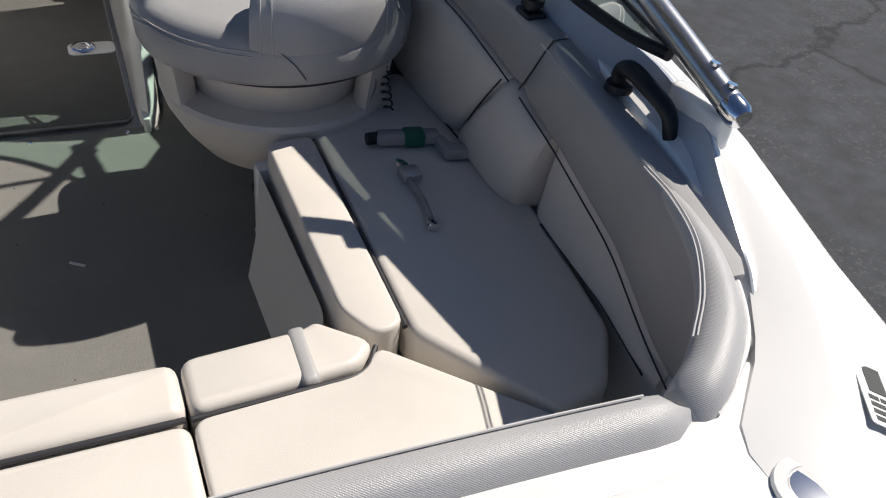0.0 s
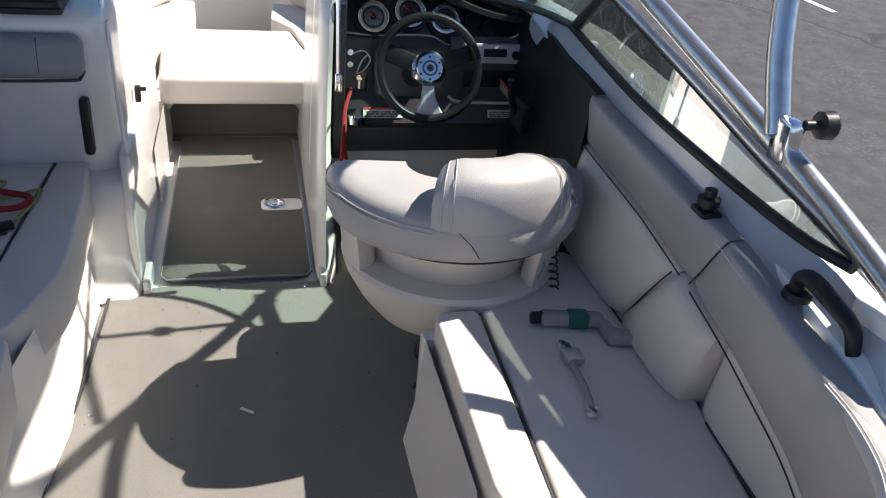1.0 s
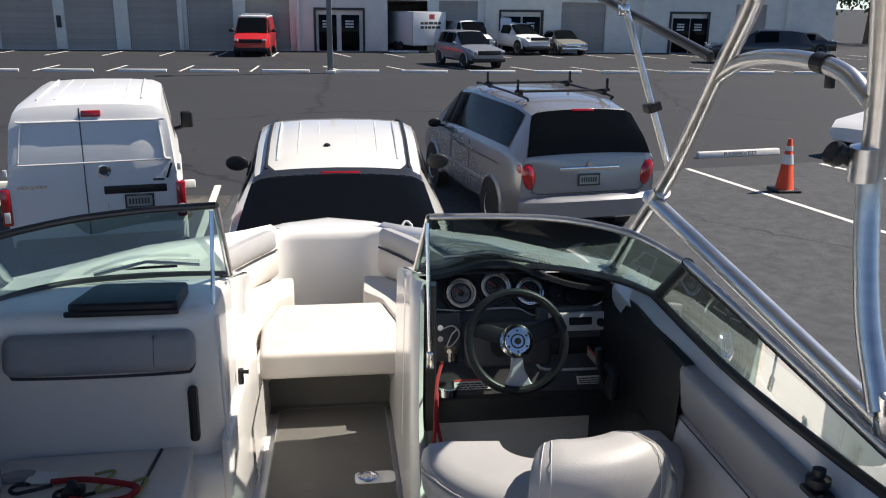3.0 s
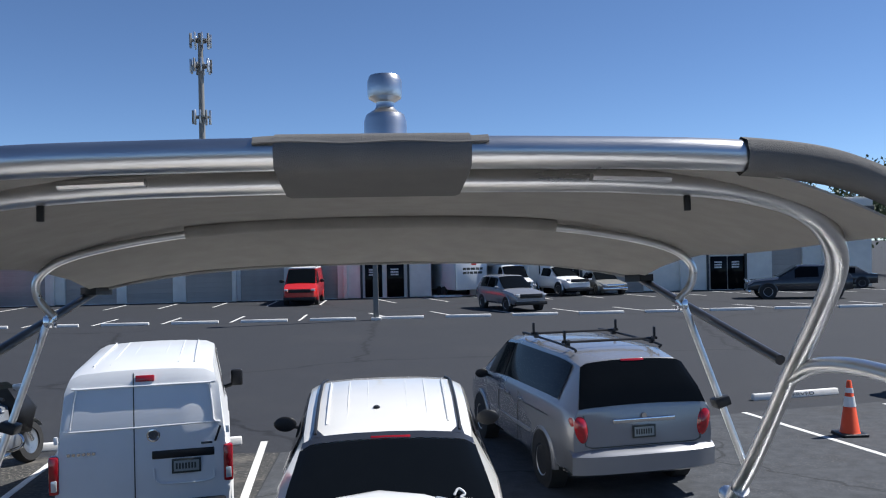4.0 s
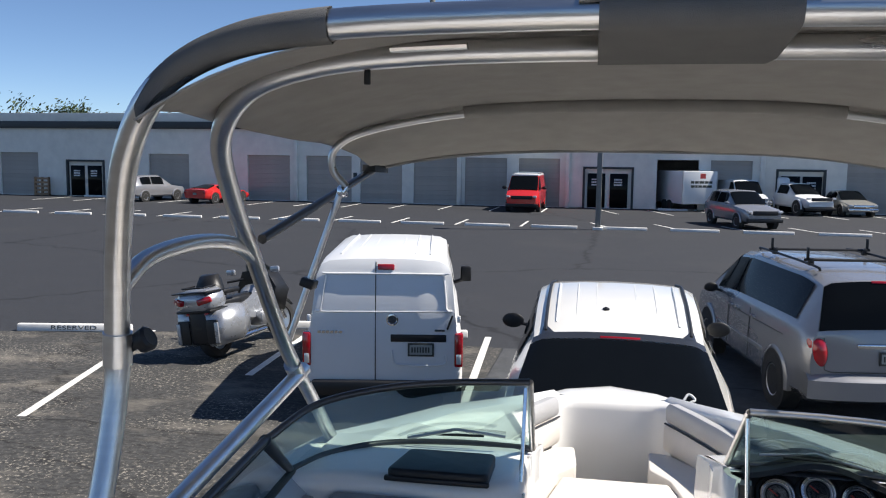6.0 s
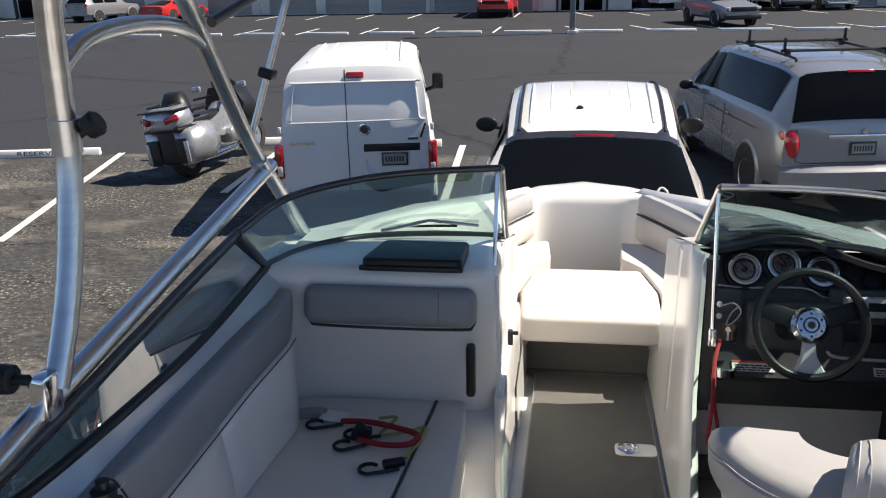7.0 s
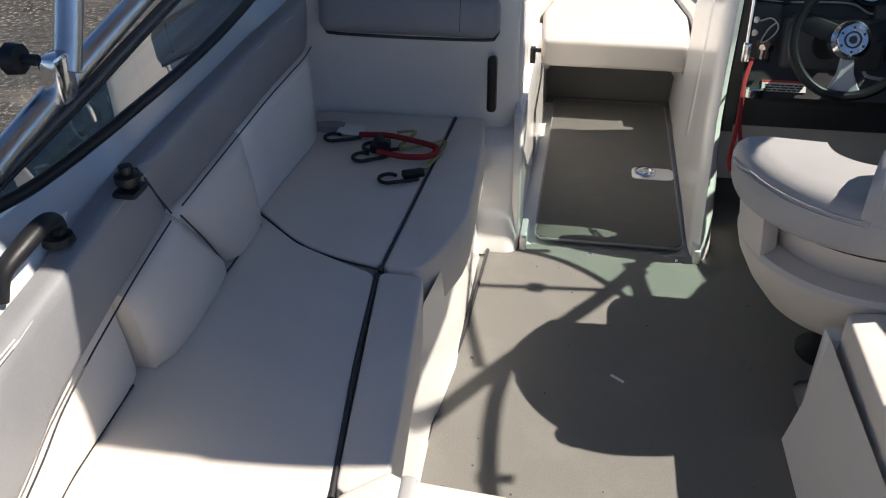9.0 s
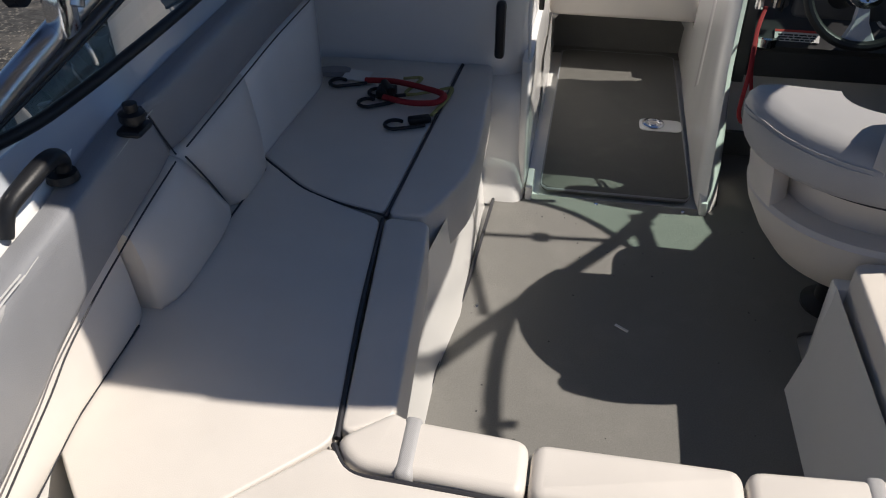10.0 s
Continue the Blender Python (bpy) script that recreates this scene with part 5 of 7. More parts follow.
knob_ = part("tow_knob", moved(lathe([(0, 2.13), (0.036, 2.13), (0.0365, 2.235), (0.033, 2.246), (0.018, 2.256), (0.015, 2.262), (0.016, 2.268), (0.028, 2.276), (0.0295, 2.282), (0.0295, 2.306), (0.026, 2.314), (0.0, 2.316)], 32), pose(0.022, 1.53, 0)), ALU, tower, "turned aluminium tow knob")
bimini = thing("bimini_canopy", "grey canvas bimini canopy stretched over aluminium bows", "canopy", boat=True)
cols = np.linspace(-1.0, 1.0, 41)
rows = []
for y, zc, zs, hw in ((1.40, 2.168, 1.99, 0.95), (1.53, 2.182, 2.02, 0.975), (1.64, 2.186, 2.03, 0.99), (1.80, 2.186, 2.03, 1.0), (2.1, 2.182, 2.03, 1.02), (2.4, 2.18, 2.035, 1.025), (2.6, 2.176, 2.04, 1.01), (2.7, 2.153, 2.03, 0.975), (2.82, 2.125, 2.015, 0.955), (3.0, 2.085, 1.99, 0.96), (3.12, 2.06, 1.978, 0.985)):
    rows.append([(c * hw, y + 0.012 * math.sin(c * 9), zc - (zc - zs) * abs(c) ** 3.2 + 0.004 * noise.noise((c * 4, y * 4, 0))) for c in cols])
canv = loft(rows, closed=False)
bmesh.ops.solidify(canv, geom=canv.faces[:], thickness=0.004)
part("canvas", canv, CANVAS, bimini, angle=60)
for x0, x1 in ((-0.16, 0.16), (0.565, 0.97), (-0.97, -0.565)):
    hoop = curve([*REAR, (0.3, 1.395, 2.156), (0, 1.395, 2.158), (-0.3, 1.395, 2.156), *mirror_x(REAR)[::-1]], 8)
    seg_ = [p for p in hoop if min(x0, x1) <= p.x <= max(x0, x1) and p.z > 1.9]
    rings = []
    for p in seg_:
        zt = 2.186 - 0.16 * abs(p.x) ** 3.2
        wrap = [(p.x, p.y, p.z + 0.031), (p.x, p.y - 0.024, p.z + 0.022), (p.x, p.y - 0.032, p.z), (p.x, p.y - 0.022, p.z - 0.024), (p.x, p.y + 0.01, p.z - 0.031)]
        if abs(seg_[0].x + seg_[-1].x) < 0.4:
            rings.append([(p.x, 1.66, zt), (p.x, 1.5, zt + 0.012), *wrap, (p.x, 1.56, p.z - 0.045), (p.x, 1.66, zt - 0.065)])
        else:
            rings.append([(p.x, p.y + 0.036, p.z + 0.012), *wrap, (p.x, p.y + 0.034, p.z - 0.016), (p.x, p.y + 0.037, p.z + 0.010)])
    part("sleeve", loft(rings, closed=False), SLEEVE, bimini, "dark canvas sleeve wrapped on the tube", angle=60)
flap = loft([[(x, y, 2.151 + z + 0.0015 * math.sin(x * 37)) for y, z in ((1.366, 0.020), (1.376, 0.031), (1.40, 0.034), (1.50, 0.032), (1.62, 0.028))] for x in np.linspace(-0.182, 0.178, 17)], closed=False)
bmesh.ops.solidify(flap, geom=flap.faces[:], thickness=0.004)
part("sleeve_flap", flap, SLEEVE, bimini, "dark canvas flap edge over the tube", angle=60)
part("hem", tube([(c * 0.985, 3.12 + 0.012 * math.sin(c * 9), 2.06 - 0.082 * abs(c) ** 3.2 - 0.004) for c in cols], 0.007, 8), CANVAS, bimini)
BOW = [(0.93, 2.62, 1.90), (0.972, 2.61, 1.955), (0.962, 2.60, 2.02), (0.86, 2.60, 2.075), (0.6, 2.6, 2.125), (0.3, 2.6, 2.148)]
part("bow_tube", tube([*BOW, (0, 2.6, 2.152), *mirror_x(BOW)[::-1]], 0.012, 12, 6), ALU, bimini)
part("bow_pocket", tube([(x, 2.6, 2.152 - 0.17 * abs(x / 1.05) ** 3.2 + 0.006) for x in np.linspace(-0.55, 0.55, 15)], 0.022, 10), CANVAS, bimini)
for s in (-1, 1):
    part("strut", tube([(s * 0.942, 2.62, 1.905), (s * 1.12, 2.60, 1.37)], 0.011, 10), ALU, bimini)
    part("strut", tube([(s * 0.975, 3.10, 1.972), (s * 1.04, 2.2, 1.745)], 0.014, 10), FRAME, bimini)
    part("strut_joint", moved(box(-0.014, 0.014, -0.022, 0.022, -0.018, 0.018, 0.006), pose(s * 0.945, 2.63, 1.885)), CHROME, bimini)
    part("strut_clamp", moved(box(-0.024, 0.024, -0.026, 0.026, -0.015, 0.015, 0.006), pose(s * 1.047, 2.608, 1.588, 0, s * -18, 0)), BLACK, bimini)
    part("corner_patch", prism([(s * 0.99, 3.13), (s * 0.92, 3.125), (s * 0.945, 3.03), (s * 0.985, 3.0)], 1.965, 1.99), BLACK, bimini)


# ---- warehouse row ----
FY = 54.0
building = thing("warehouse_building", "long cream stucco warehouse row with taupe roll-up doors", "building")
OPEN_ = []   # x0, x1, height, kind
for x0, x1 in ((-32.7, -29.6), (-25.2, -22.1), (-20.9, -17.7), (-17.1, -14.2), (-13.4, -10.5), (-9.95, -7.2), (-6.45, -3.8), (13.2, 16.1), (24.7, 26.8), (-44.8, -41.6), (-52, -49)):
    OPEN_.append((x0, x1, 3.1, "shutter"))
OPEN_ += [(2.2, 4.7, 3.1, "open"), (5.4, 7.85, 3.1, "half")]
for x0, x1 in ((-39.3, -36.2), (-2.35, 0.8), (9.2, 12.05), (20.3, 23.0)):
    OPEN_.append((x0, x1, 2.62, "doors"))
OPEN_.sort()
X0, X1 = -58.0, 31.5
x = X0
for i, (a0, a1, h, kind) in enumerate(OPEN_):
    part("wall_pier", box(x, a0, FY, FY + 0.25, 0, 3.2), STUCCO, building)
    part("wall_lintel", box(a0, a1, FY, FY + 0.25, h, 3.2), STUCCO, building)
    x = a1
part("wall_pier", box(x, X1, FY, FY + 0.25, 0, 3.2), STUCCO, building)
part("upper_wall", box(X0, X1, FY, FY + 0.25, 3.2, 4.85), STUCCO, building)
part("roof_band", box(X0 - 0.1, X1 + 0.1, FY - 0.25, FY + 0.2, 4.85, 5.35, 0.02), DARKTRIM, building, "dark metal roof band")
part("parapet", box(X0 - 0.1, X1 + 0.1, FY - 0.05, FY + 0.25, 5.35, 5.95, 0.02), STUCCO, building)
part("roof", box(X0, X1, FY + 0.25, FY + 30, 5.2, 5.4), CONC, building)
part("side_wall", box(X1 - 0.25, X1, FY + 0.25, FY + 30, 0, 5.2), STUCCO, building)
part("side_wall", box(X0, X0 + 0.25, FY + 0.25, FY + 30, 0, 5.2), STUCCO, building)
part("rear_wall", box(X0, X1, FY + 30, FY + 30.25, 0, 5.4), STUCCO, building)
part("inner_floor", box(X0, X1, FY, FY + 30, 0.0, 0.03), CONC, building)
part("inner_partition", box(X0 + 0.3, X1 - 0.3, FY + 9, FY + 9.2, 0, 5.2), STUCCO, building)
for px in (-34.0, -21.6, -13.9 + 3.6, -3.3, 8.4, 18.6, 28.2):
    part("downpipe_pilaster", box(px - 0.13, px + 0.13, FY - 0.22, FY, 0, 4.86, 0.02), STUCCO, building)
for a0, a1, h, kind in OPEN_:
    if kind in ("shutter", "half"):
        z0 = 0.02 if kind == "shutter" else 1.9
        sh = part("roll_up_door", box(a0, a1, FY + 0.16, FY + 0.20, z0, h), SHUTTER, building, "taupe roll-up door")
        n = int((h - z0) / 0.30)
        slat = finish(box(a0 + 0.03, a1 - 0.03, FY + 0.145, FY + 0.165, 0, 0.275, 0.006, 1), "slat", SHUTTER)
        for k in range(n):
            o = new("slat", slat)
            o.parent, o.location = sh, (0, 0, z0 + 0.012 + k * (h - z0) / n)
    if kind == "doors":
        fr = part("door_frame", merge(box(a0, a0 + 0.14, FY - 0.06, FY + 0.2, 0, h), box(a1 - 0.14, a1, FY - 0.06, FY + 0.2, 0, h), box(a0 + 0.14, a1 - 0.14, FY - 0.06, FY + 0.2, h - 0.14, h)), DARKTRIM, building)
        mid = (a0 + a1) / 2
        part("entry_wall", box(a0 + 0.14, a1 - 0.14, FY + 0.14, FY + 0.2, 0, h - 0.14), STUCCO, building)
        for u0 in (a0 + 0.3, mid + 0.12):
            d = part("glass_door", box(u0, u0 + 1.1, FY + 0.06, FY + 0.13, 0.02, 2.2, 0.01), CARGLASS, building, "dark glass entry door")
            bars("sign_bars", d, pose(u0 + 0.5, FY + 0.059, 1.65, 90, 0, 0), 0.5, 0.5, 3, STICKER)
part("wall_box", box(-17.55, -17.3, FY - 0.1, FY, 1.3, 2.0, 0.02), DARKTRIM, building)
part("wall_lamp", box(-26.6, -26.4, FY - 0.15, FY, 3.0, 3.2, 0.02), CONC, building)

# light pole, mast
pole = thing("light_pole", "square grey steel light pole in the lot", "street lamp", m=pose(-0.95, 37.6, 0))
part("base", box(-0.22, 0.22, -0.22, 0.22, 0, 0.12, 0.02), CONC, pole)
part("shaft", prism([(-0.12, -0.12), (0.12, -0.12), (0.12, 0.12), (-0.12, 0.12)], 0.12, 8.3, 0.02, 2, lambda x, y, z: (x * 0.75, y * 0.75, z)), POLE, pole)
part("head", box(-0.26, 0.22, -0.15, 0.35, 8.15, 8.42, 0.03), DARKTRIM, pole)
mast = thing("cell_mast", "distant steel cell mast with three rings of panel antennas", "mast", m=pose(-27.1, 120, 0))
part("shaft", cyl(0, 0, 0, 34.0, 0.55, 0.35), POLE, mast)
for z in (33.0, 29.4, 22.2):
    rr = 1.4 if z > 25 else 1.2
    part("ring", lathe([(rr * 0.7, z - 0.15), (rr * 0.8, z - 0.15), (rr * 0.8, z + 0.1), (rr * 0.7, z + 0.1), (rr * 0.7, z - 0.15)], 16), POLE, mast)
    for k in range(9):
        an = 2 * math.pi * k / 9 + z
        part("antenna_panel", moved(box(-0.16, 0.16, -0.1, 0.1, -1.0, 0.9, 0.04), pose(rr * math.cos(an), rr * math.sin(an), z, 0, 0, math.degrees(an))), GALV if k % 3 else POLE, mast)
    for k in range(4):
        an = math.pi * k / 4
        part("arm", tube([(-rr * math.cos(an), -rr * math.sin(an), z), (rr * math.cos(an), rr * math.sin(an), z)], 0.07, 6), POLE, mast)


# ---- vehicles ----
def car(name, label, m, paint_, W, stations, wheels, glass_side=(), rear=None, front=None, group="parked vehicles", roof_paint=None, category="car", tyre=0.33):
    """Body lofted from stations (y, sill z, belt z, roof z, belt half-width, roof half-width); panes are laid on its skin."""
    ob = thing(name, label, category, group, m=m)
    rings = []
    for y, z0, zb, zr, wb, wr in stations:
        e = min(0.06, (zr - zb) * 0.5)
        half = [(wb * 0.90, z0), (wb * 0.985, z0 + 0.10), (wb * 1.01, z0 + (zb - z0) * 0.55), (wb * 0.995, zb - 0.05), (wb * 0.965, zb), (wr, zr - e), (wr * 0.86, zr - e * 0.15), (wr * 0.45, zr + 0.012)]
        rings.append([Vector((-x, y, z)) for x, z in half] + [Vector((0, y, zr + 0.018))] + [Vector((x, y, z)) for x, z in half[::-1]])
    K = len(rings[0])

    def at(s, i):
        a, b = int(min(s, len(rings) - 1.001)), int(min(i, K - 1.001))
        u, v = s - a, i - b
        return (rings[a][b] * (1 - v) + rings[a][b + 1] * v) * (1 - u) + (rings[a + 1][b] * (1 - v) + rings[a + 1][b + 1] * v) * u

    def patch(s0, s1, i0, i1, n=8, k=8, off=0.022, taper=0.0):
        bm = bmesh.new()
        grid = []
        for a in range(n + 1):
            row = []
            for b in range(k + 1):
                f = taper * (a / n - 0.5)
                s, i = s0 + (s1 - s0) * a / n, (i0 + i1) / 2 + (i1 - i0) * (b / k - 0.5) * (1 + f)
                p = at(s, i)
                nn = (at(s + 0.02, i) - at(s - 0.02 if s > 0.02 else 0, i)).cross(at(s, i + 0.05) - at(s, i - 0.05)).normalized()
                c = Vector((0, p.y, 0.7))
                if nn.dot(p - c) < 0:
                    nn = -nn
                row.append(bm.verts.new(p + nn * off))
            grid.append(row)
        for a in range(n):
            for b in range(k):
                bm.faces.new((grid[a][b], grid[a][b + 1], grid[a + 1][b + 1], grid[a + 1][b]))
        return bm

    bm = loft(rings, closed=True)
    part("body", bm, paint_, ob, angle=32)
    yy = [st[0] for st in stations]
    s_of = lambda y: float(np.interp(y, yy, range(len(yy))))
    for y0, y1 in glass_side:
        for i0, i1 in ((4.10, 4.92), (K - 1 - 4.10, K - 1 - 4.92)):
            part("side_window", patch(s_of(y0), s_of(y1), i0, i1), CARGLASS, ob, "dark tinted side window")
    if rear:
        part("rear_window", patch(rear[0], rear[1], 5.0 + rear[2], K - 6 - rear[2], 6, 14), CARGLASS, ob, "dark tinted rear window")
    if front:
        part("windscreen", patch(front[0], front[1], 5.15, K - 6.15, 6, 14), CARGLASS, ob)
    for y in wheels:
        for s in (-1, 1):
            w = part("wheel", moved(lathe([(tyre * 0.62, -0.10), (tyre * 0.97, -0.09), (tyre, -0.05), (tyre, 0.05), (tyre * 0.97, 0.09), (tyre * 0.64, 0.10), (tyre * 0.62, 0.06), (0, 0.05)], 28), pose(s * (W / 2 - 0.07), y, tyre, 0, s * 90, 0)), RUBBER, ob)
            part("rim", moved(lathe([(0, 0.06), (0.05, 0.07), (tyre * 0.5, 0.075), (tyre * 0.62, 0.095), (tyre * 0.60, 0.06), (0, 0.055)], 20), pose(s * (W / 2 - 0.07), y, tyre, 0, s * 90, 0)), RIM, w)
            part("wheel_arch", moved(cyl(0, 0, -0.12, 0.105, tyre + 0.055, seg=28), pose(s * (W / 2 - 0.088), y, tyre + 0.01, 0, s * 90, 0)), RUBBER, ob)
            part("arch_lip", moved(loft([[((tyre + r_) * math.cos(q), (tyre + r_) * math.sin(q), h_) for r_, h_ in ((0.05, -0.05), (0.05, 0.024), (0.075, 0.026), (0.115, 0.002), (0.115, -0.05))] for q in [radians(k * 10 - 5) for k in range(20)]]), pose(s * (W / 2), y, tyre + 0.01, 0, 90, 0) @ pose(0, 0, 0, 0, 0, 90) @ Matrix.Diagonal((1, 1, s, 1))), paint_, ob)
    ob["W"] = W
    return ob, patch, s_of, at


def plate(ob, x, y, z, lean=0, w=0.31, h=0.16):
    p = part("number_plate", moved(box(-w / 2, w / 2, -0.006, 0.006, -h / 2, h / 2, 0.003), pose(x, y, z, lean, 0, 0)), INK, ob, "number plate in a dark frame")
    part("plate_face", moved(box(-w * 0.43, w * 0.43, -0.008, -0.005, -h * 0.36, h * 0.36), pose(x, y, z, lean, 0, 0)), PLATE, p)
    part("plate_bars", moved(merge(*[box(-w * 0.36 + k * w * 0.105, -w * 0.36 + k * w * 0.105 + w * 0.06, -0.010, -0.0085, -h * 0.2, h * 0.2) for k in range(7)]), pose(x, y, z, lean, 0, 0)), INK, p)
    return p


def mirrors(ob, xs, y, z, material=BLACK, size=1.0):
    for s in (-1, 1):
        bm = bmesh.new()
        bmesh.ops.create_uvsphere(bm, u_segments=16, v_segments=10, radius=1.0)
        for v in bm.verts:
            v.co = (s * (xs + 0.15 * size) + v.co.x * 0.11 * size, y + 0.03 + v.co.y * (0.06 if v.co.y > 0 else 0.025), z + 0.03 + v.co.z * 0.075 * size)
        shell = part("door_mirror", bm, material, ob)
        part("mirror_arm", tube([(s * (xs - 0.03), y + 0.05, z - 0.03), (s * (xs + 0.08), y + 0.04, z + 0.0)], 0.022, 8), material, shell)



# small cargo van beside the motorcycle
van, vp, vs, vat = car("cargo_van", "small white cargo van with solid rear doors, parked nose away", pose(-2.77, 9.50, 0, 0, 0, 12), WHITE_P, 1.84,
    [(0.0, 0.34, 1.08, 1.10, 0.90, 0.86), (0.05, 0.32, 1.10, 1.79, 0.915, 0.80), (0.12, 0.30, 1.12, 1.92, 0.92, 0.755), (0.40, 0.28, 1.13, 1.97, 0.92, 0.74), (2.6, 0.26, 1.13, 1.98, 0.92, 0.75), (3.1, 0.26, 1.12, 1.92, 0.92, 0.72), (3.95, 0.26, 1.10, 1.13, 0.90, 0.80), (4.55, 0.30, 0.90, 0.92, 0.85, 0.70), (4.70, 0.36, 0.70, 0.72, 0.72, 0.60)],
    (0.85, 3.75), glass_side=((2.3, 3.3),), front=(5.1, 5.95), category="van", tyre=0.32)
part("door_gap", tube([(-0.10, -0.008, 0.42), (-0.10, 0.0, 1.10), (-0.10, 0.047, 1.80), (-0.10, 0.10, 1.90)], 0.006, 6), INK, van)
ring = [(x, 0.0 + (z - 1.10) * 0.06 - 0.006, z) for x, z in ((-0.74, 1.40), (-0.745, 1.34), (-0.70, 1.315), (0.70, 1.33), (0.735, 1.36), (0.70, 1.74), (0.67, 1.765), (-0.62, 1.765), (-0.68, 1.74), (-0.74, 1.40))]
part("pressed_panel", tube(ring, 0.011, 8, 4), WHITE_P, van, "pressed panel edge")
part("third_brake_light", moved(box(-0.10, 0.10, -0.02, 0.02, -0.035, 0.035, 0.012), pose(0.02, 0.055, 1.845, -12, 0, 0)), TAIL, van, "red brake light")
part("emblem", moved(lathe([(0.055, -0.01), (0.07, -0.01), (0.07, 0.012), (0.055, 0.014), (0.05, 0.004), (0, 0.004), (0, -0.01)], 24), pose(0.10, 0.0, 1.225, 90, 0, 0)), CHROME, van, "round chrome emblem")
part("plate_recess", box(0.08, 0.74, -0.012, 0.01, 0.96, 1.05, 0.01), BLACK, van)
part("plate_shelf", tube([(0.10, -0.01, 0.86), (0.12, -0.014, 0.72), (0.26, -0.018, 0.685), (0.70, -0.016, 0.69), (0.73, -0.01, 0.80)], 0.010, 8, 3), WHITE_P, van)
plate(van, 0.44, -0.016, 0.87)
part("badge_bars", merge(*[box(-0.78 + k * 0.05, -0.745 + k * 0.05, -0.012, -0.004, 1.06, 1.09) for k in range(6)]), CHROME, van)
part("door_handle", moved(box(-0.012, 0.012, -0.02, 0.01, -0.09, 0.09, 0.008), pose(0.78, -0.01, 1.20, 0, 20, 0)), BLACK, van)
part("handle_badge", box(0.60, 0.72, -0.010, -0.002, 1.09, 1.115), CHROME, van)
for s in (-1, 1):
    tl = part("tail_light", box(s * 0.90 - 0.065, s * 0.90 + 0.04, -0.03, 0.10, 0.66, 1.07, 0.025), TAIL, van, "red tail light")
    part("lamp_insert", box(s * 0.90 - 0.04, s * 0.90 + 0.02, -0.036, -0.02, 0.70, 0.82, 0.01), LAMPW, tl)
    part("hinge", box(s * 0.885 - 0.02, s * 0.885 + 0.02, -0.02, 0.02, 1.20, 1.28, 0.006), WHITE_P, van)
    part("hinge", box(s * 0.885 - 0.02, s * 0.885 + 0.02, -0.025, 0.02, 0.56, 0.62, 0.006), WHITE_P, van)
part("bumper", box(-0.86, 0.86, -0.10, 0.05, 0.32, 0.50, 0.04), BLACK, van)
for s in (-1, 1):
    dm = part("door_mirror", box(s * 1.06 - 0.085, s * 1.06 + 0.085, 3.14, 3.24, 1.22, 1.46, 0.03, 3), BLACK, van, "upright black door mirror")
    part("mirror_arm", tube([(s * 0.88, 3.22, 1.20), (s * 1.0, 3.2, 1.24)], 0.03, 8), BLACK, dm)
for k in range(7):
    part("roof_ridge", tube([(-0.54 + 0.18 * k, 0.35, 1.968), (-0.54 + 0.18 * k, 1.5, 1.985), (-0.54 + 0.18 * k, 2.6, 1.985)], 0.010, 6), WHITE_P, van)

# the tow car, close ahead of the bow
suv, sp, ss, sat = car("tow_car", "cream-white SUV with a dark rear window, hitched ahead of the boat", pose(-0.06, 6.50, 0, 0, 0, 1.0), CREAM_P, 1.94,
    [(0.0, 0.40, 1.16, 1.18, 0.90, 0.84), (0.92, 0.36, 1.22, 1.61, 0.96, 0.72), (1.10, 0.36, 1.22, 1.665, 0.97, 0.735), (1.8, 0.34, 1.22, 1.77, 0.98, 0.76), (2.5, 0.34, 1.20, 1.83, 0.98, 0.775), (2.9, 0.34, 1.18, 1.79, 0.98, 0.74), (3.75, 0.34, 1.12, 1.15, 0.96, 0.84), (4.6, 0.36, 1.02, 1.04, 0.93, 0.78), (4.85, 0.42, 0.85, 0.87, 0.80, 0.66)],
    (1.0, 3.9), glass_side=((1.15, 1.9), (1.98, 2.75)), rear=(0.06, 0.90, 0.02), front=(5.1, 5.95), tyre=0.36)
part("spoiler", sp(0.92, 1.06, 5.0, 11.0, 2, 14, 0.016), DARK_P, suv, "dark rear spoiler edge")
part("brake_light", moved(box(-0.17, 0.17, -0.01, 0.01, -0.012, 0.012, 0.004), pose(0.02, 0.86, 1.61, -40, 0, 0)), TAIL, suv)
for i_ in (6, 10):
    part("roof_gutter", tube([sat(q, i_) + Vector((0, 0, 0.008)) for q in np.linspace(1.3, 4.9, 12)], 0.016, 8), BLACK, suv, "black roof gutter strip")
part("window_decal", tube([(0.50, 0.16, 1.30), (0.53, 0.19, 1.335), (0.56, 0.19, 1.33), (0.585, 0.17, 1.30), (0.55, 0.155, 1.285), (0.60, 0.14, 1.268), (0.64, 0.14, 1.268)], 0.010, 6, 4), STICKER, suv, "small white squiggle decal")
part("aerial_base", moved(lathe([(0, 0), (0.035, 0), (0.03, 0.02), (0.012, 0.03), (0, 0.032)], 14), pose(-0.10, 1.50, 1.735)), BLACK, suv)
for s in (-1, 1):
    part("roof_corner", sp(1.02, 1.75, 5.75 if s < 0 else 10.25, 6.15 if s < 0 else 9.85, 8, 4, 0.014, -1.2), DARK_P, suv, "dark roof corner wedge")
    part("tail_light", box(s * 0.86 - 0.07, s * 0.86 + 0.06, 0.0, 0.2, 0.85, 1.12, 0.03), TAIL, suv)
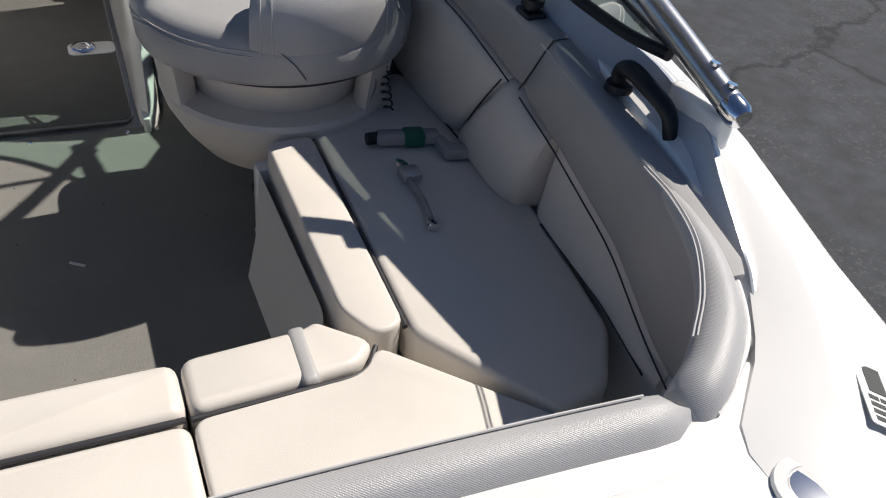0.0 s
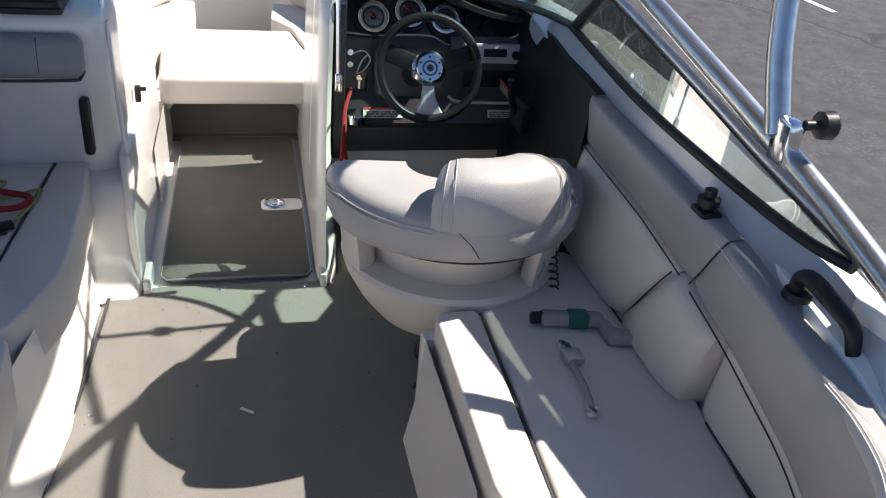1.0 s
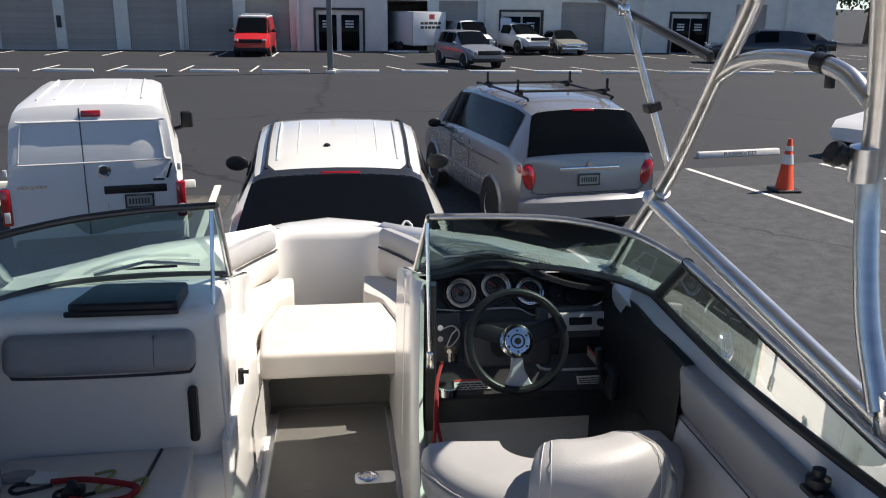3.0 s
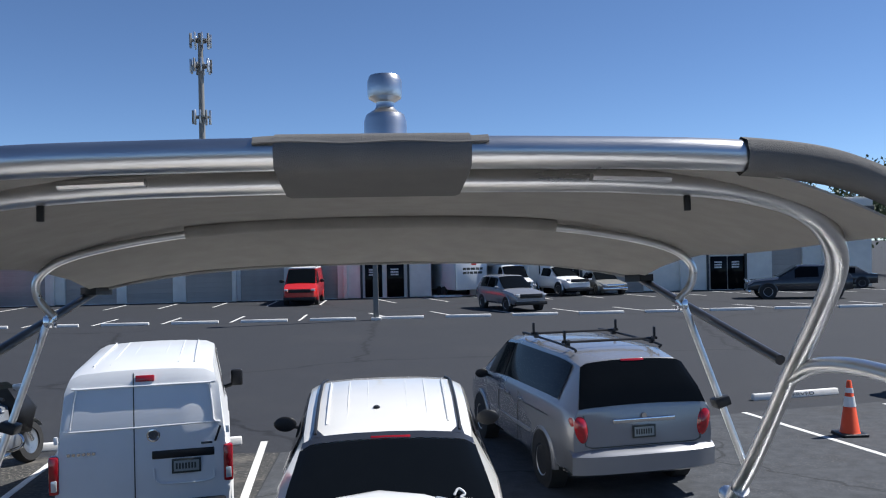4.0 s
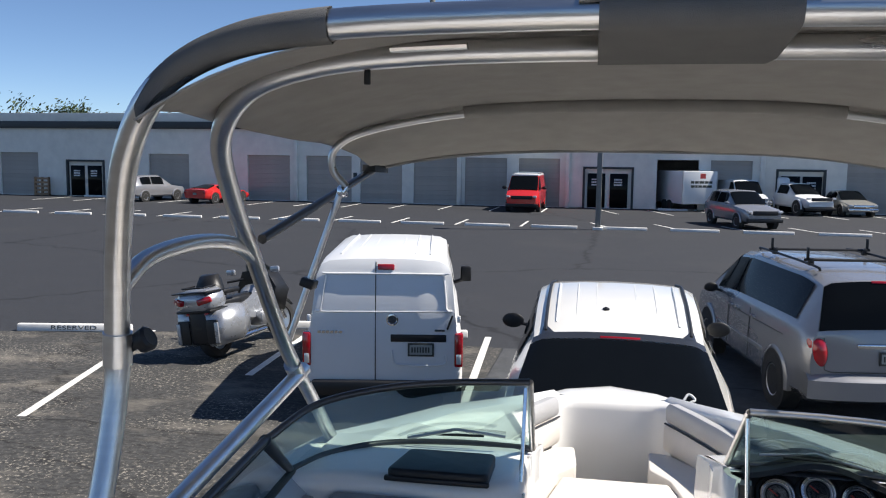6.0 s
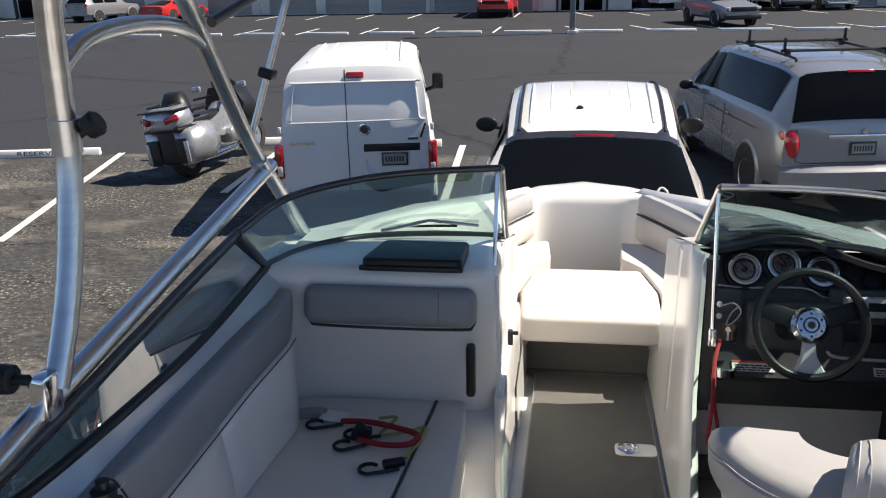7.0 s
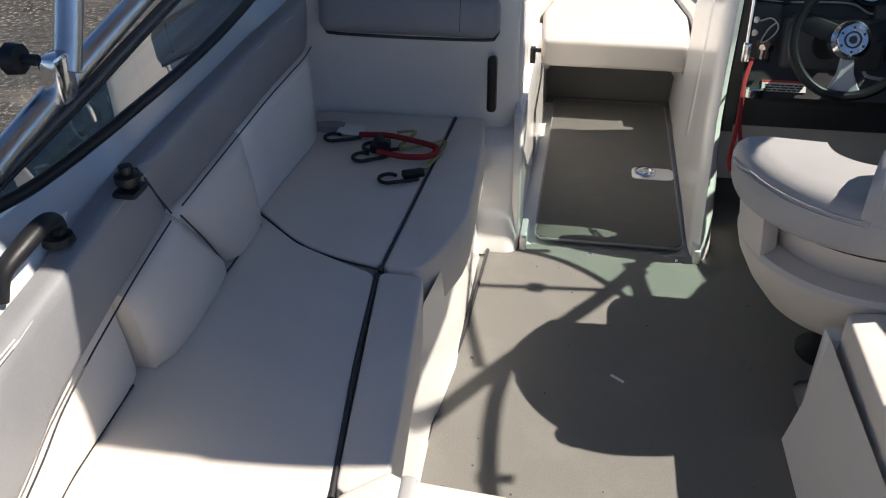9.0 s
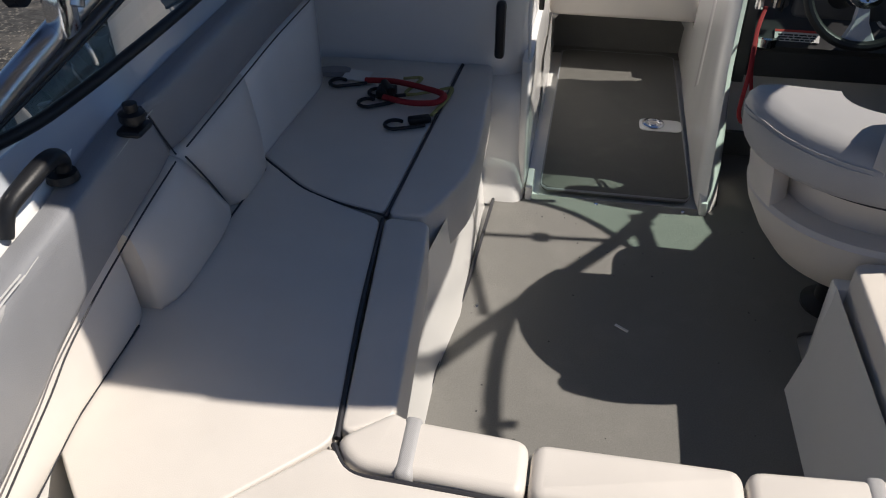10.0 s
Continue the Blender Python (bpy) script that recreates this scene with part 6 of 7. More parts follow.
for k in (-3, -2, -1, 1, 2, 3):
    part("roof_ridge", tube([(0.18 * k, 1.15, 1.672), (0.185 * k, 1.8, 1.776), (0.19 * k, 2.45, 1.832)], 0.010, 6, 3), CREAM_P, suv)
mirrors(suv, 0.97, 3.15, 1.24, BLACK, 1.15)
part("window_decal", moved(merge(box(-0.05, 0.05, -0.002, 0.002, -0.035, 0.035, 0.0), moved(cyl(0, 0, 0, 0.003, 0.03), pose(0.02, 0, 0.05, 90, 0, 0))), pose(0.66, 0.30, 1.32, -64, 0, 0)), STICKER, suv, "white window decal")

# silver minivan with roof bars
mvn, *_ = car("minivan", "silver minivan with black roof bars and dark glass, parked nose away", pose(3.08, 10.55, 0, 0, 0, 10.0), SILVER_P, 1.98,
    [(0.0, 0.36, 1.12, 1.14, 0.93, 0.88), (0.10, 0.33, 1.15, 1.40, 0.97, 0.82), (0.34, 0.30, 1.17, 1.72, 0.985, 0.70), (0.8, 0.28, 1.17, 1.80, 0.99, 0.70), (2.6, 0.26, 1.15, 1.82, 0.99, 0.72), (3.3, 0.26, 1.12, 1.76, 0.985, 0.68), (4.35, 0.28, 1.05, 1.08, 0.96, 0.84), (4.95, 0.34, 0.86, 0.88, 0.88, 0.72), (5.08, 0.40, 0.66, 0.68, 0.76, 0.62)],
    (0.98, 4.0), glass_side=((0.50, 2.78), (2.83, 3.68)), rear=(0.16, 1.93, 0.06), front=(5.1, 5.95), category="car", tyre=0.34)
part("bumper", loft([[(x, y0 + 0.10 * (abs(x) / 0.98) ** 4, z) for z, y0 in ((0.32, 0.02), (0.38, -0.12), (0.60, -0.13), (0.66, -0.07), (0.68, 0.03))] for x in np.linspace(-0.97, 0.97, 15)], closed=False), SILVER_P, mvn)
for s in (-1, 1):
    rings = []
    for k in range(13):
        h = -math.cos(math.pi * k / 12)
        w = max(0.02, math.sqrt(max(0.0, 1 - abs(h) ** 2.6))) * (1.0 + 0.22 * h)
        rings.append([(s * (0.835 + 0.03 * h) + 0.115 * w * math.cos(a), 0.085 + 0.045 * h + 0.135 * w * math.sin(a), 0.945 + 0.205 * h) for a in (2 * math.pi * q / 20 for q in range(20))])
    part("tail_light", loft(rings, closed=True), TAIL, mvn, "large red wrap-round tail light", angle=60)
    part("roof_rail", tube([(s * 0.60, 0.7, 1.80), (s * 0.63, 0.85, 1.845), (s * 0.64, 2.6, 1.865), (s * 0.62, 2.75, 1.83)], 0.017, 8, 3), BLACK, mvn)
part("brake_light", moved(box(-0.16, 0.16, -0.015, 0.015, -0.016, 0.016, 0.006), pose(0, 0.30, 1.715, -30, 0, 0)), TAIL, mvn)
part("handle_bar", box(-0.42, 0.42, -0.035, 0.01, 0.98, 1.035, 0.012), CHROME, mvn)
plate(mvn, 0.0, -0.018, 0.86)
part("tailgate_gap", tube([(-0.80, -0.006, 1.10), (-0.78, -0.008, 0.72), (-0.70, -0.008, 0.69), (0.70, -0.008, 0.69), (0.78, -0.008, 0.72), (0.80, -0.006, 1.10)], 0.006, 6), INK, mvn)
part("wiper", tube([(0.10, 0.06, 1.22), (0.30, 0.075, 1.235), (0.62, 0.08, 1.25)], 0.010, 6), BLACK, mvn)
part("emblem", moved(cyl(0, 0, 0, 0.01, 0.035), pose(0, -0.02, 1.06, 90, 0, 0)), CHROME, mvn)
for y in (0.95, 2.2):
    bar_ = part("roof_bar", tube([(-0.70, y, 1.90), (0.70, y, 1.90)], 0.018, 8), BLACK, mvn, "black roof bar")
    for s in (-1, 1):
        part("bar_foot", box(s * 0.62 - 0.03, s * 0.62 + 0.03, y - 0.04, y + 0.04, 1.83, 1.92, 0.01), BLACK, bar_)
        part("upright_hook", merge(box(s * 0.66 - 0.014, s * 0.66 + 0.014, y - 0.02, y + 0.02, 1.90, 2.06, 0.005), box(s * 0.64 - 0.014, s * 0.64 + 0.05, y - 0.02, y + 0.02, 1.90, 1.925)), BLACK, bar_)
for s in (-1, 1):
    for y in (2.52, 2.90):
        part("door_handle", box(s * 0.985 - 0.03, s * 0.985 + 0.03, y - 0.09, y + 0.09, 0.985, 1.02, 0.012), SILVER_P, mvn)
    part("side_moulding", box(s * 0.985 - 0.022, s * 0.985 + 0.022, 1.45, 3.55, 0.60, 0.66, 0.012), SILVER_P, mvn)
part("window_sticker", moved(box(-0.04, 0.04, -0.003, 0.003, -0.03, 0.03), pose(0.66, 0.085, 1.25, -24, 0, 0)), STICKER, mvn)
mirrors(mvn, 0.97, 3.45, 1.12, BLACK, 1.0)
for s in (-1, 1):
    part("door_groove", tube([(s * 1.0, 0.75, 0.98), (s * 1.004, 1.9, 0.97), (s * 1.004, 2.7, 0.97)], 0.005, 6), INK, mvn)
    for y in (2.0, 2.95):
        part("door_gap", tube([(s * 1.004, y, 0.40), (s * 1.006, y, 0.75), (s * 0.99, y, 1.10)], 0.005, 6), INK, mvn)
        part("door_handle", box(s * 1.0 - 0.02, s * 1.0 + 0.02, y - 0.22 if y < 2.5 else y - 0.25, y - 0.05, 0.98, 1.02, 0.008), SILVER_P, mvn)

# distant parked cars
SED = [(0.0, 0.34, 0.86, 0.88, 0.80, 0.74), (0.55, 0.28, 0.93, 0.95, 0.88, 0.76), (1.25, 0.26, 0.92, 1.40, 0.90, 0.60), (2.4, 0.26, 0.90, 1.44, 0.90, 0.62), (3.3, 0.26, 0.88, 0.90, 0.89, 0.76), (4.3, 0.30, 0.74, 0.76, 0.84, 0.66), (4.55, 0.36, 0.60, 0.62, 0.72, 0.58)]
SUVS = [(0.0, 0.40, 1.05, 1.07, 0.86, 0.80), (0.35, 0.34, 1.08, 1.62, 0.92, 0.66), (0.9, 0.32, 1.08, 1.70, 0.93, 0.67), (2.3, 0.32, 1.05, 1.70, 0.93, 0.68), (3.25, 0.32, 1.02, 1.05, 0.92, 0.80), (4.3, 0.36, 0.90, 0.92, 0.87, 0.70), (4.6, 0.42, 0.70, 0.72, 0.76, 0.60)]
VANS = [(0.0, 0.40, 1.20, 1.22, 0.95, 0.90), (0.10, 0.38, 1.22, 2.05, 0.98, 0.82), (0.4, 0.36, 1.22, 2.12, 0.98, 0.80), (3.6, 0.36, 1.20, 2.12, 0.98, 0.80), (4.5, 0.36, 1.18, 1.22, 0.97, 0.85), (5.2, 0.42, 1.00, 1.02, 0.92, 0.76), (5.4, 0.48, 0.80, 0.82, 0.82, 0.68)]
VETTE = [(0.0, 0.34, 0.86, 0.88, 0.84, 0.78), (0.3, 0.28, 0.90, 0.92, 0.90, 0.76), (1.3, 0.24, 0.86, 1.16, 0.91, 0.52), (1.9, 0.24, 0.82, 1.17, 0.91, 0.54), (2.8, 0.24, 0.78, 0.80, 0.91, 0.74), (4.2, 0.28, 0.60, 0.62, 0.84, 0.60), (4.5, 0.32, 0.48, 0.50, 0.70, 0.5)]


def grille(ob, y, z, w, dark=BLACK):
    part("grille", box(-w * 0.33, w * 0.33, y - 0.03, y + 0.04, z - 0.12, z + 0.08, 0.03), dark, ob)
    part("front_bumper", box(-w * 0.48, w * 0.48, y - 0.12, y + 0.03, 0.32, 0.50, 0.04), dark, ob)
    for s in (-1, 1):
        part("headlight", box(s * w * 0.40 - 0.11, s * w * 0.40 + 0.11, y - 0.14, y + 0.0, z - 0.03, z + 0.09, 0.03), LAMPW, ob)


def rear_lights(ob, z, w, y=0.02):
    for s in (-1, 1):
        part("tail_light", box(s * w * 0.42 - 0.1, s * w * 0.42 + 0.08, y - 0.04, y + 0.12, z - 0.08, z + 0.10, 0.03), TAIL, ob)
    plate(ob, 0, y - 0.02, z - 0.1)


F = 180   # nose towards the boat
o, *_ = car("passenger_van", "red and white work van parked nose out by the roll-up doors", pose(-5.55, 55.0 - 1.6, 0, 0, 0, F), RED_P, 1.96, VANS, (1.0, 4.3), glass_side=((3.3, 4.1),), front=(3.1, 3.95), category="van")
part("white_roof", box(-0.80, 0.80, 0.2, 3.7, 2.06, 2.16, 0.04), WHITE_P, o, "white roof")
part("ladder_rack", merge(box(-0.75, 0.75, 0.6, 0.65, 2.2, 2.25), box(-0.75, 0.75, 3.0, 3.05, 2.2, 2.25), box(-0.75, -0.70, 0.6, 3.0, 2.12, 2.25), box(0.70, 0.75, 0.6, 3.0, 2.12, 2.25)), GALV, o)
grille(o, 5.42, 0.88, 1.9)
mirrors(o, 0.98, 4.0, 1.35, BLACK, 1.3)
o, *_ = car("crossover", "silver crossover parked nose out at the far wheel stops", pose(5.0, 44.4, 0, 0, 0, F + 18), SILVER_P, 1.86, SUVS, (0.85, 3.7), glass_side=((0.6, 1.4), (1.5, 2.5)), front=(3.1, 3.95))
grille(o, 4.62, 0.78, 1.8)
mirrors(o, 0.92, 2.9, 1.12, SILVER_P)
o, *_ = car("pickup_truck", "white pickup truck with a cap, parked nose out", pose(9.6, 55.4, 0, 0, 0, F + 20), WHITE_P, 2.0, [(y * 1.02, z0 + 0.12, zb + 0.08, zr + 0.10, wb * 1.0, wr) for y, z0, zb, zr, wb, wr in SUVS], (0.85, 3.8), glass_side=((1.5, 2.6),), front=(3.1, 3.95), category="truck", tyre=0.42)
grille(o, 4.72, 0.98, 1.95)
part("cap", box(-0.80, 0.80, -0.9, 1.4, 1.1, 2.15, 0.12, 3), WHITE_P, o)
o, *_ = car("delivery_van", "white compact van parked behind a crossover", pose(6.6, 56.0, 0, 0, 0, F + 14), WHITE_P, 1.84, [(y * 0.85, z0, zb * 0.95, zr * 0.92, wb * 0.93, wr * 0.93) for y, z0, zb, zr, wb, wr in VANS], (0.9, 3.6), glass_side=((2.7, 3.4),), front=(3.1, 3.95), category="van")
grille(o, 4.60, 0.85, 1.75)
o, *_ = car("sedan", "champagne sedan parked nose out by the building", pose(12.7, 55.4, 0, 0, 0, F + 9), TAN_P, 1.8, SED, (0.9, 3.6), glass_side=((1.3, 1.85), (1.92, 2.7)), rear=(1.1, 1.95, 0.1), front=(3.1, 3.95))
grille(o, 4.56, 0.62, 1.7, CHROME)
o, *_ = car("crossover", "silver crossover parked nose in by the roll-up door", pose(-31.2, 48.6, 0, 0, 0, -14), SILVER_P, 1.86, SUVS, (0.85, 3.7), glass_side=((0.6, 1.4), (1.5, 2.5)), rear=(0.15, 0.92, 0.08), front=(3.1, 3.95))
rear_lights(o, 1.0, 1.86)
o, *_ = car("sports_car", "low red sports car parked nose in", pose(-26.3, 48.6, 0, 0, 0, -14), RED_P, 1.86, VETTE, (0.85, 3.5), glass_side=((1.3, 2.1),), rear=(1.1, 1.95, 0.1), front=(3.1, 3.9))
rear_lights(o, 0.72, 1.86)
o, *_ = car("pickup_truck", "dark pickup truck parked beyond the far stops", pose(24.5, 44.3, 0, 0, 0, 75), DARK_P, 1.95, [(y * 1.15, z0 + 0.1, zb + 0.05, zr + 0.12, wb, wr) for y, z0, zb, zr, wb, wr in SUVS], (0.95, 4.3), glass_side=((1.7, 2.9),), front=(3.1, 3.95), category="truck", tyre=0.40)
grille(o, 5.3, 0.95, 1.9, CHROME)
o, *_ = car("hatchback", "dark blue hatchback parked by the end of the building", pose(31.0, 52.5, 0, 0, 0, 60), DARK_P, 1.8, SED, (0.9, 3.6), glass_side=((1.3, 1.85), (1.92, 2.7)), front=(3.1, 3.95))
o, *_ = car("sedan", "white sedan parked beyond the orange cone", pose(14.6, 17.76, 0, 0, 0, 110), WHITE_P, 1.8, SED, (0.9, 3.6), glass_side=((1.3, 1.85), (1.92, 2.7)), rear=(1.1, 1.95, 0.1), front=(3.1, 3.95))
rear_lights(o, 0.78, 1.8)

trailer = thing("cargo_trailer", "white enclosed cargo trailer backed into an open bay", "trailer", m=pose(4.7, 52.8, 0, 0, 0, 22))
part("box", box(-1.1, 1.1, 0, 4.2, 0.45, 2.45, 0.05), WHITE_P, trailer)
for x in (-1.09, 1.09):
    part("corner_trim", box(x - 0.03, x + 0.03, -0.01, 0.06, 0.45, 2.46), GALV, trailer)
bars("sign_bars", trailer, pose(0.1, -0.004, 1.65, 90, 0, 0), 1.4, 0.5, 2)
part("red_panel", box(0.0, 0.35, -0.012, 0.0, 2.0, 2.3), RED_INK, trailer)
for s in (-1, 1):
    for y in (1.7, 2.4):
        part("wheel", moved(cyl(0, 0, -0.1, 0.1, 0.32, bev=0.02), pose(s * 1.12, y, 0.32, 0, 90, 0)), RUBBER, trailer)
pal = thing("pallet_stack", "stack of wooden pallets leaning by a doorway", "pallet", m=pose(-40.9, 53.4, 0))
for k in range(5):
    part("pallet_board", box(-0.6, 0.6, -0.1, 0.1, 0.05 + 0.28 * k, 0.19 + 0.28 * k, 0.01), WOOD, pal)
for xx in (-0.55, 0.0, 0.55):
    part("pallet_post", box(xx - 0.05, xx + 0.05, -0.08, 0.12, 0.0, 1.35, 0.01), WOOD, pal)

# cone
cone = thing("traffic_cone", "orange traffic cone with white reflective bands on a black base", "cone", m=pose(7.38, 13.5, 0))
part("base", prism(rounded([(-0.22, -0.22), (0.22, -0.22), (0.22, 0.22), (-0.22, 0.22)], 0.05), 0, 0.05, 0.012), BLACK, cone)
part("body", lathe([(0.165, 0.05), (0.15, 0.07), (0.035, 0.89), (0.028, 0.90), (0.0, 0.90)], 24), ORANGE, cone)
part("band", lathe([(0.099, 0.475), (0.076, 0.64), (0.070, 0.64), (0.09, 0.475), (0.099, 0.475)], 24), STICKER, cone)
part("band", lathe([(0.066, 0.70), (0.055, 0.78), (0.05, 0.78), (0.06, 0.70), (0.066, 0.70)], 24), STICKER, cone)

# touring motorcycle
BIKE_P = mat("silver_bike_paint", (0.36, 0.375, 0.40), 0.28, 0.5, vary=0.06, scale=8, coat=0.6)
bike = thing("touring_motorcycle", "silver touring motorcycle with panniers and a black-backed top case", "motorcycle", m=pose(-6.12, 11.9, 0, 0, 0, -12) @ pose(0, 0, 0, 0, -8, 0))
for y, nm in ((0.0, "rear_wheel"), (1.72, "front_wheel")):
    w = part(nm, moved(lathe([(0.20, -0.09), (0.30, -0.085), (0.325, -0.03), (0.325, 0.03), (0.30, 0.085), (0.20, 0.09), (0.19, 0.0), (0.20, -0.09)], 28), pose(0, y, 0.325, 0, 90, 0)), RUBBER, bike)
    part("rim", moved(lathe([(0.0, -0.05), (0.06, -0.05), (0.205, -0.07), (0.205, 0.07), (0.06, 0.05), (0, 0.05)], 20), pose(0, y, 0.325, 0, 90, 0)), RIM, w)
for s in (-1, 1):
    part("pannier", loft([[(s * 0.16, y, z0), (s * w_, y, z0 + 0.03), (s * (w_ + 0.03), y, (z0 + z1) / 2), (s * w_, y, z1 - 0.03), (s * 0.16, y, z1)] for y, w_, z0, z1 in ((-0.36, 0.36, 0.28, 0.72), (-0.30, 0.43, 0.22, 0.78), (0.15, 0.44, 0.25, 0.82), (0.40, 0.37, 0.36, 0.80), (0.46, 0.28, 0.45, 0.76))]), BIKE_P, bike, "silver pannier", angle=75)
    part("exhaust_pipe", tube([(s * 0.26, 0.9, 0.28), (s * 0.30, 0.3, 0.27), (s * 0.33, -0.30, 0.30)], 0.055, 12), CHROME, bike)
    part("tail_lamp", moved(box(-0.11, 0.11, -0.035, 0.06, -0.045, 0.05, 0.02), pose(s * 0.245, -0.445, 0.935, 0, -s * 12, s * 28)), TAIL, bike, "red tail lamp")
    part("lower_lamp", box(s * 0.12 - 0.1, s * 0.12 + 0.1, -0.36, -0.30, 0.69, 0.75, 0.02), TAIL, bike)
    part("mirror", moved(box(-0.09, 0.09, -0.03, 0.03, -0.05, 0.05, 0.025), pose(s * 0.45, 1.12, 1.22)), BIKE_P, bike)
    part("grip", tube([(s * 0.15, 1.05, 1.10), (s * 0.36, 0.88, 1.08)], 0.02, 8), BLACK, bike)
    part("fork", tube([(s * 0.11, 1.38, 0.95), (s * 0.11, 1.72, 0.33)], 0.03, 10), CHROME, bike)
    part("engine_cylinder", box(s * 0.22 - 0.14, s * 0.22 + 0.14, 0.75, 1.15, 0.35, 0.60, 0.05), GALV, bike)
    part("side_cover", loft([[(s * 0.14, y, z0), (s * 0.24, y, z0 + 0.05), (s * 0.24, y, z1 - 0.05), (s * 0.12, y, z1)] for y, z0, z1 in ((0.35, 0.5, 0.78), (0.7, 0.45, 0.85), (1.1, 0.45, 0.95))]), BIKE_P, bike)
part("top_case", loft([[(x * w_, y, z) for x, z in ((-0.8, z0), (-1, z0 + 0.06), (-0.95, z1 - 0.08), (-0.6, z1), (0.6, z1), (0.95, z1 - 0.08), (1, z0 + 0.06), (0.8, z0))] for y, w_, z0, z1 in ((-0.46, 0.26, 0.80, 1.02), (-0.40, 0.33, 0.78, 1.08), (-0.10, 0.34, 0.78, 1.12), (0.02, 0.28, 0.82, 1.10))]), BIKE_P, bike, "silver top case", angle=75)
part("case_backrest", loft([[(x * w_, y, z) for x, z in ((-1, z0), (-0.7, z1), (0.7, z1), (1, z0))] for y, w_, z0, z1 in ((-0.14, 0.16, 1.08, 1.18), (-0.02, 0.20, 1.08, 1.28), (0.06, 0.22, 1.0, 1.30), (0.12, 0.22, 0.95, 1.22))]), BLACK, bike, "black backrest pad", angle=80)
part("luggage_rack", tube([(-0.2, -0.1, 1.14), (-0.2, -0.38, 1.13), (0.2, -0.38, 1.13), (0.2, -0.1, 1.14)], 0.012, 8), BLACK, bike)
part("tail_cover", box(-0.17, 0.17, -0.37, 0.0, 0.26, 0.78, 0.05), BLACK, bike)
part("seat", prism(rounded([(-0.19, 0.05), (0.19, 0.05), (0.22, 0.45), (0.14, 0.9), (-0.14, 0.9), (-0.22, 0.45)], 0.06), 0.76, 0.90, 0.05), BLACK, bike)
part("tank", loft([[(x * w_, y, z) for x, z in ((-1, z0), (-0.9, z1 - 0.06), (-0.4, z1), (0.4, z1), (0.9, z1 - 0.06), (1, z0))] for y, w_, z0, z1 in ((0.85, 0.14, 0.7, 0.92), (1.0, 0.20, 0.7, 1.0), (1.25, 0.22, 0.7, 1.02))]), BIKE_P, bike)
part("fairing", loft([[(x * w_, y, z) for x, z in ((-0.7, z0), (-1, (z0 + z1) / 2), (-0.6, z1), (0.6, z1), (1, (z0 + z1) / 2), (0.7, z0))] for y, w_, z0, z1 in ((1.16, 0.40, 0.62, 1.22), (1.45, 0.44, 0.50, 1.18), (1.70, 0.28, 0.66, 1.0))]), BLACK, bike, "black front fairing", angle=70)
part("windscreen", loft([[(x * w_, y, z) for x in (-1, -0.5, 0, 0.5, 1)] for y, w_, z in ((1.40, 0.30, 1.10), (1.30, 0.26, 1.22), (1.22, 0.20, 1.32))], closed=False), SIDE_GLASS, bike, "smoked windscreen")
part("front_fender", loft([[(x, 1.72 + 0.36 * math.cos(q), 0.325 + 0.36 * math.sin(q)) for x in (-0.09, -0.05, 0.05, 0.09)] for q in [radians(30 + 12 * k) for k in range(11)]], closed=False), BIKE_P, bike)
for s in (-1, 1):
    part("pannier_back", box(s * 0.27 - 0.11, s * 0.27 + 0.11, -0.385, -0.34, 0.27, 0.64, 0.02), BLACK, bike, "black pannier back panel")
    part("pannier_strip", box(s * 0.36 - 0.035, s * 0.36 + 0.035, -0.40, -0.37, 0.28, 0.60, 0.01), BIKE_P, bike)
    part("crash_bar", tube([(s * 0.2, 0.95, 0.30), (s * 0.46, 0.98, 0.36), (s * 0.47, 1.0, 0.50), (s * 0.25, 1.05, 0.62)], 0.02, 8, 4), CHROME, bike)
    part("armrest", box(s * 0.27 - 0.05, s * 0.27 + 0.05, -0.05, 0.34, 0.98, 1.06, 0.03), BLACK, bike)
part("case_trim", box(-0.34, 0.34, -0.475, -0.10, 1.055, 1.075, 0.008), BLACK, bike)
part("case_skirt", box(-0.33, 0.33, -0.44, 0.0, 0.755, 0.80, 0.02), BLACK, bike)
plate(bike, 0, -0.36, 0.52, 0, 0.18, 0.12)


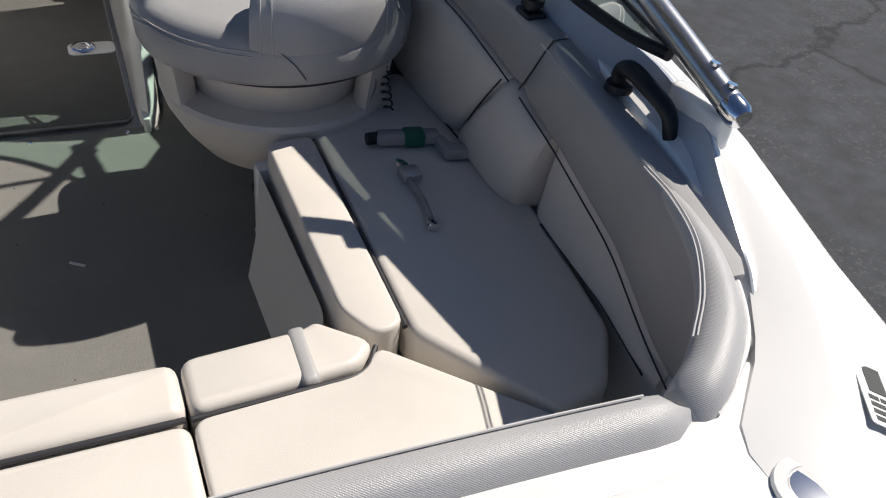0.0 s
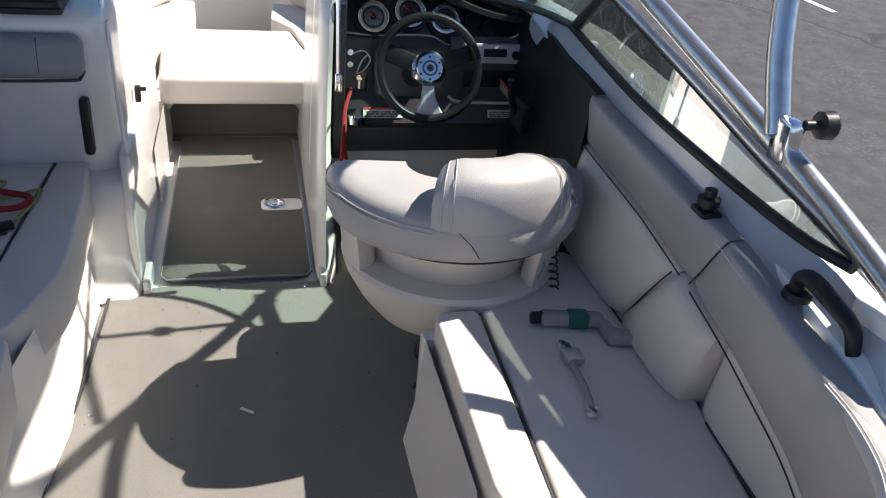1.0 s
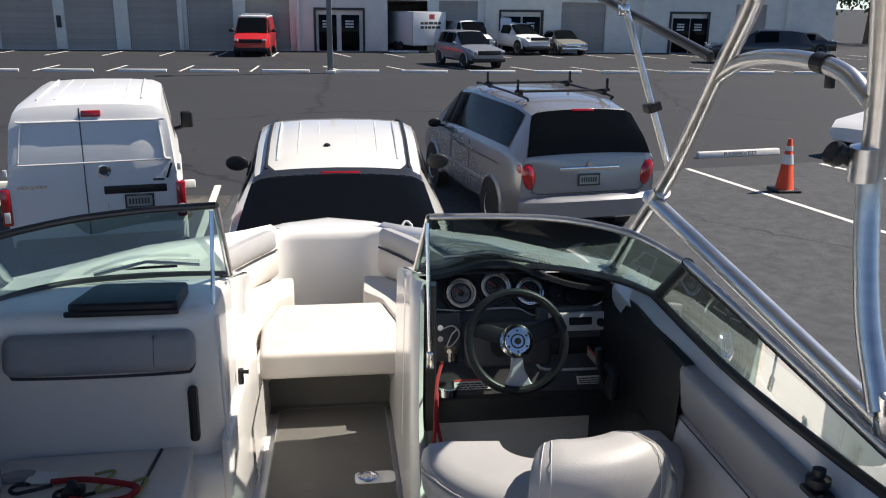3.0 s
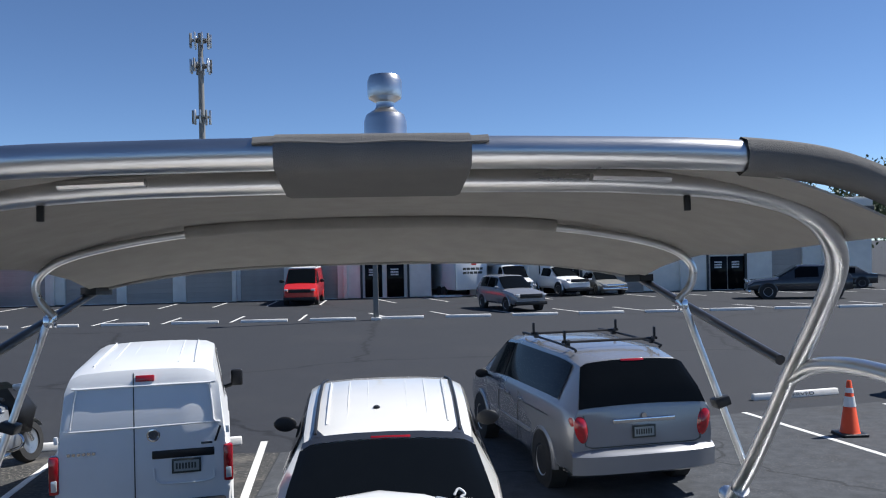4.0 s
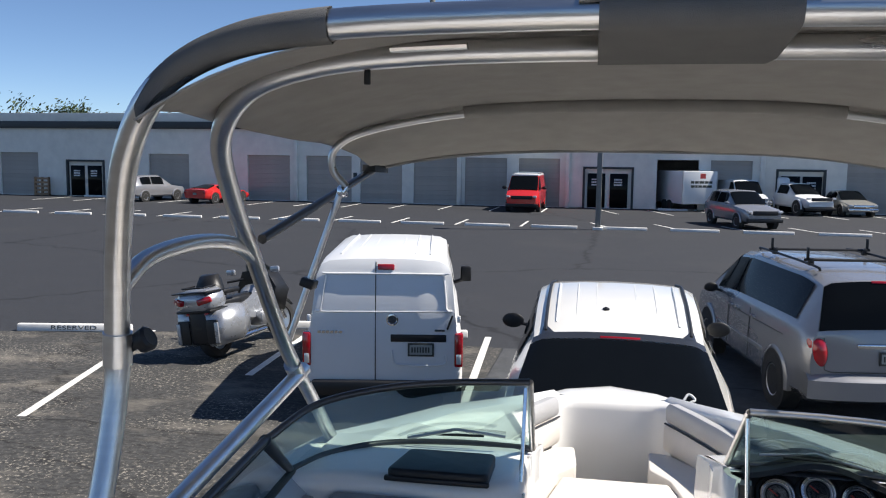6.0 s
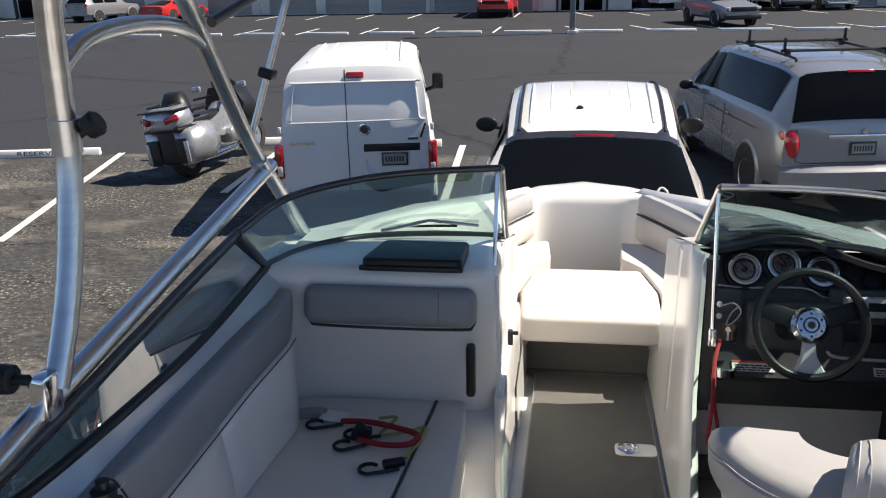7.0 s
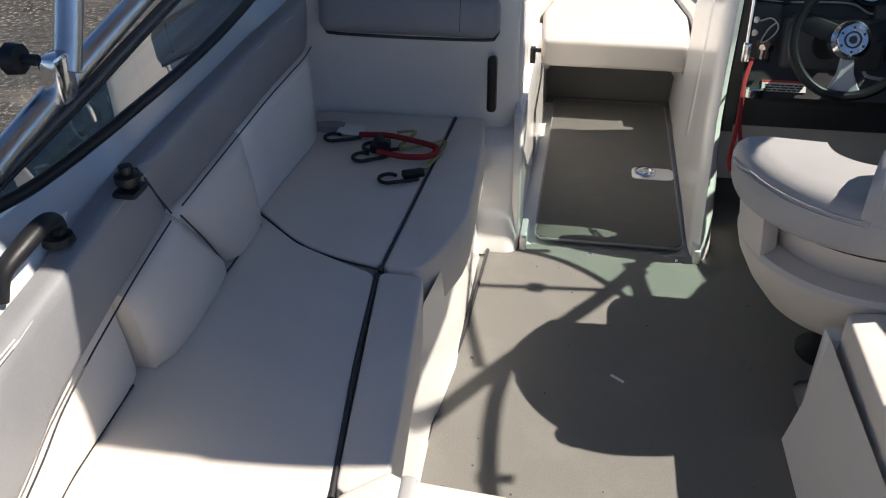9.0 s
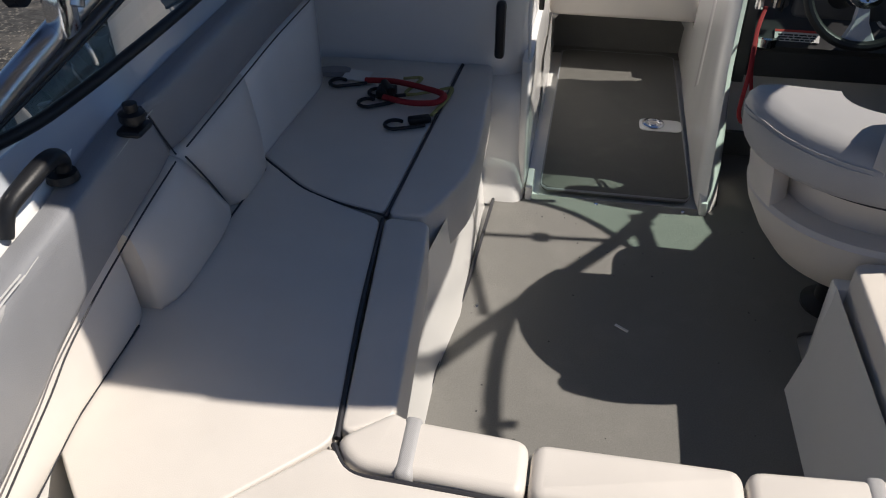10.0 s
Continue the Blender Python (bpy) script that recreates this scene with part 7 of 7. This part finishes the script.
# ---- trees behind the roofs ----
def tree(m, h, spread, n, seed, label):
    rng = random.Random(seed)
    ob = thing("tree", label, "tree", "background trees", m=m)
    part("trunk", tube([(0, 0, 0), (0.1, 0.1, h * 0.3), (-0.1, 0.05, h * 0.6), (0.05, 0, h * 0.85)], lambda u: 0.28 * (1 - u) + 0.05, 10, 3), BARK, ob)
    verts, faces = [], []
    limbs = []
    for k in range(14):
        an, z = rng.uniform(0, 6.28), h * rng.uniform(0.4, 0.95)
        r = spread * rng.uniform(0.4, 1.0) * (1.15 - abs(z / h - 0.68))
        limbs.append(Vector((r * math.cos(an), r * math.sin(an), z)))
    for k in range(n):
        c = limbs[k % 14] + Vector([rng.gauss(0, spread * 0.20) for _ in range(3)])
        s = rng.uniform(0.14, 0.34)
        d = Vector([rng.gauss(0, 1) for _ in range(3)]).normalized()
        e = d.orthogonal().normalized()
        f = d.cross(e)
        b = len(verts)
        verts += [c + e * s, c + f * s * 0.45, c - e * s, c - f * s * 0.45]
        faces.append((b, b + 1, b + 2, b + 3))
    me = bpy.data.meshes.new("crown")
    me.from_pydata(verts, [], faces)
    me.materials.append(LEAF)
    crown = new("crown", me)
    crown.parent = ob
    for k in range(5):
        part("limb", tube([(0, 0, h * 0.4), limbs[k] * 0.5 + Vector((0, 0, h * 0.25)), limbs[k]], lambda u: 0.10 * (1 - u) + 0.02, 6, 3), BARK, ob)


for k, (x, y, h, sp_) in enumerate(((-66, 92, 8.8, 3.2), (-60, 90, 7.6, 3.0), (-55, 95, 8.2, 3.4), (-50, 93, 7.7, 3.0), (-45, 96, 8.6, 3.2), (-70.5, 94, 8.0, 3.4), (-76, 92, 9.5, 3.6), (38, 66, 8.5, 3.4), (44, 70, 9.5, 3.8), (50, 68, 8.5, 3.6), (57, 72, 10, 4), (64, 70, 9, 3.8), (36, 78, 9.5, 3.6), (47, 84, 11, 4.2))):
    tree(pose(x, y, 0), h, sp_, 1500, 40 + k, "distant green tree behind the warehouse roofs" if x < 0 else "green tree past the end of the warehouse")


# ---- loose things in the cockpit ----
def hook(bm_at, name, parent):
    pts = [(0.03 * math.cos(q), 0.03 * math.sin(q), 0.006) for q in [radians(20 + 28 * k) for k in range(9)]] + [(0.05, -0.035, 0.006), (0.085, -0.035, 0.006)]
    return part(name, moved(tube(pts, 0.006, 8), bm_at), BLACK, parent, "black rubber-coated hook")


strap = thing("ratchet_strap_set", "red and yellow ratchet straps with black hooks on a seat", "strap", boat=True)
Z = 0.424
part("red_strap", tube([(-0.86, 2.575, Z + 0.01), (-0.76, 2.56, Z + 0.02), (-0.66, 2.53, Z + 0.02), (-0.585, 2.49, Z + 0.02), (-0.60, 2.43, Z + 0.02), (-0.68, 2.415, Z + 0.02), (-0.77, 2.45, Z + 0.015)], 0.0115, 10, 6, 0.8), RED_STRAP, strap, "red webbing loop")
part("yellow_strap", tube([(-0.74, 2.61, Z + 0.01), (-0.68, 2.62, Z + 0.01), (-0.71, 2.50, Z + 0.008), (-0.63, 2.52, Z + 0.012), (-0.57, 2.56, Z + 0.012), (-0.575, 2.47, Z + 0.01), (-0.60, 2.36, Z + 0.01)], 0.007, 8, 6, 0.6), YELLOW, strap, "yellow webbing")
part("grey_handle", loft([[(x, y + dy, Z + z) for dy, z in ((-h, 0), (-h, 0.018), (0, 0.028), (h, 0.018), (h, 0))] for x, y, h in ((-1.03, 2.61, 0.012), (-0.99, 2.625, 0.026), (-0.95, 2.63, 0.024), (-0.925, 2.625, 0.012))]), GREY, strap)
part("paper_tag", moved(box(-0.045, 0.045, -0.03, 0.03, 0, 0.003), pose(-0.895, 2.60, Z + 0.012, 8, 0, -8)), STICKER, strap, "white paper tag")
for x, y, an in ((-0.945, 2.55, 30), (-0.80, 2.50, 20), (-0.815, 2.42, 40), (-0.70, 2.29, 30)):
    hook(pose(x, y, Z, 0, 0, an), "hook", strap)
part("ratchet", merge(box(-0.80, -0.74, 2.46, 2.52, Z, Z + 0.03, 0.006), moved(cyl(0, 0, -0.035, 0.035, 0.014), pose(-0.765, 2.49, Z + 0.03, 90, 0, 30))), BLACK, strap, "black ratchet buckle")
part("hook_sleeve", moved(box(-0.035, 0.035, -0.015, 0.015, 0, 0.022, 0.006), pose(-0.63, 2.325, Z, 0, 0, 25)), BLACK, strap)

light = thing("clear_plastic_light_bar", "smoke-clear plastic tube with green tape lying on the starboard seat", "tool", boat=True)
SMOKE = mat("smoky_plastic", (0.30, 0.30, 0.30), 0.25, vary=0.1, spec=0.6)
part("body", prism(rounded([(0.775, 1.715), (0.94, 1.69), (0.945, 1.73), (0.78, 1.757)], 0.015), Z, Z + 0.035, 0.012), SMOKE, light)
part("green_band", prism([(0.845, 1.700), (0.90, 1.692), (0.905, 1.738), (0.85, 1.746)], Z - 0.001, Z + 0.039, 0.008), GREEN_T, light, "green tape band")
part("end_arm", prism(rounded([(0.925, 1.62), (1.0, 1.61), (1.0, 1.65), (0.955, 1.66), (0.95, 1.70), (0.925, 1.70)], 0.012), Z, Z + 0.028, 0.008), SMOKE, light)
part("cap", moved(cyl(0, 0, -0.02, 0.02, 0.016), pose(0.775, 1.737, Z + 0.018, 0, 90, 0)), BLACK, light)
clip = thing("metal_clamp_rod", "short metal rod with a clamp lying on the starboard seat", "tool", boat=True)
part("rod", tube([(0.80, 1.56, Z + 0.012), (0.80, 1.46, Z + 0.012), (0.79, 1.39, Z + 0.012)], 0.008, 8), SMOKE, clip)
part("clamp", box(0.785, 0.835, 1.55, 1.60, Z, Z + 0.022, 0.006), GALV, clip)
for x, y in ((0.805, 1.625), (0.788, 1.378)):
    part("end_ring", moved(lathe([(0.008, 0), (0.018, 0), (0.018, 0.012), (0.008, 0.012), (0.008, 0)], 14), pose(x, y, Z, 0, 20, 0)), CHROME, clip)

keys = thing("key_bunch", "bunch of keys on a cord hanging from the helm switch", "keys", boat=True)
for k in range(4):
    part("key", moved(merge(cyl(0, 0, 0, 0.002, 0.011, seg=12), box(-0.004, 0.004, -0.05, -0.008, 0, 0.002)), pose(0.452 + 0.012 * k, 3.025 - 0.006 * k, 0.66 - 0.012 * (k % 2), 90, 0, 20 * k - 30)), CHROME if k % 2 else WOOD, keys)
part("cord", tube([(0.44, 3.03, 0.735), (0.475, 3.015, 0.75), (0.50, 3.01, 0.72), (0.48, 3.015, 0.68), (0.455, 3.02, 0.665), (0.47, 3.02, 0.71), (0.49, 3.015, 0.735)], 0.003, 6, 5), STICKER, keys)
lan = thing("kill_switch_lanyard", "dark red webbing lanyard hanging from the helm console", "lanyard", boat=True)
part("webbing", tube([(0.43, 2.98, 0.62), (0.395, 2.86, 0.58), (0.375, 2.74, 0.48), (0.365, 2.71, 0.36), (0.385, 2.705, 0.325), (0.40, 2.72, 0.38), (0.385, 2.76, 0.48), (0.395, 2.85, 0.56)], 0.007, 8, 6, 0.5), RED_STRAP, lan)

scrap = thing("paper_scrap", "small white paper scrap on the carpet", "litter", boat=True)
part("scrap", moved(box(-0.022, 0.022, -0.004, 0.004, 0.0, 0.003), pose(0.028, 1.972, 0.001, 0, 0, -35)), STICKER, scrap)
rng = random.Random(5)
grit = bmesh.new()
for k in range(45):
    x, y, q = rng.uniform(-0.42, 0.45), rng.uniform(1.2, 2.6), rng.uniform(0.0008, 0.0022)
    b = box(x - q, x + q * rng.uniform(0.5, 2), y - q, y + q, 0.0, q * 0.8)
    me = bpy.data.meshes.new("tmp")
    b.to_mesh(me)
    b.free()
    grit.from_mesh(me)
    bpy.data.meshes.remove(me)
solid("carpet_grit", grit, INK, "dark specks of dirt scattered on the carpet", "grit", kind="stuff", boat=True)
for x, y in ((-0.40, 2.60), (-0.06, 2.63), (0.24, 2.63), (-0.40, 2.0)):
    sn = thing("carpet_snap", "small metal snap fastening the carpet", "fastener", "carpet snaps", boat=True)
    part("snap", moved(lathe([(0, 0), (0.007, 0), (0.006, 0.003), (0, 0.004)], 10), pose(x, y, 0)), CHROME, sn)

STICK = pose(1.066, 0.455, 0.7475, 0, 15, 0) @ pose(0, 0, 0, 0, 0, -38) @ Matrix.Diagonal((0.9, 0.9, 1, 1))
warn = thing("warning_sticker", "white warning sticker with dark print on the stern deck", "sticker", boat=True)
part("sheet", moved(prism(rounded([(-0.06, -0.085), (0.06, -0.085), (0.06, 0.085), (-0.06, 0.085)], 0.008), 0, 0.0015), STICK), STICKER, warn)
part("pictogram_bar", moved(merge(box(-0.045, -0.015, 0.0, 0.07, 0.0016, 0.0024), box(0.0, 0.045, 0.03, 0.055, 0.0016, 0.0024)), STICK), INK, warn)
bars("print", warn, STICK @ pose(0, 0, 0.0016) @ pose(0, -0.042, 0), 0.10, 0.07, 4)
fill_ = thing("deck_filler_cap", "recessed chrome deck fitting on the stern deck", "fitting", boat=True)
part("rim", moved(lathe([(0.028, 0), (0.05, 0), (0.048, 0.006), (0.032, 0.007), (0.028, 0)], 24), pose(0.85, 0.385, 0.739)), GEL, fill_)
part("cap", moved(lathe([(0, 0), (0.03, 0), (0.028, 0.005), (0.0, 0.006)], 20), pose(0.85, 0.385, 0.739)), CHROME, fill_)

# wiper arms on the windshield
for s in (-1, 1):
    wp = thing("windshield_wiper", "thin wiper arm lying on the windshield", "wiper", boat=True)
    part("arm", tube([(s * 0.80, 3.02, 0.985), (s * 0.62, 3.02, 1.03), (s * 0.44, 3.035, 1.01)], 0.006, 8), RIM, wp)
    part("blade", tube([(s * 0.74, 3.04, 1.0), (s * 0.52, 3.045, 1.005)], 0.005, 8), BLACK, wp)

# trailer under the boat
tr = thing("boat_trailer", "galvanised boat trailer under the hull", "trailer", boat=False, m=pose(0.04, 0, 0, 0, 0, 1.6))
for s in (-1, 1):
    part("frame_rail", box(s * 0.75 - 0.05, s * 0.75 + 0.05, -0.6, 4.2, 0.40, 0.55), GALV, tr)
    part("bunk", box(s * 0.55 - 0.06, s * 0.55 + 0.06, -0.4, 3.2, 0.55, 0.92), WOOD, tr)
    part("tongue_rail", tube([(s * 0.75, 4.2, 0.47), (0, 6.2, 0.47)], 0.05, 8), GALV, tr)
    for y in (0.9, 1.75):
        w = part("wheel", moved(cyl(0, 0, -0.1, 0.1, 0.33, bev=0.03), pose(s * 1.02, y, 0.33, 0, 90, 0)), RUBBER, tr)
part("cross_member", box(-0.75, 0.75, 0.2, 0.3, 0.42, 0.52), GALV, tr)
part("cross_member", box(-0.75, 0.75, 3.0, 3.1, 0.42, 0.52), GALV, tr)
part("axle", tube([(-1.0, 1.32, 0.36), (1.0, 1.32, 0.36)], 0.04, 8), GALV, tr)
part("coupler", box(-0.06, 0.06, 6.1, 6.45, 0.42, 0.54, 0.01), GALV, tr)

# ---- the boat's lie on its trailer ----
for ob in BOATED:
    ob.matrix_world = BOAT @ ob.matrix_basis
